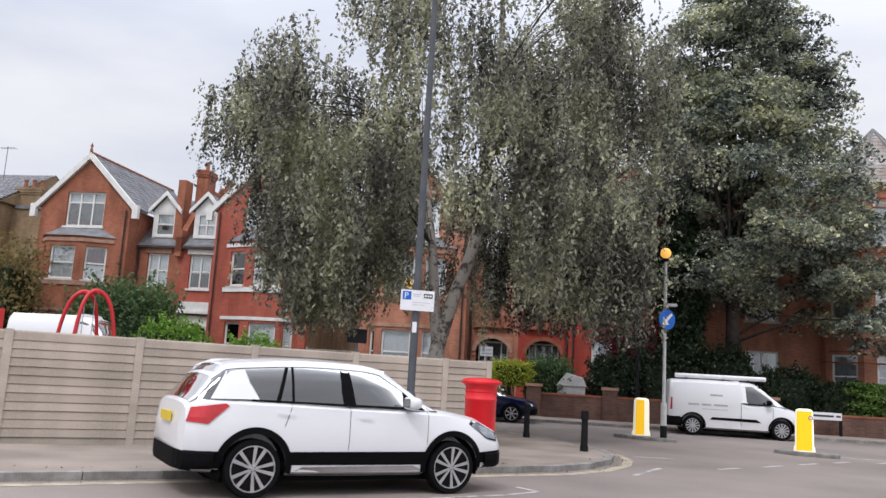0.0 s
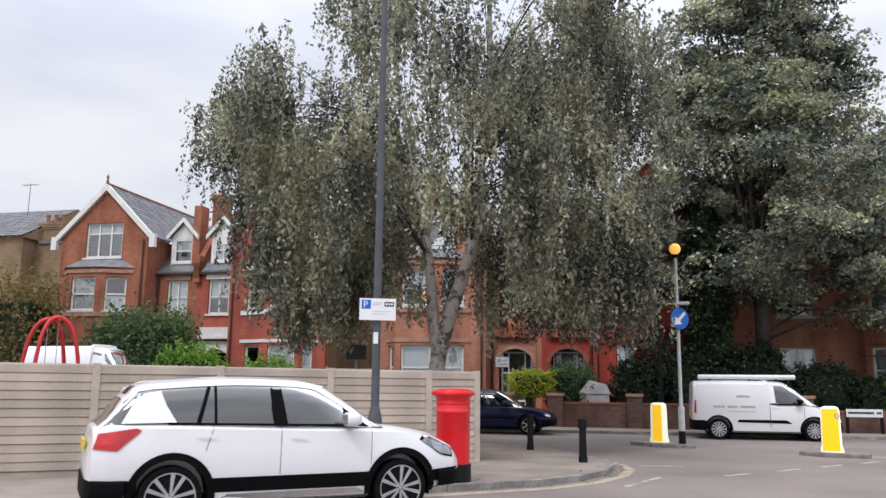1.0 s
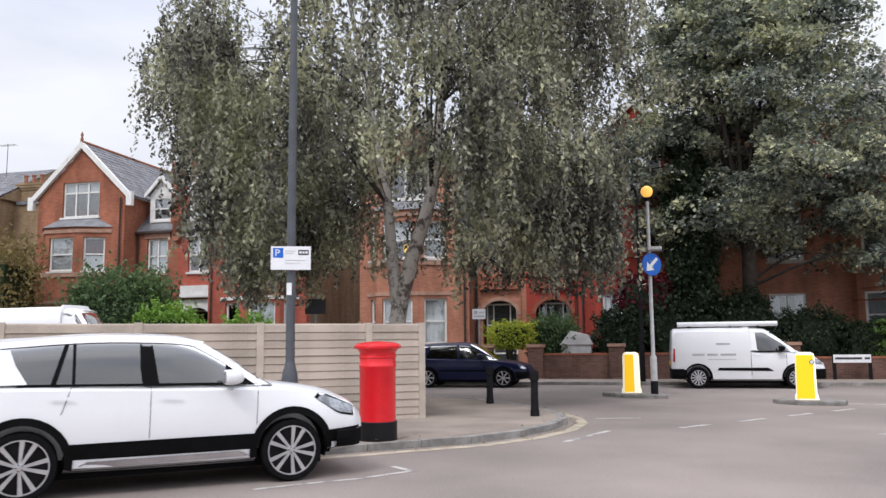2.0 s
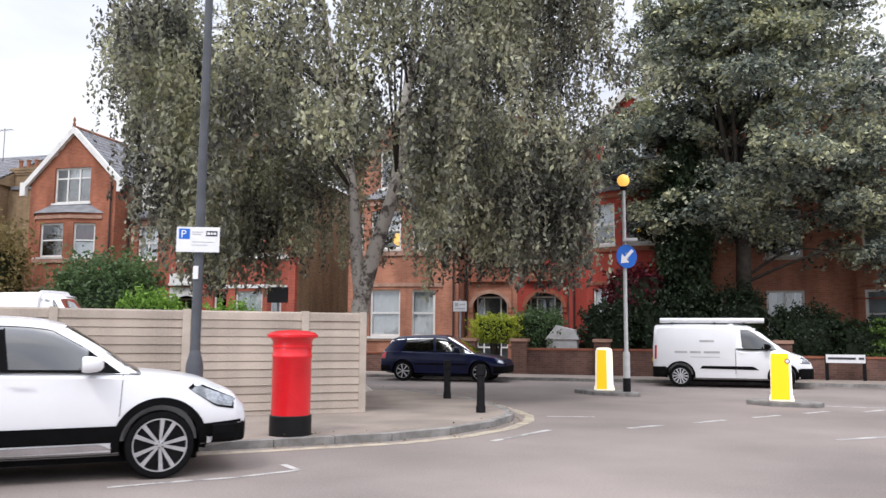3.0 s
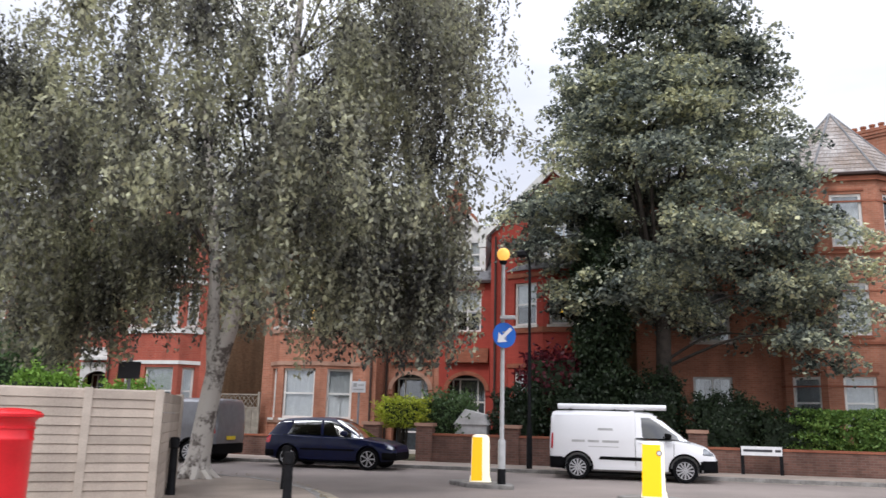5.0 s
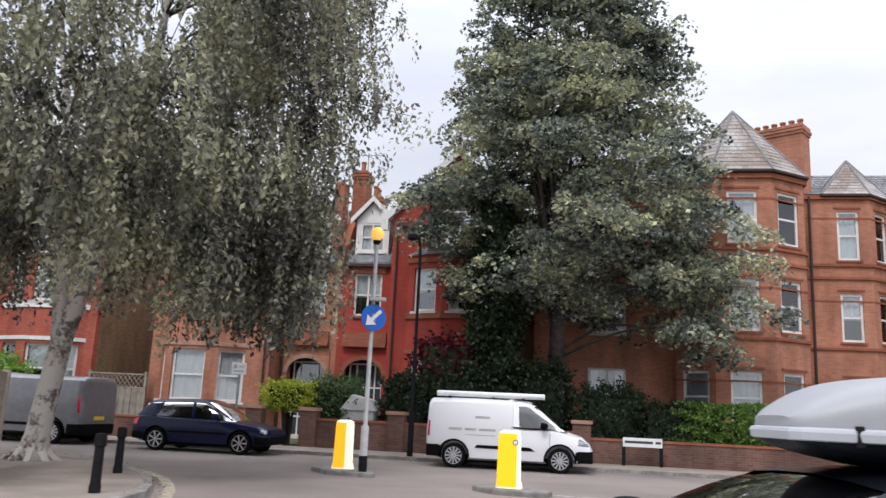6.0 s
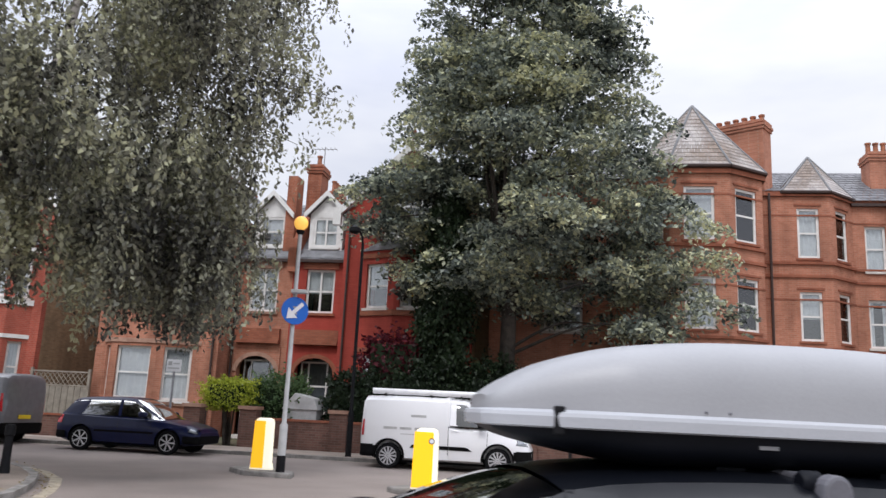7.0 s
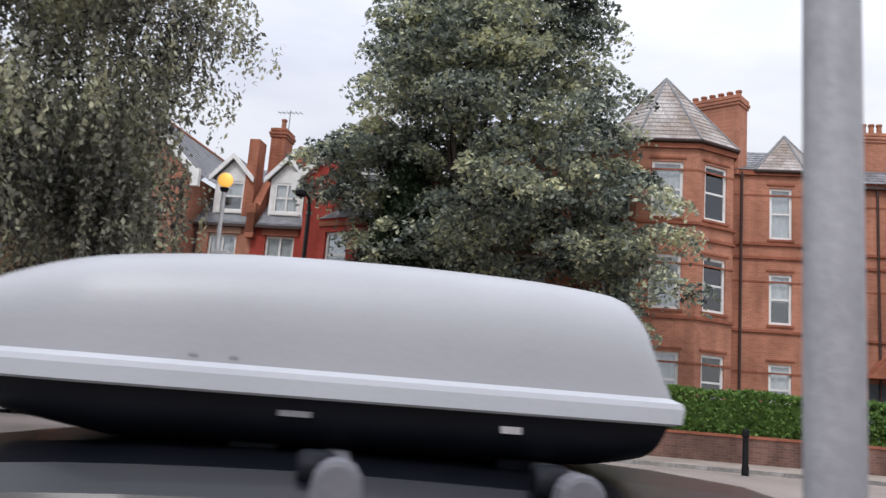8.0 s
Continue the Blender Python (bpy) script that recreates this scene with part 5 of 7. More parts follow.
bollard(2.2, 20.2, 0.82)
bollard(3.18, 17.15, 0.84)
bollard(0.75, 18.35)
bollard(18.4, 26.9, 1.0)
rail = thing("low_barrier", pose(0.55, 18.6, 0.09, 0, 0, 112), "low weathered timber barrier by the fence corner", "barrier")
part("rail", Shape().box(0, 1.5, -0.04, 0.04, 0.72, 0.84), WOOD_GREY, rail, bevel=0.01)
part("leg", Shape().box(0.1, 0.18, -0.05, 0.05, 0, 0.72), IRON, rail)
part("leg", Shape().box(1.3, 1.38, -0.05, 0.05, 0, 0.72), IRON, rail)

# pillar box
pb = thing("pillar_box", pose(0.93, 13.5, 0.09, 0, 0, 160) @ Matrix.Diagonal((1.06, 1.06, 0.965, 1)), "red cast-iron pillar post box with a black base", "post box")
part("base", Shape().lathe([(0.265, -0.05), (0.265, 0.27), (0.255, 0.28)], 32), POST_BLACK, pb, smooth=True)
part("body", Shape().lathe([(0.245, 0.28), (0.245, 1.06), (0.252, 1.07), (0.252, 1.1), (0.245, 1.11), (0.245, 1.2), (0.256, 1.206), (0.256, 1.226), (0.247, 1.232), (0.247, 1.29), (0.262, 1.31), (0.28, 1.335)], 40), POST_RED, pb, smooth=True)
part("cap", Shape().lathe([(0.285, 1.335), (0.316, 1.342), (0.32, 1.35), (0.32, 1.383), (0.312, 1.39), (0.296, 1.392), (0.29, 1.41), (0.2, 1.436), (0.02, 1.45)], 40), POST_RED, pb, smooth=True)
mouth = Shape()
for i in range(8):
    a0, a1 = radians(-100 + i * 3), radians(-97 + i * 3)
    mouth.poly([(0.247 * math.cos(a0), 0.247 * math.sin(a0), 1.16), (0.247 * math.cos(a1), 0.247 * math.sin(a1), 1.16), (0.247 * math.cos(a1), 0.247 * math.sin(a1), 1.29), (0.247 * math.cos(a0), 0.247 * math.sin(a0), 1.21)])
part("aperture", mouth, POST_BLACK, pb)
doorp = Shape()
for i in range(14):
    a0, a1 = radians(-112 + i * 4), radians(-108 + i * 4)
    for z0, z1 in ((0.42, 0.43), (1.02, 1.03)):
        doorp.poly([(0.2455 * math.cos(a0), 0.2455 * math.sin(a0), z0), (0.2455 * math.cos(a1), 0.2455 * math.sin(a1), z0), (0.2455 * math.cos(a1), 0.2455 * math.sin(a1), z1), (0.2455 * math.cos(a0), 0.2455 * math.sin(a0), z1)])
part("door_gap", doorp, POST_BLACK, pb)
plate = Shape()
for i in range(6):
    a0, a1 = radians(-98 + i * 4), radians(-94 + i * 4)
    plate.poly([(0.247 * math.cos(a0), 0.247 * math.sin(a0), 0.84), (0.247 * math.cos(a1), 0.247 * math.sin(a1), 0.84), (0.247 * math.cos(a1), 0.247 * math.sin(a1), 1.0), (0.247 * math.cos(a0), 0.247 * math.sin(a0), 1.0)])
part("notice_plate", plate, POST_RED, pb)

# lamp column with the parking sign
lc = thing("lamp_column", pose(-0.2, 12.95, 0.09), "dark grey steel lamp column with a parking sign", "lamp post")
part("base", Shape().lathe([(0.115, -0.1), (0.112, 0.9), (0.105, 0.96), (0.064, 1.12)], 18), LAMP_GREY, lc, smooth=True)
part("column", Shape().lathe([(0.064, 1.12), (0.062, 2.4), (0.054, 5.5), (0.045, 9.0)], 16), LAMP_GREY, lc, smooth=True)
part("arm", Shape().tube(smooth_line([(0, 0, 8.95), (0.05, -0.3, 9.3), (0.1, -1.2, 9.4)]), 0.035, 8), LAMP_GREY, lc, smooth=True)
part("lantern", Shape().box(-0.05, 0.25, -1.9, -1.15, 9.35, 9.47), LAMP_GREY, lc, bevel=0.03)
part("tag", Shape().box(-0.035, 0.035, -0.085, -0.075, 2.05, 2.22), SIGN_WHITE, lc)
ps = part("sign", Shape().box(-0.275, 0.275, -0.105, -0.098, 2.4, 2.73), SIGN_WHITE, lc, "white parking sign", m=pose(0.0, 0, 0, 0, 0, 14))
part("blue_panel", Shape().box(-0.245, -0.105, -0.1085, -0.1055, 2.57, 2.705), SIGN_BLUE, ps)
letter = bpy.data.curves.new("letter", "FONT")
letter.body, letter.size, letter.extrude = "P", 0.14, 0.001
lt = new("letter", letter)
lt.parent, lt.matrix_basis = ps, pose(-0.222, -0.1095, 2.59, 90, 0, 0)
letter.materials.append(SIGN_WHITE)
part("print", Shape().box(0.1, 0.245, -0.1085, -0.1055, 2.61, 2.68), SIGN_DARK, ps)
part("print", Shape().box(0.115, 0.15, -0.1095, -0.1086, 2.63, 2.66).box(0.16, 0.185, -0.1095, -0.1086, 2.63, 2.66).box(0.195, 0.23, -0.1095, -0.1086, 2.63, 2.66), SIGN_WHITE, ps)
part("small_print", Shape().box(-0.08, 0.06, -0.1085, -0.1055, 2.66, 2.668).box(-0.08, 0.04, -0.1085, -0.1055, 2.63, 2.637).box(-0.08, 0.2, -0.1085, -0.1055, 2.53, 2.537).box(-0.08, 0.12, -0.1085, -0.1055, 2.49, 2.497), POLE_PALE, ps)
part("bracket", Shape().box(-0.09, 0.09, -0.098, 0.09, 2.48, 2.52).box(-0.09, 0.09, -0.098, 0.09, 2.62, 2.66), LAMP_GREY, ps)

# refuge islands, lit bollards, keep-left sign with beacon
for pts, lab in (([(5.0, 24.0), (5.5, 23.2), (6.55, 22.9), (6.5, 23.5), (5.8, 24.3), (5.2, 24.4)], "kerbed traffic island under the blue arrow sign"), ([(8.6, 21.3), (9.0, 20.7), (9.9, 20.5), (10.1, 20.9), (9.7, 21.5), (8.9, 21.7)], "kerbed traffic island with a lit bollard")):
    single("traffic_island", Shape().prism(pts, -0.1, 0.1), KERB, pose(0, 0, 0), lab, "traffic island", kind="structure", bevel=0.03)


def lit_bollard(x, y, turn, wide):
    b = thing("lit_bollard", pose(x, y, 0.1, 0, 0, turn), "internally lit yellow and white traffic bollard", "traffic bollard", "refuge bollards")
    sh = Shape()
    prof = [(0.0, 0.25, 0.16), (0.1, 0.235, 0.155), (0.14, 0.215, 0.145), (0.95, 0.205, 0.13), (1.03, 0.185, 0.11), (1.06, 0.12, 0.07)]
    n = 20
    k0 = len(sh.v)
    for z, a, c in prof:
        for i in range(n):
            w = 2 * math.pi * i / n
            cx, sy = math.cos(w), math.sin(w)
            sh.v.append((a * math.copysign(abs(cx) ** 0.45, cx), c * math.copysign(abs(sy) ** 0.45, sy), z))
    for j in range(len(prof) - 1):
        for i in range(n):
            a, c = k0 + j * n + i, k0 + j * n + (i + 1) % n
            sh.f.append((a, c, c + n, a + n))
    sh.f.append(tuple(k0 + (len(prof) - 1) * n + i for i in range(n)))
    shell = part("shell", sh, GLOW_WHITE, b, "glowing white plastic shell", smooth=True)
    part("panel", Shape().slab([(-0.222, 0.03), (wide, 0.03), (wide - 0.005, 1.0), (-0.2, 1.0)], -0.166, -0.13), GLOW_YELLOW, shell, "glowing yellow panel")
    if wide > 0.1:
        part("roundel", Shape().lathe([(0.055, 0), (0.055, 0.012)], 18, pose(0.12, -0.158, 0.84, 90)), SIGN_DARK, shell)
        part("roundel", Shape().lathe([(0.04, 0), (0.04, 0.012)], 18, pose(0.12, -0.163, 0.84, 90)), SIGN_WHITE, shell)
    return b


lit_bollard(5.75, 23.75, 8, 0.03)
lit_bollard(9.3, 21.1, -10, 0.15)
kl = thing("traffic_sign", pose(6.26, 23.22, 0.09), "grey sign pole with a blue arrow disc and amber globe", "traffic sign")
part("pole", Shape().lathe([(0.085, -0.1), (0.085, 0.95), (0.05, 1.0), (0.045, 5.1)], 14), POLE_PALE, kl, smooth=True)
part("base", Shape().lathe([(0.095, 0), (0.095, 0.32), (0.087, 0.34)], 14), IRON, kl, smooth=True)
part("globe", Shape().lathe([(0.02, 5.08)] + [(0.155 * math.sin(math.pi * i / 10), 5.26 - 0.155 * math.cos(math.pi * i / 10)) for i in range(1, 10)] + [(0.005, 5.415)], 18), GLOBE, kl, "glowing amber globe", smooth=True)
part("globe_collar", Shape().lathe([(0.05, 5.0), (0.09, 5.06), (0.09, 5.1)], 12), IRON, kl, smooth=True)
disc = part("disc", Shape().lathe([(0.29, -0.012), (0.295, 0), (0.29, 0.008)], 32, pose(0, -0.09, 3.33, 90, 0, 0)), SIGN_BLUE, kl, m=pose(0, 0, 0, 0, 0, 27))
ar = Shape()
am = pose(0, -0.104, 3.33, 0, 45, 0)
ar.slab([(0.0, -0.25), (0.15, -0.06), (0.04, -0.06), (0.04, 0.23), (-0.04, 0.23), (-0.04, -0.06), (-0.15, -0.06)], -0.006, 0.0, am)
part("arrow", ar, SIGN_WHITE, disc)
part("back_clamp", Shape().box(-0.05, 0.05, -0.1, 0.06, 3.25, 3.29).box(-0.05, 0.05, -0.1, 0.06, 3.38, 3.42), POLE_GREY, disc)
part("lamp_unit", Shape().box(-0.06, 0.3, -0.2, -0.02, 3.7, 3.78), POLE_PALE, kl, bevel=0.015)

# second lamp post on the far pavement, street name plate
fl = thing("street_lamp", at_street(2.75, 30.35, 0.09), "slim dark street lamp with a small lantern", "street lamp")
part("post", Shape().lathe([(0.09, -0.1), (0.085, 1.2), (0.055, 1.3), (0.045, 6.2)], 12), IRON, fl, smooth=True)
part("arm", Shape().tube(smooth_line([(0, 0, 6.15), (-0.02, -0.1, 6.45), (-0.15, -0.25, 6.62)]), 0.035, 8), IRON, fl, smooth=True)
part("lantern", Shape().lathe([(0.03, 0.2), (0.16, 0.12), (0.17, 0.0), (0.08, -0.05)], 14, pose(-0.2, -0.3, 6.5)), IRON, fl, smooth=True)
np_ = thing("street_name_plate", at_street(9.55, 31.9, 0.09), "white street name plate on two short posts", "street sign")
part("board", Shape().box(-0.58, 0.58, -0.02, 0.01, 0.56, 0.83), SIGN_WHITE, np_, bevel=0.006)
part("print", Shape().box(-0.52, 0.3, -0.026, -0.022, 0.67, 0.74).box(0.38, 0.54, -0.026, -0.022, 0.67, 0.74), SIGN_DARK, np_)
part("leg", Shape().box(-0.6, -0.5, 0.012, 0.09, -0.1, 0.8), IRON, np_)
part("leg", Shape().box(0.5, 0.6, 0.012, 0.09, -0.1, 0.8), IRON, np_)

# small plate on a kerbside post beyond the hatchback
kp = thing("parking_plate_post", at_street(-2.82, 30.4, 0.09), "small white parking plate on a slim grey post", "street sign")
part("post", Shape().lathe([(0.035, -0.1), (0.035, 2.6), (0.01, 2.62)], 12), POLE_GREY, kp, smooth=True)
part("plate", Shape().box(-0.24, 0.24, -0.055, -0.04, 2.18, 2.54), SIGN_WHITE, kp, "white plate", bevel=0.006)
part("print", Shape().box(-0.18, -0.06, -0.059, -0.056, 2.36, 2.48).box(-0.02, 0.18, -0.059, -0.056, 2.4, 2.44).box(-0.18, 0.18, -0.059, -0.056, 2.26, 2.3), POLE_PALE, kp)
part("clip", Shape().box(-0.06, 0.06, -0.04, 0.04, 2.28, 2.31).box(-0.06, 0.06, -0.04, 0.04, 2.42, 2.45), POLE_GREY, kp)

# dark back of a sign on the side street's kerb, seen over the fence
ds = thing("sign_post", pose(-2.5, 22.75, 0.09), "dark back of a small traffic sign on a slim post", "street sign")
part("post", Shape().lathe([(0.035, -0.1), (0.035, 2.62), (0.01, 2.64)], 12), POLE_GREY, ds, smooth=True)
part("plate", Shape().box(-0.28, 0.28, -0.06, -0.042, 2.15, 2.55), SIGN_DARK, ds, "dark plate back", bevel=0.01)
part("clip", Shape().box(-0.07, 0.07, -0.042, 0.04, 2.25, 2.29).box(-0.07, 0.07, -0.042, 0.04, 2.42, 2.46), POLE_GREY, ds)

# near sign pole with the back of a sign box above
PLATE_Z = 2.12
sp = thing("sign_pole", pose(11.505, 8.28, 0.09), "grey steel sign pole at the kerb", "sign pole")
part("pole", Shape().lathe([(0.038, -0.1), (0.038, 3.6)], 20), POLE_GREY, sp, smooth=True)
sg = part("plate", Shape().box(-0.13, 0.13, -0.1, -0.045, PLATE_Z, PLATE_Z + 0.42), SIGN_BACK, sp, "grey back of a sign box", m=pose(0, 0, 0, 0, 0, -22), bevel=0.02)
part("clip", Shape().box(-0.05, 0.05, -0.06, 0.05, PLATE_Z + 0.1, PLATE_Z + 0.13).box(-0.05, 0.05, -0.06, 0.05, PLATE_Z + 0.3, PLATE_Z + 0.33), POLE_GREY, sp)

# trellis beside the orange house
tl = thing("trellis_fence", at_street(-11.1, 37.2), "weathered timber fence with a lattice top between the houses", "fence")
for i in range(9):
    part("board", Shape().box(-1.15 + i * 0.27, -0.9 + i * 0.27, 0, 0.03, 0.1, 1.75), WOOD_GREY, tl)
lat = Shape()
for i in range(12):
    for sgn in (-1, 1):
        xm = -1.1 + i * 0.2
        lat.box(-0.012, 0.012, 0.0 if sgn > 0 else 0.014, 0.012 if sgn > 0 else 0.026, -0.36, 0.36, pose(xm, 0, 2.05, 0, 40 * sgn, 0))
part("lattice", lat, WOOD_GREY, tl)
part("rail", Shape().box(-1.2, 1.3, -0.01, 0.04, 1.76, 1.82).box(-1.2, 1.3, -0.01, 0.04, 2.3, 2.36), WOOD_GREY, tl)
for x in (-1.2, 1.3):
    part("post", Shape().box(x - 0.05, x + 0.05, -0.03, 0.07, 0, 2.45), WOOD_GREY, tl)

# red play frame behind the fence
sw = thing("swing_frame", pose(-6.3, 14.46, 0.06, 0, 0, 48) @ Matrix.Diagonal((0.76, 0.76, 1, 1)), "red tubular steel swing frame in the yard", "swing")
for y in (-0.42, 0.42):
    ln = smooth_line([(-0.7, y * 1.4, 0), (-0.48, y * 1.2, 1.7), (-0.3, y, 2.38), (0, y * 0.8, 2.58), (0.3, y, 2.38), (0.48, y * 1.2, 1.7), (0.7, y * 1.4, 0)], 5)
    part("arch", Shape().tube(ln, 0.045, 10), SWING_RED, sw, smooth=True)
part("crossbar", Shape().tube([(0, -0.45, 2.56), (0, 0.45, 2.56)], 0.04, 8), SWING_RED, sw, smooth=True)
for x in (-0.12, 0.12):
    part("chain", Shape().tube([(x, 0, 2.5), (x, 0, 0.6)], 0.01, 5), POLE_GREY, sw)
part("seat", Shape().box(-0.22, 0.22, -0.12, 0.12, 0.55, 0.6), IRON, sw)
rp = thing("play_panel", pose(-7.9, 13.7, 0.06, 0, 0, 24), "red and white railed play panel behind the fence", "play equipment")
part("post", Shape().box(0.28, 0.42, -0.05, 0.05, 0, 2.15), SWING_RED, rp)
for i in range(5):
    part("bar", Shape().box(-1.3 + i * 0.32, -1.25 + i * 0.32, -0.03, 0.03, 0, 2.05), DARK_PAINT, rp)
part("panel", Shape().box(-1.6, 0.25, 0.04, 0.07, 0.3, 2.1), WHITE, rp)


# ---- vehicles ----
def between(table, x, col):
    return float(np.interp(x, [r[0] for r in table], [r[col] for r in table]))


def soft_table(table, k=4):
    rows = []
    for i in range(len(table) - 1):
        a, b, c, d = (np.array(table[min(max(j, 0), len(table) - 1)], float) for j in (i - 1, i, i + 1, i + 2))
        for j in range(k):
            t = j / k
            r = 0.5 * ((2 * b) + (c - a) * t + (2 * a - 5 * b + 4 * c - d) * t * t + (3 * b - a - 3 * c + d) * t ** 3)
            r[0] = b[0] + (c[0] - b[0]) * t
            rows.append(tuple(r))
    return rows + [tuple(float(q) for q in table[-1])]


def loft(rows, ring):
    """A skin over cross-sections: ring(row) gives the half outline (y, z) from the bottom middle to the top middle."""
    s = Shape()
    n = 0
    for r in rows:
        half = ring(r)
        full = half + [(-y, z) for y, z in reversed(half[1:-1])]
        n = len(full)
        s.v += [(r[0], y, z) for y, z in full]
    for j in range(len(rows) - 1):
        for i in range(n):
            a, b = j * n + i, j * n + (i + 1) % n
            s.f.append((a, a + n, b + n, b))
    s.f += [tuple(range(n)), tuple(reversed(range((len(rows) - 1) * n, len(rows) * n)))]
    return s


def wheel(parent, x, y, r, width, spokes, rim=ALLOY, share=0.69):
    """Tyre, spoked rim and dark dish; share is the rim's part of the radius. Ten spokes stand in five wide pairs."""
    sgn = -1 if y < 0 else 1
    m = pose(x, y, r, -90 * sgn, 0, 0)
    w, k = width / 2, share
    tyre = part("wheel", Shape().lathe([(r * (k - 0.07), -w), (r * 0.9, -w), (r * 0.985, -w * 0.75), (r, -w * 0.4), (r, w * 0.4), (r * 0.985, w * 0.75), (r * 0.95, w * 0.96), (r * (k + 0.06), w), (r * (k + 0.01), w * 0.96), (r * k, w * 0.8)], 40), RUBBER, parent, "black tyre", smooth=True, m=m)
    s = Shape().lathe([(r * k, w * 0.2), (r * (k + 0.01), w * 0.92), (r * (k - 0.03), w * 0.92), (r * (k - 0.05), w * 0.35)], 40)
    s.lathe([(r * 0.15, w * 0.2), (r * 0.14, w * 0.82), (r * 0.05, w * 0.86)], 16)
    for i in range(spokes):
        paired = spokes == 10
        sm = pose(0, 0, 0, 0, 0, 72 * (i // 2) + (14 if i % 2 else -14) if paired else 360 * i / spokes)
        half = 0.05 if paired else 0.055
        q = [(0.1, -half * 0.75), (k - 0.03, -half * 1.35), (k - 0.03, half * 1.35), (0.1, half * 0.75)]
        s.prism([(r * a, r * b) for a, b in q], w * 0.5, w * 0.82, sm)
    part("rim", s, rim, tyre, "silver spoked rim")
    part("dish", Shape().lathe([(r * (k - 0.06), w * 0.1), (r * (k - 0.06), w * 0.2)], 32), CLADDING, tyre)
    for i in range(5):
        a = radians(72 * i + 36)
        part("bolt", Shape().lathe([(r * 0.025, w * 0.8), (r * 0.022, w * 0.9)], 6, pose(r * 0.09 * math.cos(a), r * 0.09 * math.sin(a), 0)), CLADDING, tyre)
    return tyre


def make_car(name, m, label, category, paint, body, glass, hubs, r, spec, group=""):
    """A vehicle: body and glasshouse lofted from tables, then panes' surrounds, lamps, doors and wheels laid on the skin.
    body rows: x, sill z, top z, width at sill, widest, width at top (halves). glass rows: x, belt z, roof z, belt width, roof width (halves)."""
    car = thing(name, m, label, category, group)
    B, G = soft_table(body), soft_table(glass)

    def ring_b(q):
        x, zb, zt, wl, wm, wt = q
        h = zt - zb
        return [(0, zb), (wl * 0.8, zb), (wl, zb + 0.06), (wm * 0.985, zb + h * 0.3), (wm, zb + h * 0.52), (wm * 0.985, zb + h * 0.74), (wt + (wm - wt) * 0.55, zb + h * 0.93), (wt * 0.9, zt), (wt * 0.45, zt + 0.012), (0, zt + 0.016)]

    def ring_g(q):
        x, zb, zt, wb, wt = q
        h = zt - zb
        return [(0, zb), (wb, zb), (wb + (wt - wb) * 0.45, zb + h * 0.5), (wt + (wb - wt) * 0.1, zb + h * 0.86), (wt * 0.9, zb + h * 0.97), (wt * 0.5, zt + 0.01), (0, zt + 0.02)]

    def side_b(x, z):
        q = [x] + [between(B, x, k) for k in range(1, 6)]
        o = ring_b(q)[1:8]
        return float(np.interp(z, [p[1] for p in o], [p[0] for p in o]))

    def side_g(x, z):
        q = [x] + [between(G, x, k) for k in range(1, 5)]
        o = ring_g(q)[1:5]
        return float(np.interp(z, [p[1] for p in o], [p[0] for p in o]))

    def patch(pts, fn, lift, sides=(1, -1), dense=5):
        """A polygon in x, z laid on both flanks, in strips so that it follows the curve."""
        s = Shape()
        pts = list(pts)
        lo, hi = min(p[0] for p in pts), max(p[0] for p in pts)
        zl, zh = min(p[1] for p in pts), max(p[1] for p in pts)
        for sg in sides:
            nx = max(10, int((hi - lo) / 0.06))
            cols = []
            for i in range(nx + 1):
                x = lo + (hi - lo) * i / nx
                x = min(max(x, lo + 1e-4), hi - 1e-4)
                zs = []
                for (ax, az), (bx, bz) in zip(pts, pts[1:] + pts[:1]):
                    if (ax - x) * (bx - x) <= 0 and ax != bx:
                        zs.append(az + (bz - az) * (x - ax) / (bx - ax))
                cols.append((x, min(zs), max(zs)) if zs else (x, zl, zl))
            for (x0, a0, b0), (x1, a1, b1) in zip(cols, cols[1:]):
                for j in range(dense):
                    f0, f1 = j / dense, (j + 1) / dense
                    q = [(x0, a0 + (b0 - a0) * f0), (x1, a1 + (b1 - a1) * f0), (x1, a1 + (b1 - a1) * f1), (x0, a0 + (b0 - a0) * f1)]
                    w = [(x, sg * (fn(x, z) + lift), z) for x, z in q]
                    s.poly(w if sg < 0 else w[::-1])
        return s

    # body with real wheel arches
    raw = loft(B, ring_b)
    bo = part("body", raw, paint, car)
    cut = Shape()
    for hx in hubs:
        for sg in (1, -1):
            cut.lathe([(r + 0.055, 0), (r + 0.055, 0.7)], 36, pose(hx, sg * spec["well"], r + 0.01, -90 * sg, 0, 0))
    cutter = part("cutter", cut, CLADDING, None)
    cutter.matrix_basis = m
    bm_ = bo.modifiers.new("arch", "BOOLEAN")
    bm_.object, bm_.solver = cutter, "EXACT"
    bpy.context.view_layer.update()
    dg = bpy.context.evaluated_depsgraph_get()
    me = bpy.data.meshes.new_from_object(bo.evaluated_get(dg))
    bo.modifiers.clear()
    bo.data = me
    if not me.materials:
        me.materials.append(paint)
    while len(me.materials) > 1:
        me.materials.pop()
    me.polygons.foreach_set("use_smooth", [True] * len(me.polygons))
    bo.modifiers.new("soft", "EDGE_SPLIT").split_angle = radians(38)
    bpy.data.objects.remove(cutter)
    gh = part("glasshouse", loft(G, ring_g), CAR_GLASS, car, "tinted car windows", smooth=True)
    gh.visible_shadow = False
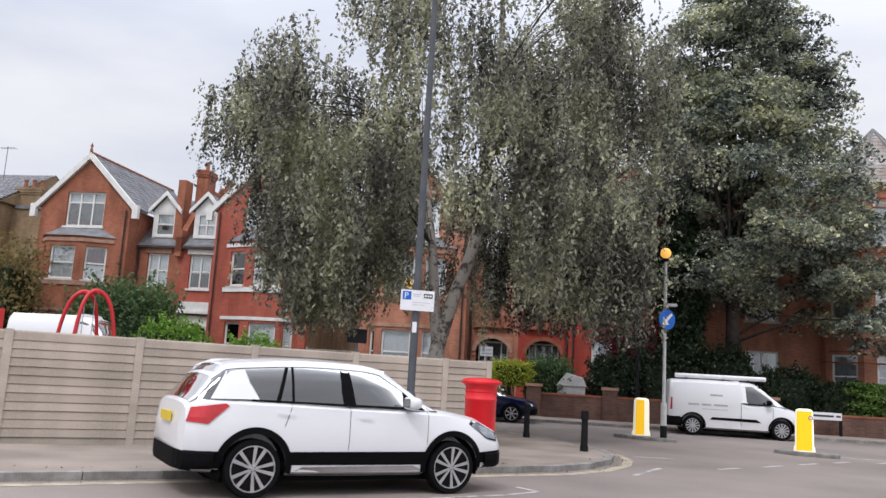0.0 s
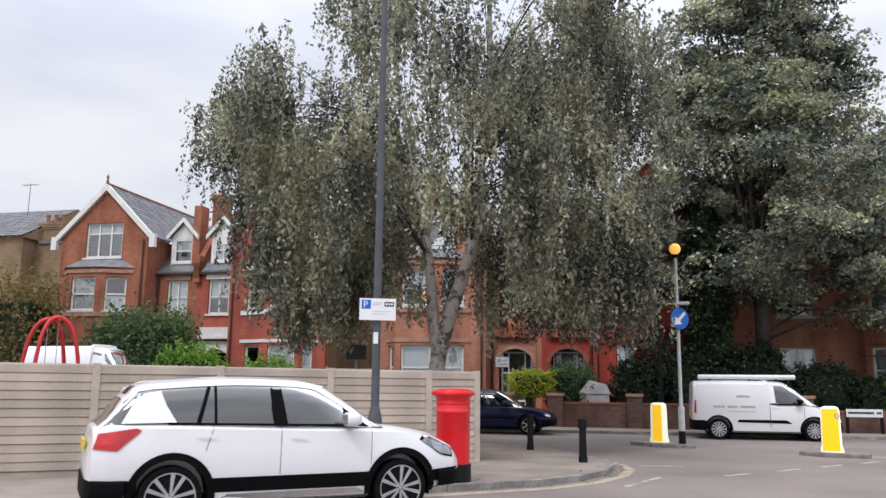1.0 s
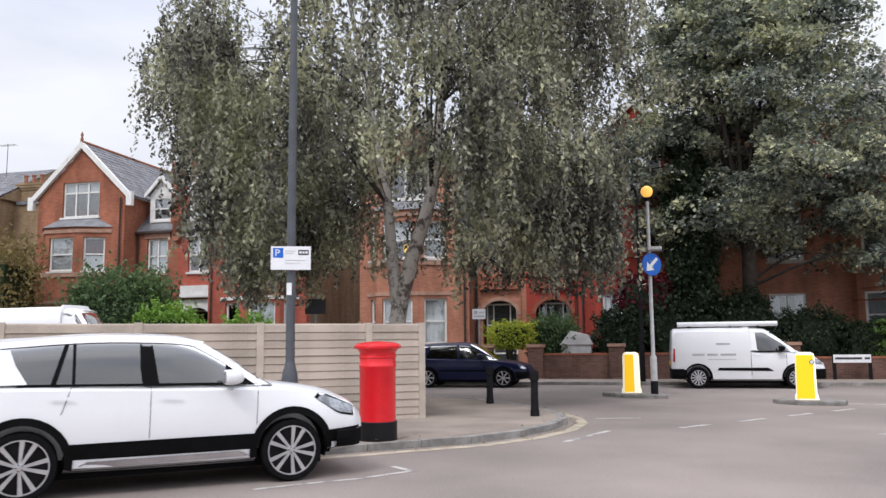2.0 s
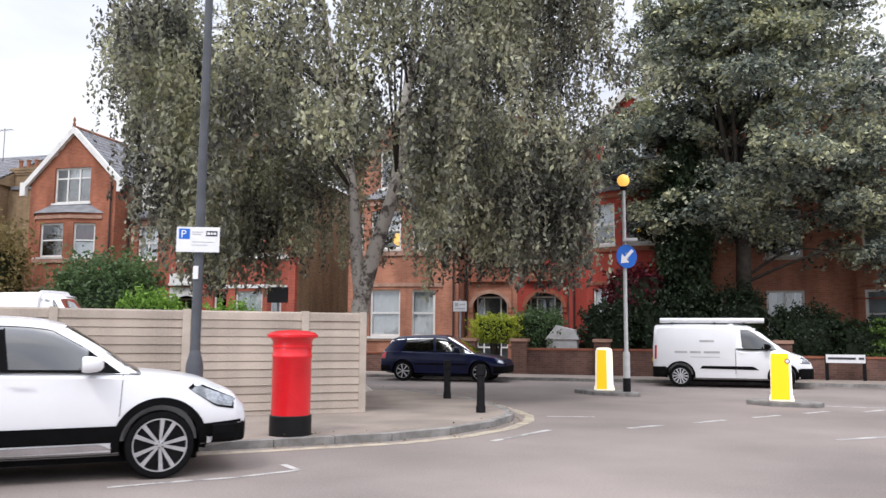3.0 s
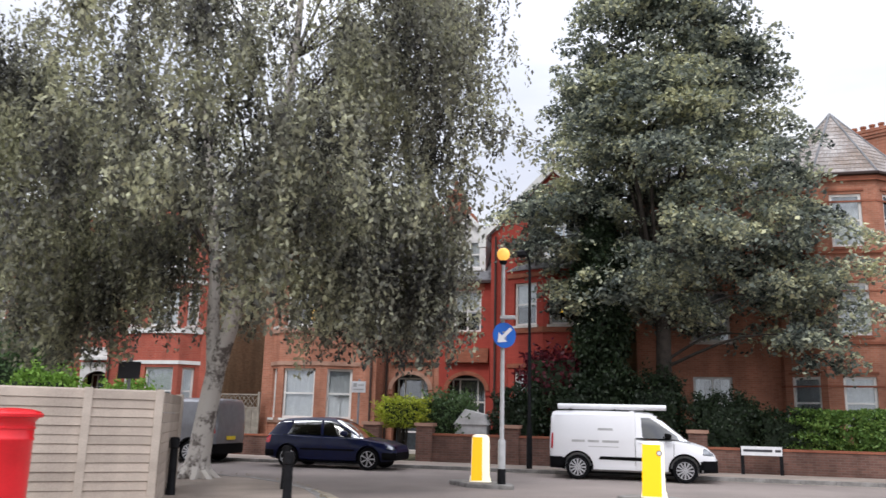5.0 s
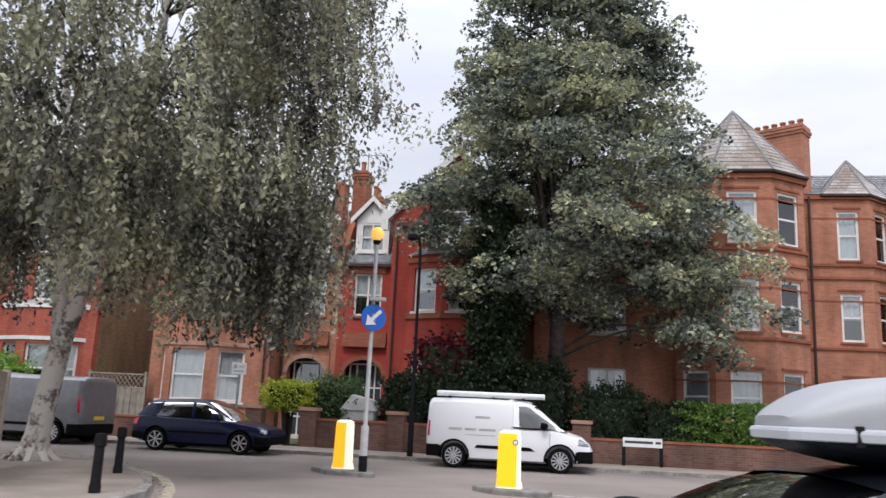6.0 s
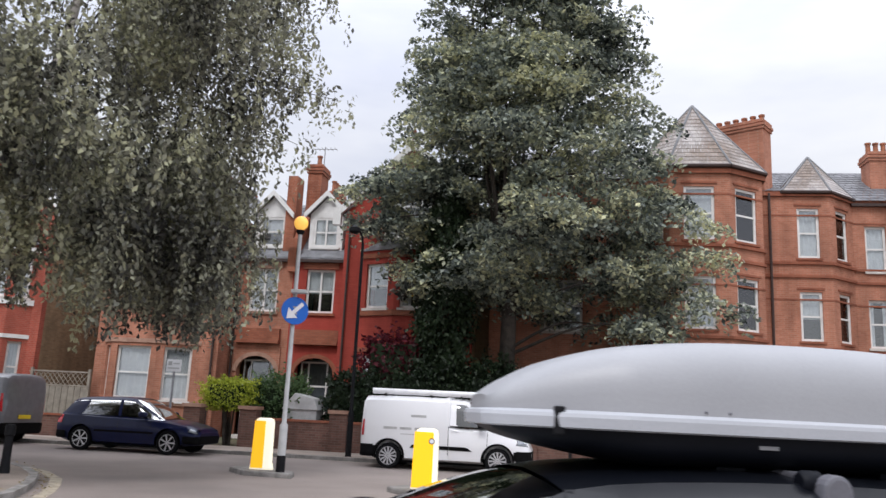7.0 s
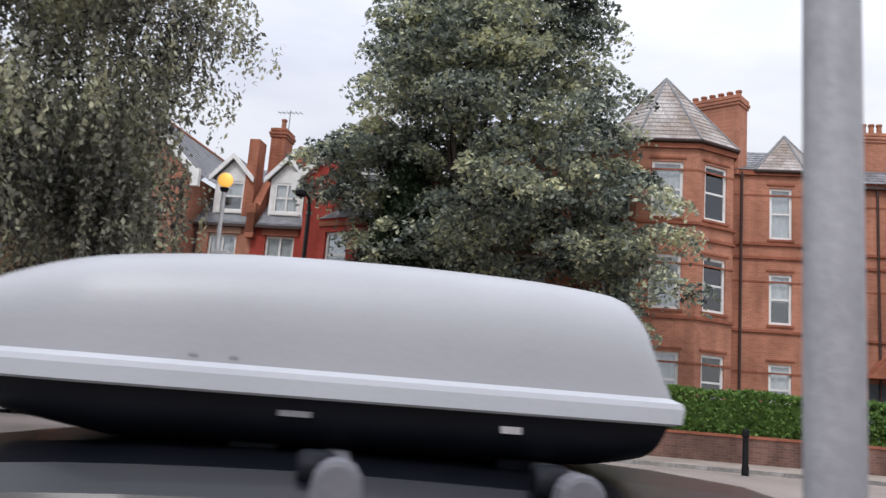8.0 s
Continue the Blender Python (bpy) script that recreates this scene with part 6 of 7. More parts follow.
    part("cabin", Shape().poly([(x, sg * between(G, x, 3) * 0.97, between(G, x, 1) + 0.002) for x, sg in [(q[0], 1) for q in G] + [(q[0], -1) for q in reversed(G)]]), CLADDING, car)
    for sx in spec.get("seats", ()):
        for sy in (-0.36, 0.36):
            part("seat", Shape().box(sx, sx + 0.12, sy - 0.22, sy + 0.22, 0.8, spec["seat_z"]).box(sx + 0.0, sx + 0.1, sy - 0.12, sy + 0.12, spec["seat_z"] + 0.03, spec["seat_z"] + 0.2), CLADDING, car, bevel=0.04)
    # roof panel
    x0, x1 = spec["roof"]
    rf, n = Shape(), 14
    for i in range(n):
        xa, xb = x0 + (x1 - x0) * i / n, x0 + (x1 - x0) * (i + 1) / n
        rows = []
        for x in (xa, xb):
            zt, wt, zb, wb = between(G, x, 2), between(G, x, 4), between(G, x, 1), between(G, x, 3)
            h = zt - zb
            prof = [(wt + (wb - wt) * 0.13, zb + h * 0.83), (wt + (wb - wt) * 0.1, zb + h * 0.86), (wt * 0.9, zb + h * 0.97), (wt * 0.5, zt + 0.01), (0, zt + 0.02)]
            full = prof + [(-y, z) for y, z in reversed(prof[:-1])]
            rows.append([(x, y * 1.008, z + 0.008) for y, z in full])
        for j in range(len(rows[0]) - 1):
            rf.poly([rows[0][j], rows[0][j + 1], rows[1][j + 1], rows[1][j]][::-1])
    part("roof", rf, spec.get("roof_paint", paint), car, smooth=True)
    for pts in spec["pillars"]:
        for sg in (1, -1):
            part("pillar", patch(pts, side_g, 0.007, (sg,)), paint, car, smooth=True)
    for pts in spec.get("black_pillars", ()):
        for sg in (1, -1):
            part("pillar", patch(pts, side_g, 0.006, (sg,)), CLADDING, car, smooth=True)
    for pts in spec.get("cladding", ()):
        for sg in (1, -1):
            part("cladding", patch(pts, side_b, 0.012, (sg,), 2), CLADDING, car, "black plastic cladding", smooth=True)
    for pts in spec.get("seams", ()):
        for sg in (1, -1):
            part("door_gap", patch(pts, side_b, 0.003, (sg,)), SEAM, car)
    for pts in spec.get("handles", ()):
        for sg in (1, -1):
            part("door_handle", patch(pts, side_b, 0.03, (sg,), 1), paint, car, bevel=0.006)
    for pts in spec.get("tail", ()):
        for sg in (1, -1):
            part("tail_lamp", patch(pts, side_b if spec.get("tail_low", True) else side_g, 0.014, (sg,), 3), TAIL_RED, car, "red tail lamp", smooth=True)
    for pts in spec.get("head", ()):
        for sg in (1, -1):
            mid = [sum(p[k] for p in pts) / len(pts) for k in (0, 1)]
            part("headlamp_surround", patch([(mid[0] + 1.12 * (x - mid[0]), mid[1] + 1.25 * (z - mid[1])) for x, z in pts], side_b, 0.006, (sg,), 3), CLADDING, car, "black headlamp surround", smooth=True)
            part("headlamp", patch(pts, side_b, 0.012, (sg,), 3), HEAD_LENS, car, "clear headlamp", smooth=True)
    for pts in spec.get("chrome", ()):
        for sg in (1, -1):
            part("trim", patch(pts, side_b, 0.016, (sg,), 1), CHROME, car, "silver trim strip")
    for pts in spec.get("print", ()):
        part("lettering", patch(pts, side_b, 0.004, (-1,), 1), spec["print_mat"], car)
    # arch lips
    for hx in hubs:
        for sg in (1, -1):
            lip, k = Shape(), 20
            for i in range(k):
                q = []
                for a, rr in ((i, r + 0.05), (i + 1, r + 0.05), (i + 1, r + 0.05 + spec["lip"]), (i, r + 0.05 + spec["lip"])):
                    w = math.pi * (a / k * 1.1 - 0.05)
                    x, z = hx - rr * math.cos(w), r + 0.01 + rr * math.sin(w)
                    q.append((x, sg * (side_b(x, max(z, 0.3)) + 0.014), z))
                lip.poly(q if sg > 0 else q[::-1])
            part("arch_lip", lip, spec["lip_mat"], car, smooth=True)
            liner, k = Shape(), 24
            y0, y1, rr = sg * spec["well"], sg * (between(B, hx, 4) - 0.02), r + 0.05
            ends = [(hx + rr * math.cos(2 * math.pi * i / k), r + 0.01 + rr * math.sin(2 * math.pi * i / k)) for i in range(k)]
            for (xa, za), (xb, zb) in zip(ends, ends[1:] + ends[:1]):
                if min(za, zb) > 0.2:
                    liner.poly([(xa, y0, za), (xb, y0, zb), (xb, y1, zb), (xa, y1, za)])
            part("wheel_arch_liner", liner, CLADDING, car, smooth=True)
            wheel(car, hx, sg * (between(B, hx, 4) - 0.105), r, 0.2, spec["spokes"], share=spec.get("rim", 0.69))
    # bumpers, mirrors, plates
    fx_, rx_ = B[-1][0], B[0][0]
    for xa, xb in ((rx_ + 0.36, rx_), (fx_ - 0.38, fx_)):
        xs = [xa + (xb - xa) * (1 - (1 - i / 10) ** 1.8) for i in range(11)]
        out = math.copysign(0.018, xb - xa)
        line = [(x, between(B, x, 4) + 0.016) for x in xs[:-1]]
        ew = between(B, xb, 4)
        line += [(xb + out * 0.1, ew * 0.96), (xb + out * 0.8, ew * 0.84), (xb + out, ew * 0.5)]
        line = line + [(x, -y) for x, y in reversed(line)]
        z0, z1 = spec["bump"]
        bumper = Shape()
        for (ax, ay), (bx, by) in zip(line, line[1:]):
            rows = [(0.9, z0 - 0.04), (0.985, z0), (1.0, z0 + 0.06), (1.0, z1 - 0.02), (0.985, z1), (0.93, z1 + 0.012)]
            for (k0, za), (k1, zb) in zip(rows, rows[1:]):
                bumper.poly([(ax, ay * k0, za), (bx, by * k0, za), (bx, by * k1, zb), (ax, ay * k1, zb)])
        part("bumper", bumper, CLADDING, car, "black plastic bumper", smooth=True)
    part("number_plate", Shape().box(rx_ - 0.03, rx_ - 0.01, -0.26, 0.26, spec["plate"], spec["plate"] + 0.11), PLATE_YELLOW, car, "yellow number plate")
    mx, mz = spec["mirror"]
    for sg in (1, -1):
        y = side_g(mx, mz + 0.02) + 0.01
        s = Shape()
        rings = [(-0.1, 0.86), (-0.085, 0.97), (-0.03, 1.0), (0.03, 0.9), (0.07, 0.68), (0.09, 0.35)]
        n = 16
        for dx, k in rings:
            for i in range(n):
                w = 2 * math.pi * i / n
                c, q = math.cos(w), math.sin(w)
                s.v.append((mx + dx, sg * (y + 0.15) + 0.115 * k * math.copysign(abs(c) ** 0.6, c), mz + 0.085 + 0.08 * k * math.copysign(abs(q) ** 0.6, q)))
        for a in range(len(rings) - 1):
            for i in range(n):
                s.f.append((a * n + i, a * n + (i + 1) % n, (a + 1) * n + (i + 1) % n, (a + 1) * n + i))
        s.f += [tuple(reversed(range(n))), tuple((len(rings) - 1) * n + i for i in range(n))]
        mi = part("mirror", s, spec.get("mirror_mat", paint), car, smooth=True)
        part("mirror_glass", Shape().box(mx - 0.106, mx - 0.101, sg * (y + 0.06), sg * (y + 0.24), mz + 0.03, mz + 0.14), CHROME, mi)
        part("mirror_stalk", Shape().box(mx - 0.03, mx + 0.03, sg * (y - 0.02), sg * (y + 0.08), mz + 0.0, mz + 0.05), CLADDING, mi)
    part("underbody", Shape().box(rx_ + 0.5, fx_ - 0.5, -0.66, 0.66, 0.16, 0.35), CLADDING, car)
    return car


# white crossover at the near kerb of the corner
SUV_B = [(-2.1, 0.45, 0.78, 0.6, 0.68, 0.62), (-2.06, 0.34, 1.02, 0.74, 0.8, 0.66), (-1.9, 0.28, 1.1, 0.8, 0.87, 0.74), (-1.3, 0.24, 1.1, 0.84, 0.89, 0.82), (-0.2, 0.22, 1.07, 0.84, 0.89, 0.83), (0.9, 0.22, 1.04, 0.84, 0.89, 0.82), (1.3, 0.23, 1.02, 0.84, 0.89, 0.77), (1.75, 0.26, 0.95, 0.81, 0.87, 0.69), (2.05, 0.3, 0.82, 0.74, 0.8, 0.6), (2.17, 0.36, 0.7, 0.62, 0.68, 0.52), (2.2, 0.42, 0.6, 0.5, 0.56, 0.46)]
SUV_G = [(-2.02, 1.04, 1.06, 0.7, 0.66), (-1.72, 1.09, 1.42, 0.77, 0.63), (-1.55, 1.1, 1.5, 0.79, 0.63), (-0.7, 1.08, 1.57, 0.82, 0.64), (0.05, 1.06, 1.56, 0.83, 0.64), (0.38, 1.045, 1.5, 0.82, 0.62), (0.72, 1.035, 1.31, 0.81, 0.62), (1.12, 1.02, 1.04, 0.78, 0.66)]
SUV = dict(well=0.62, roof=(-1.8, 0.4), lip=0.075, rim=0.78,  lip_mat=CLADDING, spokes=10, bump=(0.36, 0.52), plate=0.8, mirror=(0.68, 1.04), seats=(-0.1, -1.0), seat_z=1.15,
           pillars=[[(-1.8, 1.09), (-1.6, 1.46), (-1.4, 1.5), (-1.45, 1.43), (-1.25, 1.1)], [(-1.76, 1.35), (-1.58, 1.45), (-1.42, 1.45), (-1.3, 1.465), (-0.9, 1.497), (-0.37, 1.517), (0.1, 1.505), (0.3, 1.455), (0.4, 1.4), (0.42, 1.5), (0.1, 1.56), (-0.7, 1.575), (-1.5, 1.54), (-1.74, 1.44)], [(0.3, 1.45), (0.6, 1.28), (0.92, 1.045), (1.1, 1.025), (0.72, 1.3), (0.38, 1.5)]],
           black_pillars=[[(-0.22, 1.075), (-0.25, 1.52), (-0.12, 1.52), (-0.05, 1.07)], [(-1.05, 1.09), (-0.93, 1.5), (-0.89, 1.5), (-1.0, 1.09)], [(-0.86, 1.085), (-0.86, 1.5), (-0.83, 1.5), (-0.83, 1.085)], [(0.6, 1.05), (0.61, 1.26), (0.64, 1.25), (0.93, 1.035)], [(-1.34, 1.075), (-1.34, 1.1), (0.9, 1.062), (0.9, 1.04)]],
           cladding=[[(-2.05, 0.3), (-2.05, 0.53), (-1.62, 0.52), (-1.62, 0.26)], [(-0.95, 0.24), (-0.93, 0.52), (0.95, 0.53), (0.97, 0.24)], [(1.66, 0.27), (1.68, 0.52), (2.12, 0.55), (2.12, 0.4)]],
           chrome=[[(-0.82, 0.27), (-0.72, 0.345), (0.78, 0.36), (0.88, 0.3)], [(2.06, 0.4), (2.08, 0.52), (2.13, 0.52), (2.12, 0.4)]],
           seams=[[(-0.14, 0.54), (-0.13, 1.06), (-0.124, 1.06), (-0.134, 0.54)], [(-0.95, 0.8), (-0.86, 1.08), (-0.854, 1.08), (-0.943, 0.8)], [(0.93, 0.62), (0.95, 1.02), (0.956, 1.02), (0.936, 0.62)]],
           handles=[[(-0.03, 0.925), (-0.03, 0.955), (0.17, 0.945), (0.17, 0.915)], [(-1.05, 0.95), (-1.05, 0.98), (-0.84, 0.97), (-0.84, 0.94)]],
           tail=[[(-2.06, 0.84), (-2.03, 0.99), (-1.62, 1.05), (-1.6, 1.02), (-1.83, 0.82)]], head=[[(1.6, 0.86), (1.66, 0.91), (2.06, 0.76), (2.05, 0.68), (1.85, 0.71)]])
make_car("white_crossover_car", pose(-1.03, 10.65, 0, 0, 0, 31.5), "white crossover car with black sills, parked at the kerb", "car", CAR_WHITE, SUV_B, SUV_G, (-1.28, 1.32), 0.33, SUV)

# dark blue hatchback
GOLF_B = [(-2.05, 0.4, 0.72, 0.6, 0.66, 0.58), (-2.0, 0.3, 0.9, 0.72, 0.78, 0.64), (-1.8, 0.24, 0.97, 0.78, 0.84, 0.74), (-0.8, 0.2, 0.95, 0.8, 0.86, 0.79), (0.6, 0.2, 0.92, 0.8, 0.86, 0.79), (1.1, 0.21, 0.88, 0.8, 0.86, 0.72), (1.7, 0.24, 0.79, 0.77, 0.83, 0.64), (1.98, 0.28, 0.69, 0.7, 0.76, 0.58), (2.06, 0.36, 0.58, 0.58, 0.64, 0.5)]
GOLF_G = [(-1.98, 0.92, 0.94, 0.7, 0.62), (-1.7, 0.95, 1.32, 0.74, 0.57), (-1.4, 0.95, 1.4, 0.76, 0.58), (-0.5, 0.94, 1.44, 0.78, 0.59), (0.1, 0.93, 1.42, 0.78, 0.58), (0.5, 0.92, 1.24, 0.77, 0.58), (1.05, 0.88, 0.9, 0.74, 0.62)]
GOLF = dict(well=0.6, roof=(-1.68, 0.15), lip=0.025, lip_mat=CAR_BLUE, spokes=7, bump=(0.34, 0.5), plate=0.62, mirror=(0.55, 0.93), mirror_mat=CAR_BLUE, seats=(-0.2, -1.0), seat_z=1.0,
            pillars=[[(-1.96, 0.93), (-1.7, 1.3), (-1.4, 1.36), (-1.15, 1.37), (-1.3, 0.95)], [(-1.5, 1.33), (-0.5, 1.38), (0.1, 1.36), (0.15, 1.4), (-0.5, 1.42), (-1.5, 1.37)], [(0.12, 1.4), (1.04, 0.89), (0.94, 0.895), (0.05, 1.36)], [(-0.25, 0.94), (-0.3, 1.38), (-0.22, 1.38), (-0.16, 0.94)]],
            cladding=[[(-0.85, 0.52), (-0.85, 0.57), (0.85, 0.57), (0.85, 0.52)]], seams=[[(-0.2, 0.35), (-0.2, 0.92), (-0.19, 0.92), (-0.19, 0.35)], [(0.72, 0.45), (0.74, 0.9), (0.75, 0.9), (0.73, 0.45)]],
            tail=[[(-2.0, 0.7), (-1.98, 0.9), (-1.82, 0.92), (-1.84, 0.7)]], head=[[(1.8, 0.62), (1.82, 0.72), (2.0, 0.66), (2.02, 0.58)]])
make_car("blue_hatchback_car", at_street(-2.85, 28.85, 0, 0), "dark blue hatchback parked along the far kerb", "car", CAR_BLUE, GOLF_B, GOLF_G, (-1.25, 1.26), 0.315, GOLF)

# white panel van with a roof rack bar
VAN_B = [(-2.16, 0.4, 1.2, 0.72, 0.78, 0.6), (-2.12, 0.3, 1.72, 0.82, 0.86, 0.66), (-2.0, 0.26, 1.8, 0.86, 0.91, 0.7), (-1.0, 0.22, 1.82, 0.87, 0.92, 0.72), (-0.05, 0.22, 1.81, 0.87, 0.92, 0.72), (0.14, 0.22, 1.79, 0.87, 0.92, 0.71), (0.15, 0.22, 1.12, 0.87, 0.92, 0.84), (1.2, 0.22, 1.1, 0.87, 0.92, 0.82), (1.55, 0.23, 1.04, 0.86, 0.91, 0.76), (1.95, 0.26, 0.92, 0.82, 0.88, 0.7), (2.15, 0.32, 0.76, 0.72, 0.78, 0.6), (2.22, 0.4, 0.62, 0.6, 0.66, 0.5)]
VAN_G = [(0.12, 1.12, 1.8, 0.86, 0.7), (0.5, 1.12, 1.78, 0.86, 0.68), (0.75, 1.12, 1.68, 0.86, 0.67), (1.1, 1.11, 1.4, 0.84, 0.68), (1.55, 1.04, 1.06, 0.8, 0.68)]
VAN = dict(well=0.64, roof=(0.1, 0.62), lip=0.05, lip_mat=CLADDING, spokes=12, bump=(0.32, 0.58), plate=0.7, mirror=(0.98, 1.1), mirror_mat=CLADDING, seats=(0.2,), seat_z=1.2,
           pillars=[[(0.12, 1.13), (0.12, 1.72), (0.3, 1.72), (0.22, 1.5), (0.26, 1.2), (0.36, 1.13)], [(0.12, 1.66), (0.5, 1.66), (0.66, 1.6), (0.72, 1.7), (0.12, 1.78)], [(0.62, 1.68), (1.54, 1.05), (1.42, 1.06), (0.56, 1.63)]],
           cladding=[[(-2.12, 0.34), (-2.12, 0.58), (-1.72, 0.56), (-1.72, 0.32)], [(-0.85, 0.54), (-0.8, 0.62), (0.6, 0.62), (0.75, 0.52)], [(1.78, 0.34), (1.78, 0.56), (2.16, 0.58), (2.16, 0.4)]],
           seams=[[(0.12, 0.4), (0.12, 1.12), (0.132, 1.12), (0.132, 0.4)], [(1.1, 0.5), (1.12, 1.08), (1.132, 1.08), (1.112, 0.5)]], handles=[[(0.2, 1.0), (0.2, 1.04), (0.38, 1.04), (0.38, 1.0)]],
           tail=[[(-2.12, 0.8), (-2.1, 1.2), (-2.05, 1.2), (-2.06, 0.8)]], head=[[(1.85, 0.74), (1.88, 0.88), (2.08, 0.8), (2.12, 0.72)]],
           print=[[(-1.55, 0.98), (-1.55, 1.04), (-1.2, 1.04), (-1.2, 0.98)], [(-1.12, 0.98), (-1.12, 1.04), (-0.82, 1.04), (-0.82, 0.98)], [(-0.74, 0.98), (-0.74, 1.04), (-0.3, 1.04), (-0.3, 0.98)], [(-0.85, 1.3), (-0.85, 1.36), (-0.45, 1.36), (-0.45, 1.3)], [(-1.1, 0.86), (-1.1, 0.88), (-0.3, 0.88), (-0.3, 0.86)]], print_mat=POLE_PALE)
vn = make_car("white_panel_van", at_street(5.78, 28.95, 0, 0.4), "small white panel van with a tube carrier on its roof", "van", CAR_WHITE, VAN_B, VAN_G, (-1.4, 1.385), 0.32, VAN)
LOGO_GREEN = shader("green_vinyl_logo", (0.1, 0.42, 0.14), (0.08, 0.36, 0.12), 0.5, bump=0)
part("logo", Shape().box(-0.98, -0.72, -0.872, -0.862, 1.42, 1.5, pose(0, 0, 0)).slab([(-0.95, 1.36), (-0.9, 1.36), (-0.82, 1.46), (-0.86, 1.46)], -0.885, -0.875), LOGO_GREEN, vn, "green vinyl leaf logo")
part("roof_tube", Shape().lathe([(0.065, -1.95), (0.075, -1.94), (0.075, 0.95), (0.065, 0.96)], 14, pose(0, -0.6, 1.93, 0, 90, 0)), SIGN_WHITE, vn, "white plastic pipe carrier", smooth=True)
for x in (-1.6, -0.4, 0.4):
    part("roof_bar", Shape().box(x - 0.02, x + 0.02, -0.68, 0.68, 1.83, 1.87), CLADDING, vn)

# grey van parked behind the hatchback, seen past the birch
GV_B = [(-2.4, 0.45, 1.3, 0.8, 0.86, 0.7), (-2.36, 0.35, 1.88, 0.88, 0.92, 0.74), (-2.2, 0.28, 1.94, 0.92, 0.96, 0.78), (0.5, 0.26, 1.95, 0.92, 0.97, 0.78), (0.7, 0.26, 1.93, 0.92, 0.97, 0.77), (0.71, 0.26, 1.2, 0.92, 0.97, 0.88), (1.6, 0.26, 1.16, 0.92, 0.97, 0.86), (2.1, 0.28, 1.02, 0.88, 0.93, 0.76), (2.45, 0.34, 0.8, 0.78, 0.84, 0.64), (2.52, 0.42, 0.66, 0.66, 0.72, 0.54)]
GV_G = [(0.68, 1.2, 1.92, 0.92, 0.75), (1.0, 1.2, 1.88, 0.92, 0.73), (1.3, 1.19, 1.7, 0.91, 0.73), (2.05, 1.05, 1.07, 0.85, 0.72)]
GV = dict(VAN, mirror=(1.5, 1.2), roof=(0.66, 1.1), seats=(0.75,), seat_z=1.3, lip_mat=CLADDING, pillars=[[(0.68, 1.2), (0.68, 1.84), (0.85, 1.84), (0.85, 1.2)], [(1.0, 1.85), (2.03, 1.07), (1.88, 1.08), (0.95, 1.78)]], cladding=[[(-0.8, 0.5), (-0.8, 0.58), (0.8, 0.58), (0.8, 0.5)]], seams=[], handles=[], tail=[[(-2.37, 0.9), (-2.35, 1.4), (-2.28, 1.4), (-2.3, 0.9)]], head=[], print=[], well=0.68)
make_car("grey_van", at_street(-8.9, 28.95, 0, 180), "dark grey van parked beyond the hatchback", "van", CAR_GREY, GV_B, GV_G, (-1.55, 1.6), 0.33, dict(GV))
# white van in the yard behind the fence
make_car("white_van", at_street(-19.2, 29.2, 0.0, 0), "white van whose roof shows above the fence", "van", CAR_WHITE, [(r_[0], r_[1], r_[2] * 1.52 if r_[2] > 1.5 else r_[2] * 1.4, *r_[3:]) for r_ in GV_B], [(r_[0], r_[1] * 1.4, r_[2] * 1.52 if r_[2] > 1.5 else r_[2] * 1.42, *r_[3:]) for r_ in GV_G], (-1.55, 1.6), 0.33, dict(GV, seats=(), pillars=[[(0.69, 1.7), (0.69, 2.8), (1.0, 2.75), (1.3, 2.5), (2.0, 1.6), (2.0, 1.5)]], cladding=[], tail=[], mirror=(1.5, 1.7)))

# dark estate car at the near kerb with a silver roof box
EST_B = [(-2.3, 0.4, 0.75, 0.6, 0.68, 0.6), (-2.24, 0.3, 0.92, 0.74, 0.8, 0.66), (-2.0, 0.24, 0.98, 0.8, 0.86, 0.76), (-0.8, 0.2, 0.96, 0.82, 0.88, 0.8), (0.6, 0.2, 0.93, 0.82, 0.88, 0.8), (1.15, 0.21, 0.9, 0.82, 0.87, 0.74), (1.8, 0.24, 0.8, 0.78, 0.84, 0.66), (2.1, 0.3, 0.68, 0.68, 0.74, 0.58), (2.18, 0.38, 0.58, 0.56, 0.62, 0.5)]
EST_G = [(-2.2, 0.95, 0.97, 0.72, 0.64), (-1.85, 0.97, 1.24, 0.76, 0.57), (-1.6, 0.97, 1.3, 0.77, 0.57), (-0.7, 0.95, 1.345, 0.79, 0.59), (0.0, 0.94, 1.33, 0.79, 0.58), (0.35, 0.93, 1.26, 0.79, 0.57), (0.75, 0.92, 1.1, 0.78, 0.58), (1.15, 0.9, 0.92, 0.74, 0.62)]
EST = dict(GOLF, roof=(-1.84, 0.2), lip_mat=CAR_DARK, mirror=(0.75, 0.93), mirror_mat=CAR_DARK, pillars=[[(-2.15, 0.97), (-1.85, 1.22), (-1.6, 1.27), (-1.5, 0.98)], [(-1.6, 1.24), (-0.7, 1.28), (0.1, 1.26), (0.2, 1.3), (-0.7, 1.325), (-1.6, 1.28)], [(0.16, 1.31), (1.14, 0.91), (1.02, 0.915), (0.08, 1.26)], [(-0.3, 0.95), (-0.34, 1.28), (-0.26, 1.28), (-0.2, 0.95)]], tail=[], head=[[(1.85, 0.62), (1.87, 0.74), (2.08, 0.66), (2.1, 0.58)]])
CAR_TURN = 188.0
EST_B = [(r_[0], r_[1], r_[2] * 0.965, *r_[3:]) for r_ in EST_B]
EST_G = [(r_[0], r_[1] * 0.965, r_[2] * 0.965, *r_[3:]) for r_ in EST_G]
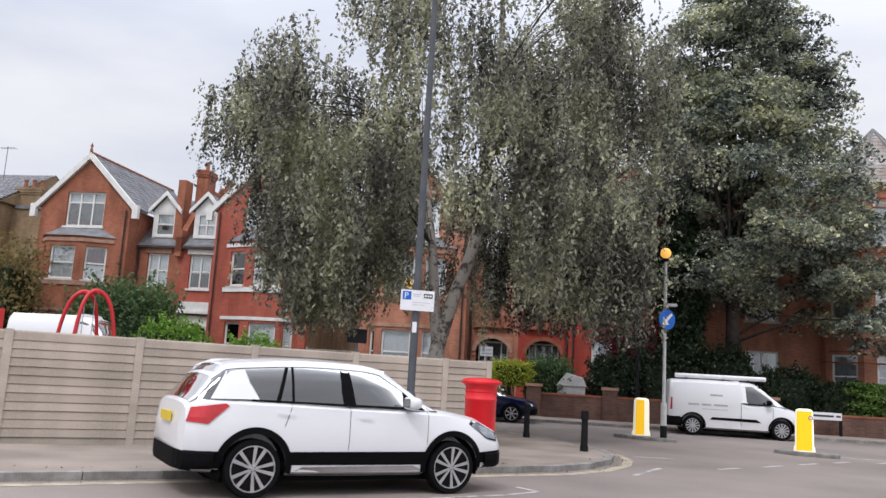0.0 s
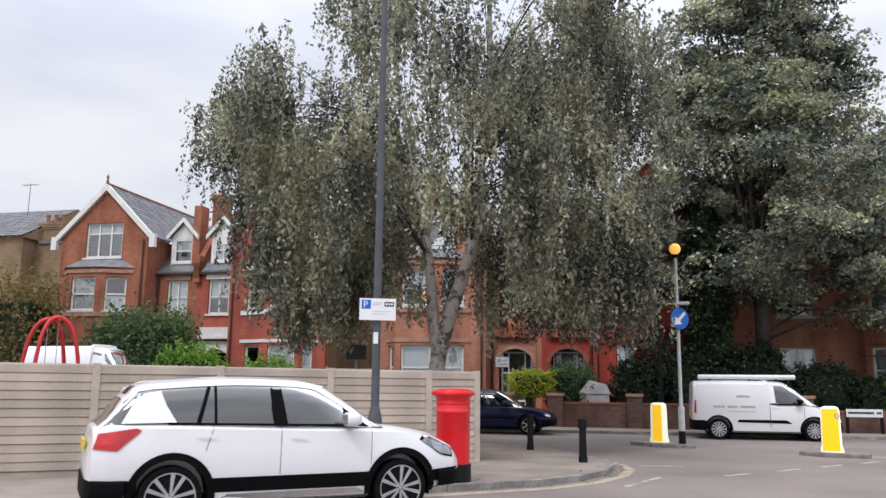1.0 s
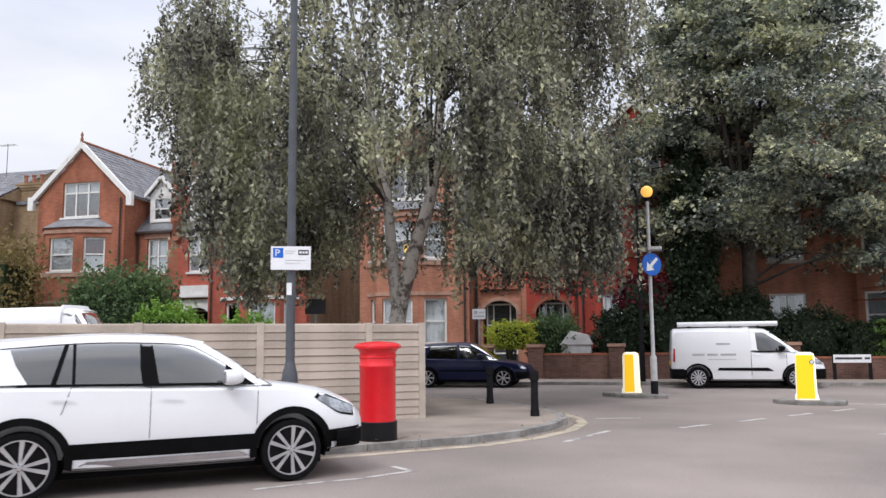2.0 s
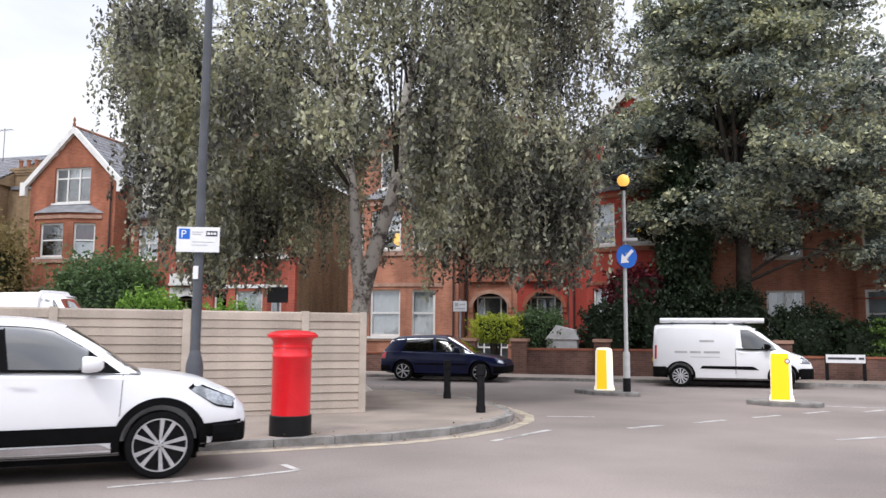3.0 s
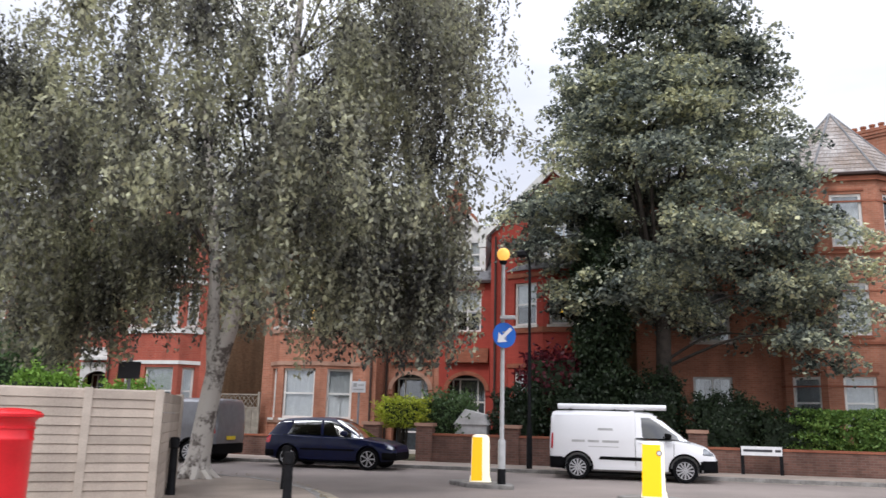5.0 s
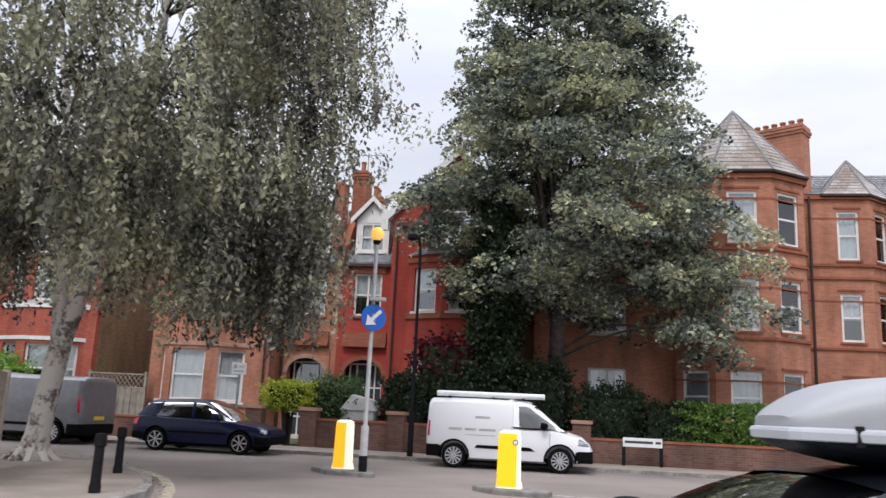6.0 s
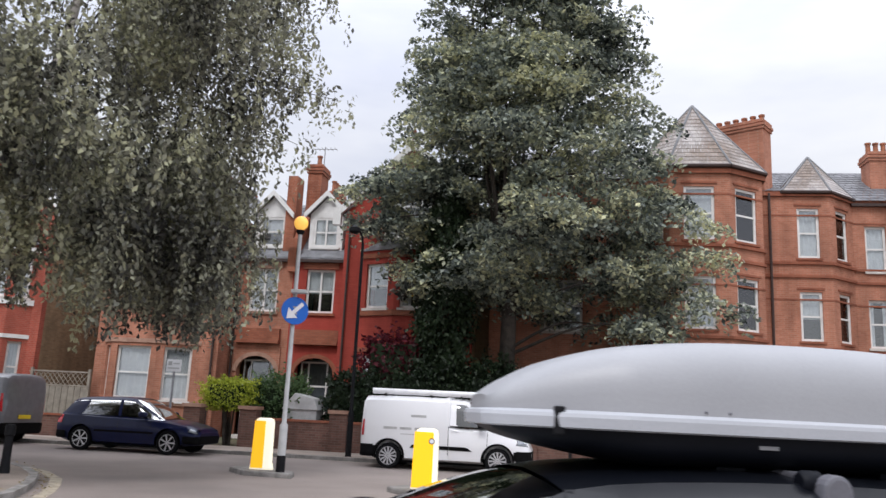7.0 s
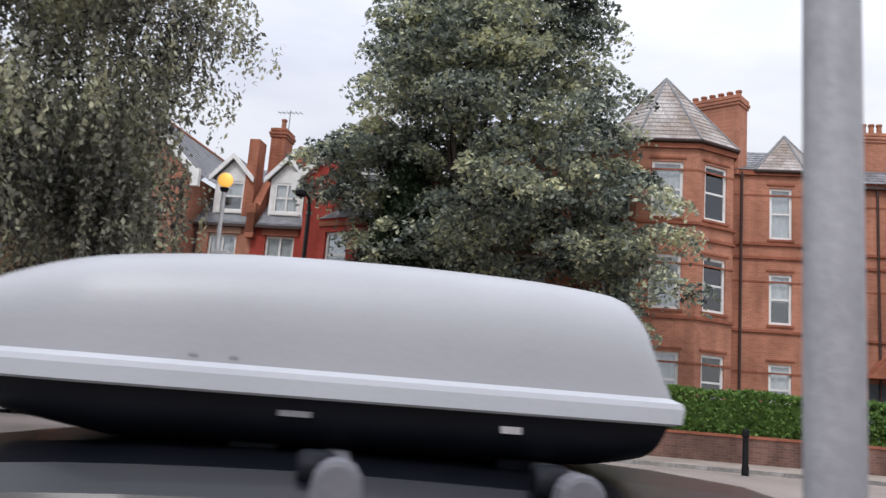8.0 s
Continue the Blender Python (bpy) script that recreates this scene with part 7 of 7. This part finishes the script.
EST["pillars"] = [[(x, z * 0.965) for x, z in p] for p in EST["pillars"]]
EST["mirror"] = (0.75, 0.9)
est = make_car("dark_estate_car", pose(10.15, 9.22, 0, 0, 0, CAR_TURN), "dark grey estate car at the near kerb carrying a roof box", "car", CAR_DARK, EST_B, EST_G, (-1.3, 1.3), 0.315, EST)
for x in (-0.6, -1.05):
    part("rack_bar", Shape().box(x - 0.025, x + 0.025, -0.6, 0.6, 1.3, 1.325), FOOT_GREY, est, bevel=0.008)
    for sg in (1, -1):
        s = Shape()
        arc = [(x + 0.046 * math.cos(math.pi * k / 8), 1.285 + 0.046 * math.sin(math.pi * k / 8)) for k in range(9)]
        s.slab([(x - 0.064, 1.12), (x + 0.064, 1.12)] + arc, sg * 0.55, sg * 0.62)
        ft = part("rack_foot", s, FOOT_GREY, est, bevel=0.012)
        part("clamp", Shape().lathe([(0.03, -0.03), (0.038, -0.02), (0.038, 0.03), (0.03, 0.04)], 14, pose(x + 0.035, sg * 0.53, 1.3, 0, 90, 0)), BOX_BLACK, ft, "black clamp", smooth=True)
        part("mark", Shape().box(x - 0.015, x + 0.015, sg * 0.623, sg * 0.624, 1.2, 1.212).box(x - 0.015, x + 0.015, sg * 0.623, sg * 0.624, 1.22, 1.223), SIGN_WHITE, ft)

# roof box: dark tub, pale rim, silver lid tapering to a low nose
rbx = thing("roof_box", pose(10.62, 9.28, 1.33, 0, 0, CAR_TURN - 180), "silver-grey roof box with a black base on the estate car", "roof box")
LEN, HW = 0.845, 0.41


def box_half(t):
    """Half width of the box's plan at t from nose (0) to tail (1)."""
    return HW * min(1.0, 0.42 + 1.35 * t ** 0.62) * (1 - 0.06 * max(0, (t - 0.75) / 0.25) ** 2) if t > 0.012 else HW * 0.4


def lid_top(t):
    """Height of the lid over the rim from nose to tail, a soft arc that ends in a blunt tail."""
    def raw(q):
        return float(np.interp(q, (0, 0.03, 0.07, 0.16, 0.25, 0.42, 0.63, 0.81, 0.9, 0.95, 0.975, 0.99, 1), (0.055, 0.09, 0.14, 0.205, 0.242, 0.274, 0.283, 0.278, 0.268, 0.258, 0.245, 0.2, 0.11)))
    reach = min(0.07, t, max(0.0, 0.96 - t))
    return sum(raw(t + reach * k / 4) for k in range(-4, 5)) / 9


def tub_low(t):
    return 0.095 * min(1, (t / 0.28) ** 0.7) * (1 - 0.25 * max(0, (t - 0.88) / 0.12) ** 2)


NS, NR = 60, 12
lid, tub, rim2 = Shape(), Shape(), Shape()
for i in range(NS + 1):
    t = i / NS
    x, w = -LEN + 2 * LEN * t, box_half(t)
    ht = lid_top(t)
    for j in range(NR * 2 + 1):
        a = math.pi * j / (NR * 2)
        c, sn = math.cos(a), math.sin(a)
        yy, zz = math.copysign(abs(c) ** 0.42, c), abs(sn) ** 0.6
        lid.v.append((x - 0.42 * max(0, t - 0.9) * zz, w * 0.985 * yy, 0.145 + 0.97 * ht * zz))
        tub.v.append((x * (1 - 0.05 * zz), w * 0.955 * yy, 0.1 - (tub_low(t) + 0.022) * zz))
for sh, flip in ((lid, False), (tub, True)):
    n = NR * 2 + 1
    for i in range(NS):
        for j in range(n - 1):
            a = i * n + j
            q = (a, a + n, a + n + 1, a + 1)
            sh.f.append(q[::-1] if flip else q)
    sh.f += [tuple(range(n)), tuple(range(NS * n, NS * n + n))]
edge = [(-LEN + 2 * LEN * i / NS, -box_half(i / NS)) for i in range(NS + 1)]
edge = edge + [(x, -y) for x, y in reversed(edge)]
for (xa, ya), (xb, yb) in zip(edge, edge[1:] + edge[:1]):
    prof = [(1.0, 0.095), (1.02, 0.1), (1.026, 0.132), (1.02, 0.144), (0.99, 0.154), (0.97, 0.154)]
    for (k0, z0), (k1, z1) in zip(prof, prof[1:]):
        rim2.poly([(xa * k0, ya * k0, z0), (xb * k0, yb * k0, z0), (xb * k1, yb * k1, z1), (xa * k1, ya * k1, z1)])
part("lid", lid, BOX_SILVER, rbx, "silver-grey moulded lid", smooth=True)
part("base", tub, BOX_BLACK, rbx, "black plastic tub", smooth=True)
part("rim", rim2, BOX_RIM, rbx, "pale grey rim", smooth=True)
for sg in (-1, 1):
    part("clasp", Shape().box(-LEN + 0.19, -LEN + 0.225, sg * (box_half(0.11) * 1.0), sg * (box_half(0.11) * 1.0 + 0.022), 0.075, 0.165), IRON, rbx, bevel=0.005)
    part("lock", Shape().box(0.46, 0.505, sg * HW * 0.95, sg * HW * 0.97, 0.055, 0.07), CHROME, rbx)
    part("label_strip", Shape().box(0.0, 0.065, sg * HW * 0.95, sg * HW * 0.968, 0.058, 0.07), SIGN_BACK, rbx)
for x in (-0.18, -0.1):
    for sg in (-1, 1):
        part("stud", Shape().lathe([(0.005, 0), (0.004, 0.004), (0.001, 0.005)], 10, pose(x, sg * HW * 0.984, 0.166, -90 * sg, 0, 0)), FOOT_GREY, rbx)
for x in (-0.1, 0.48):
    part("fixing", Shape().box(x, x + 0.1, -0.3, 0.3, -0.06, 0.0), BOX_BLACK, rbx)

# fallen leaves in the gutter of the corner
gl = np.random.default_rng(77)
fall = []
for (ax, ay), (bx, by) in zip(corner_kerb[1:14], corner_kerb[2:15]):
    d_ = Vector((bx - ax, by - ay, 0))
    out_ = Vector((d_.y, -d_.x, 0)).normalized()
    for k in range(int(d_.length * 22)):
        q = Vector((ax, ay, 0)) + d_ * gl.uniform() + out_ * gl.normal(0.1, 0.11)
        fall.append((q.x, q.y, 0.02 if (q - Vector((ax, ay, 0))).dot(out_) > 0.02 else 0.15))
litter = new("fallen_leaves", leaves(np.array(fall), 0.022, 1.0, 0.0, 78, 1.0, "fallen_leaves", LEAF_OCHRE))
tagged(litter, "brown fallen leaves lying in the gutter", "leaves", kind="stuff")

# pieces of the kerbs, last
kerb_stones(corner_kerb[1:15], corner_pavement, limit=60)
kerb_stones([(-14, 29.8), (30, 29.8)], far_pave, limit=60)
kerb_stones([(x, y) for x, y in near_kerb[1:6]], near_pave, side=-0.15, limit=30)
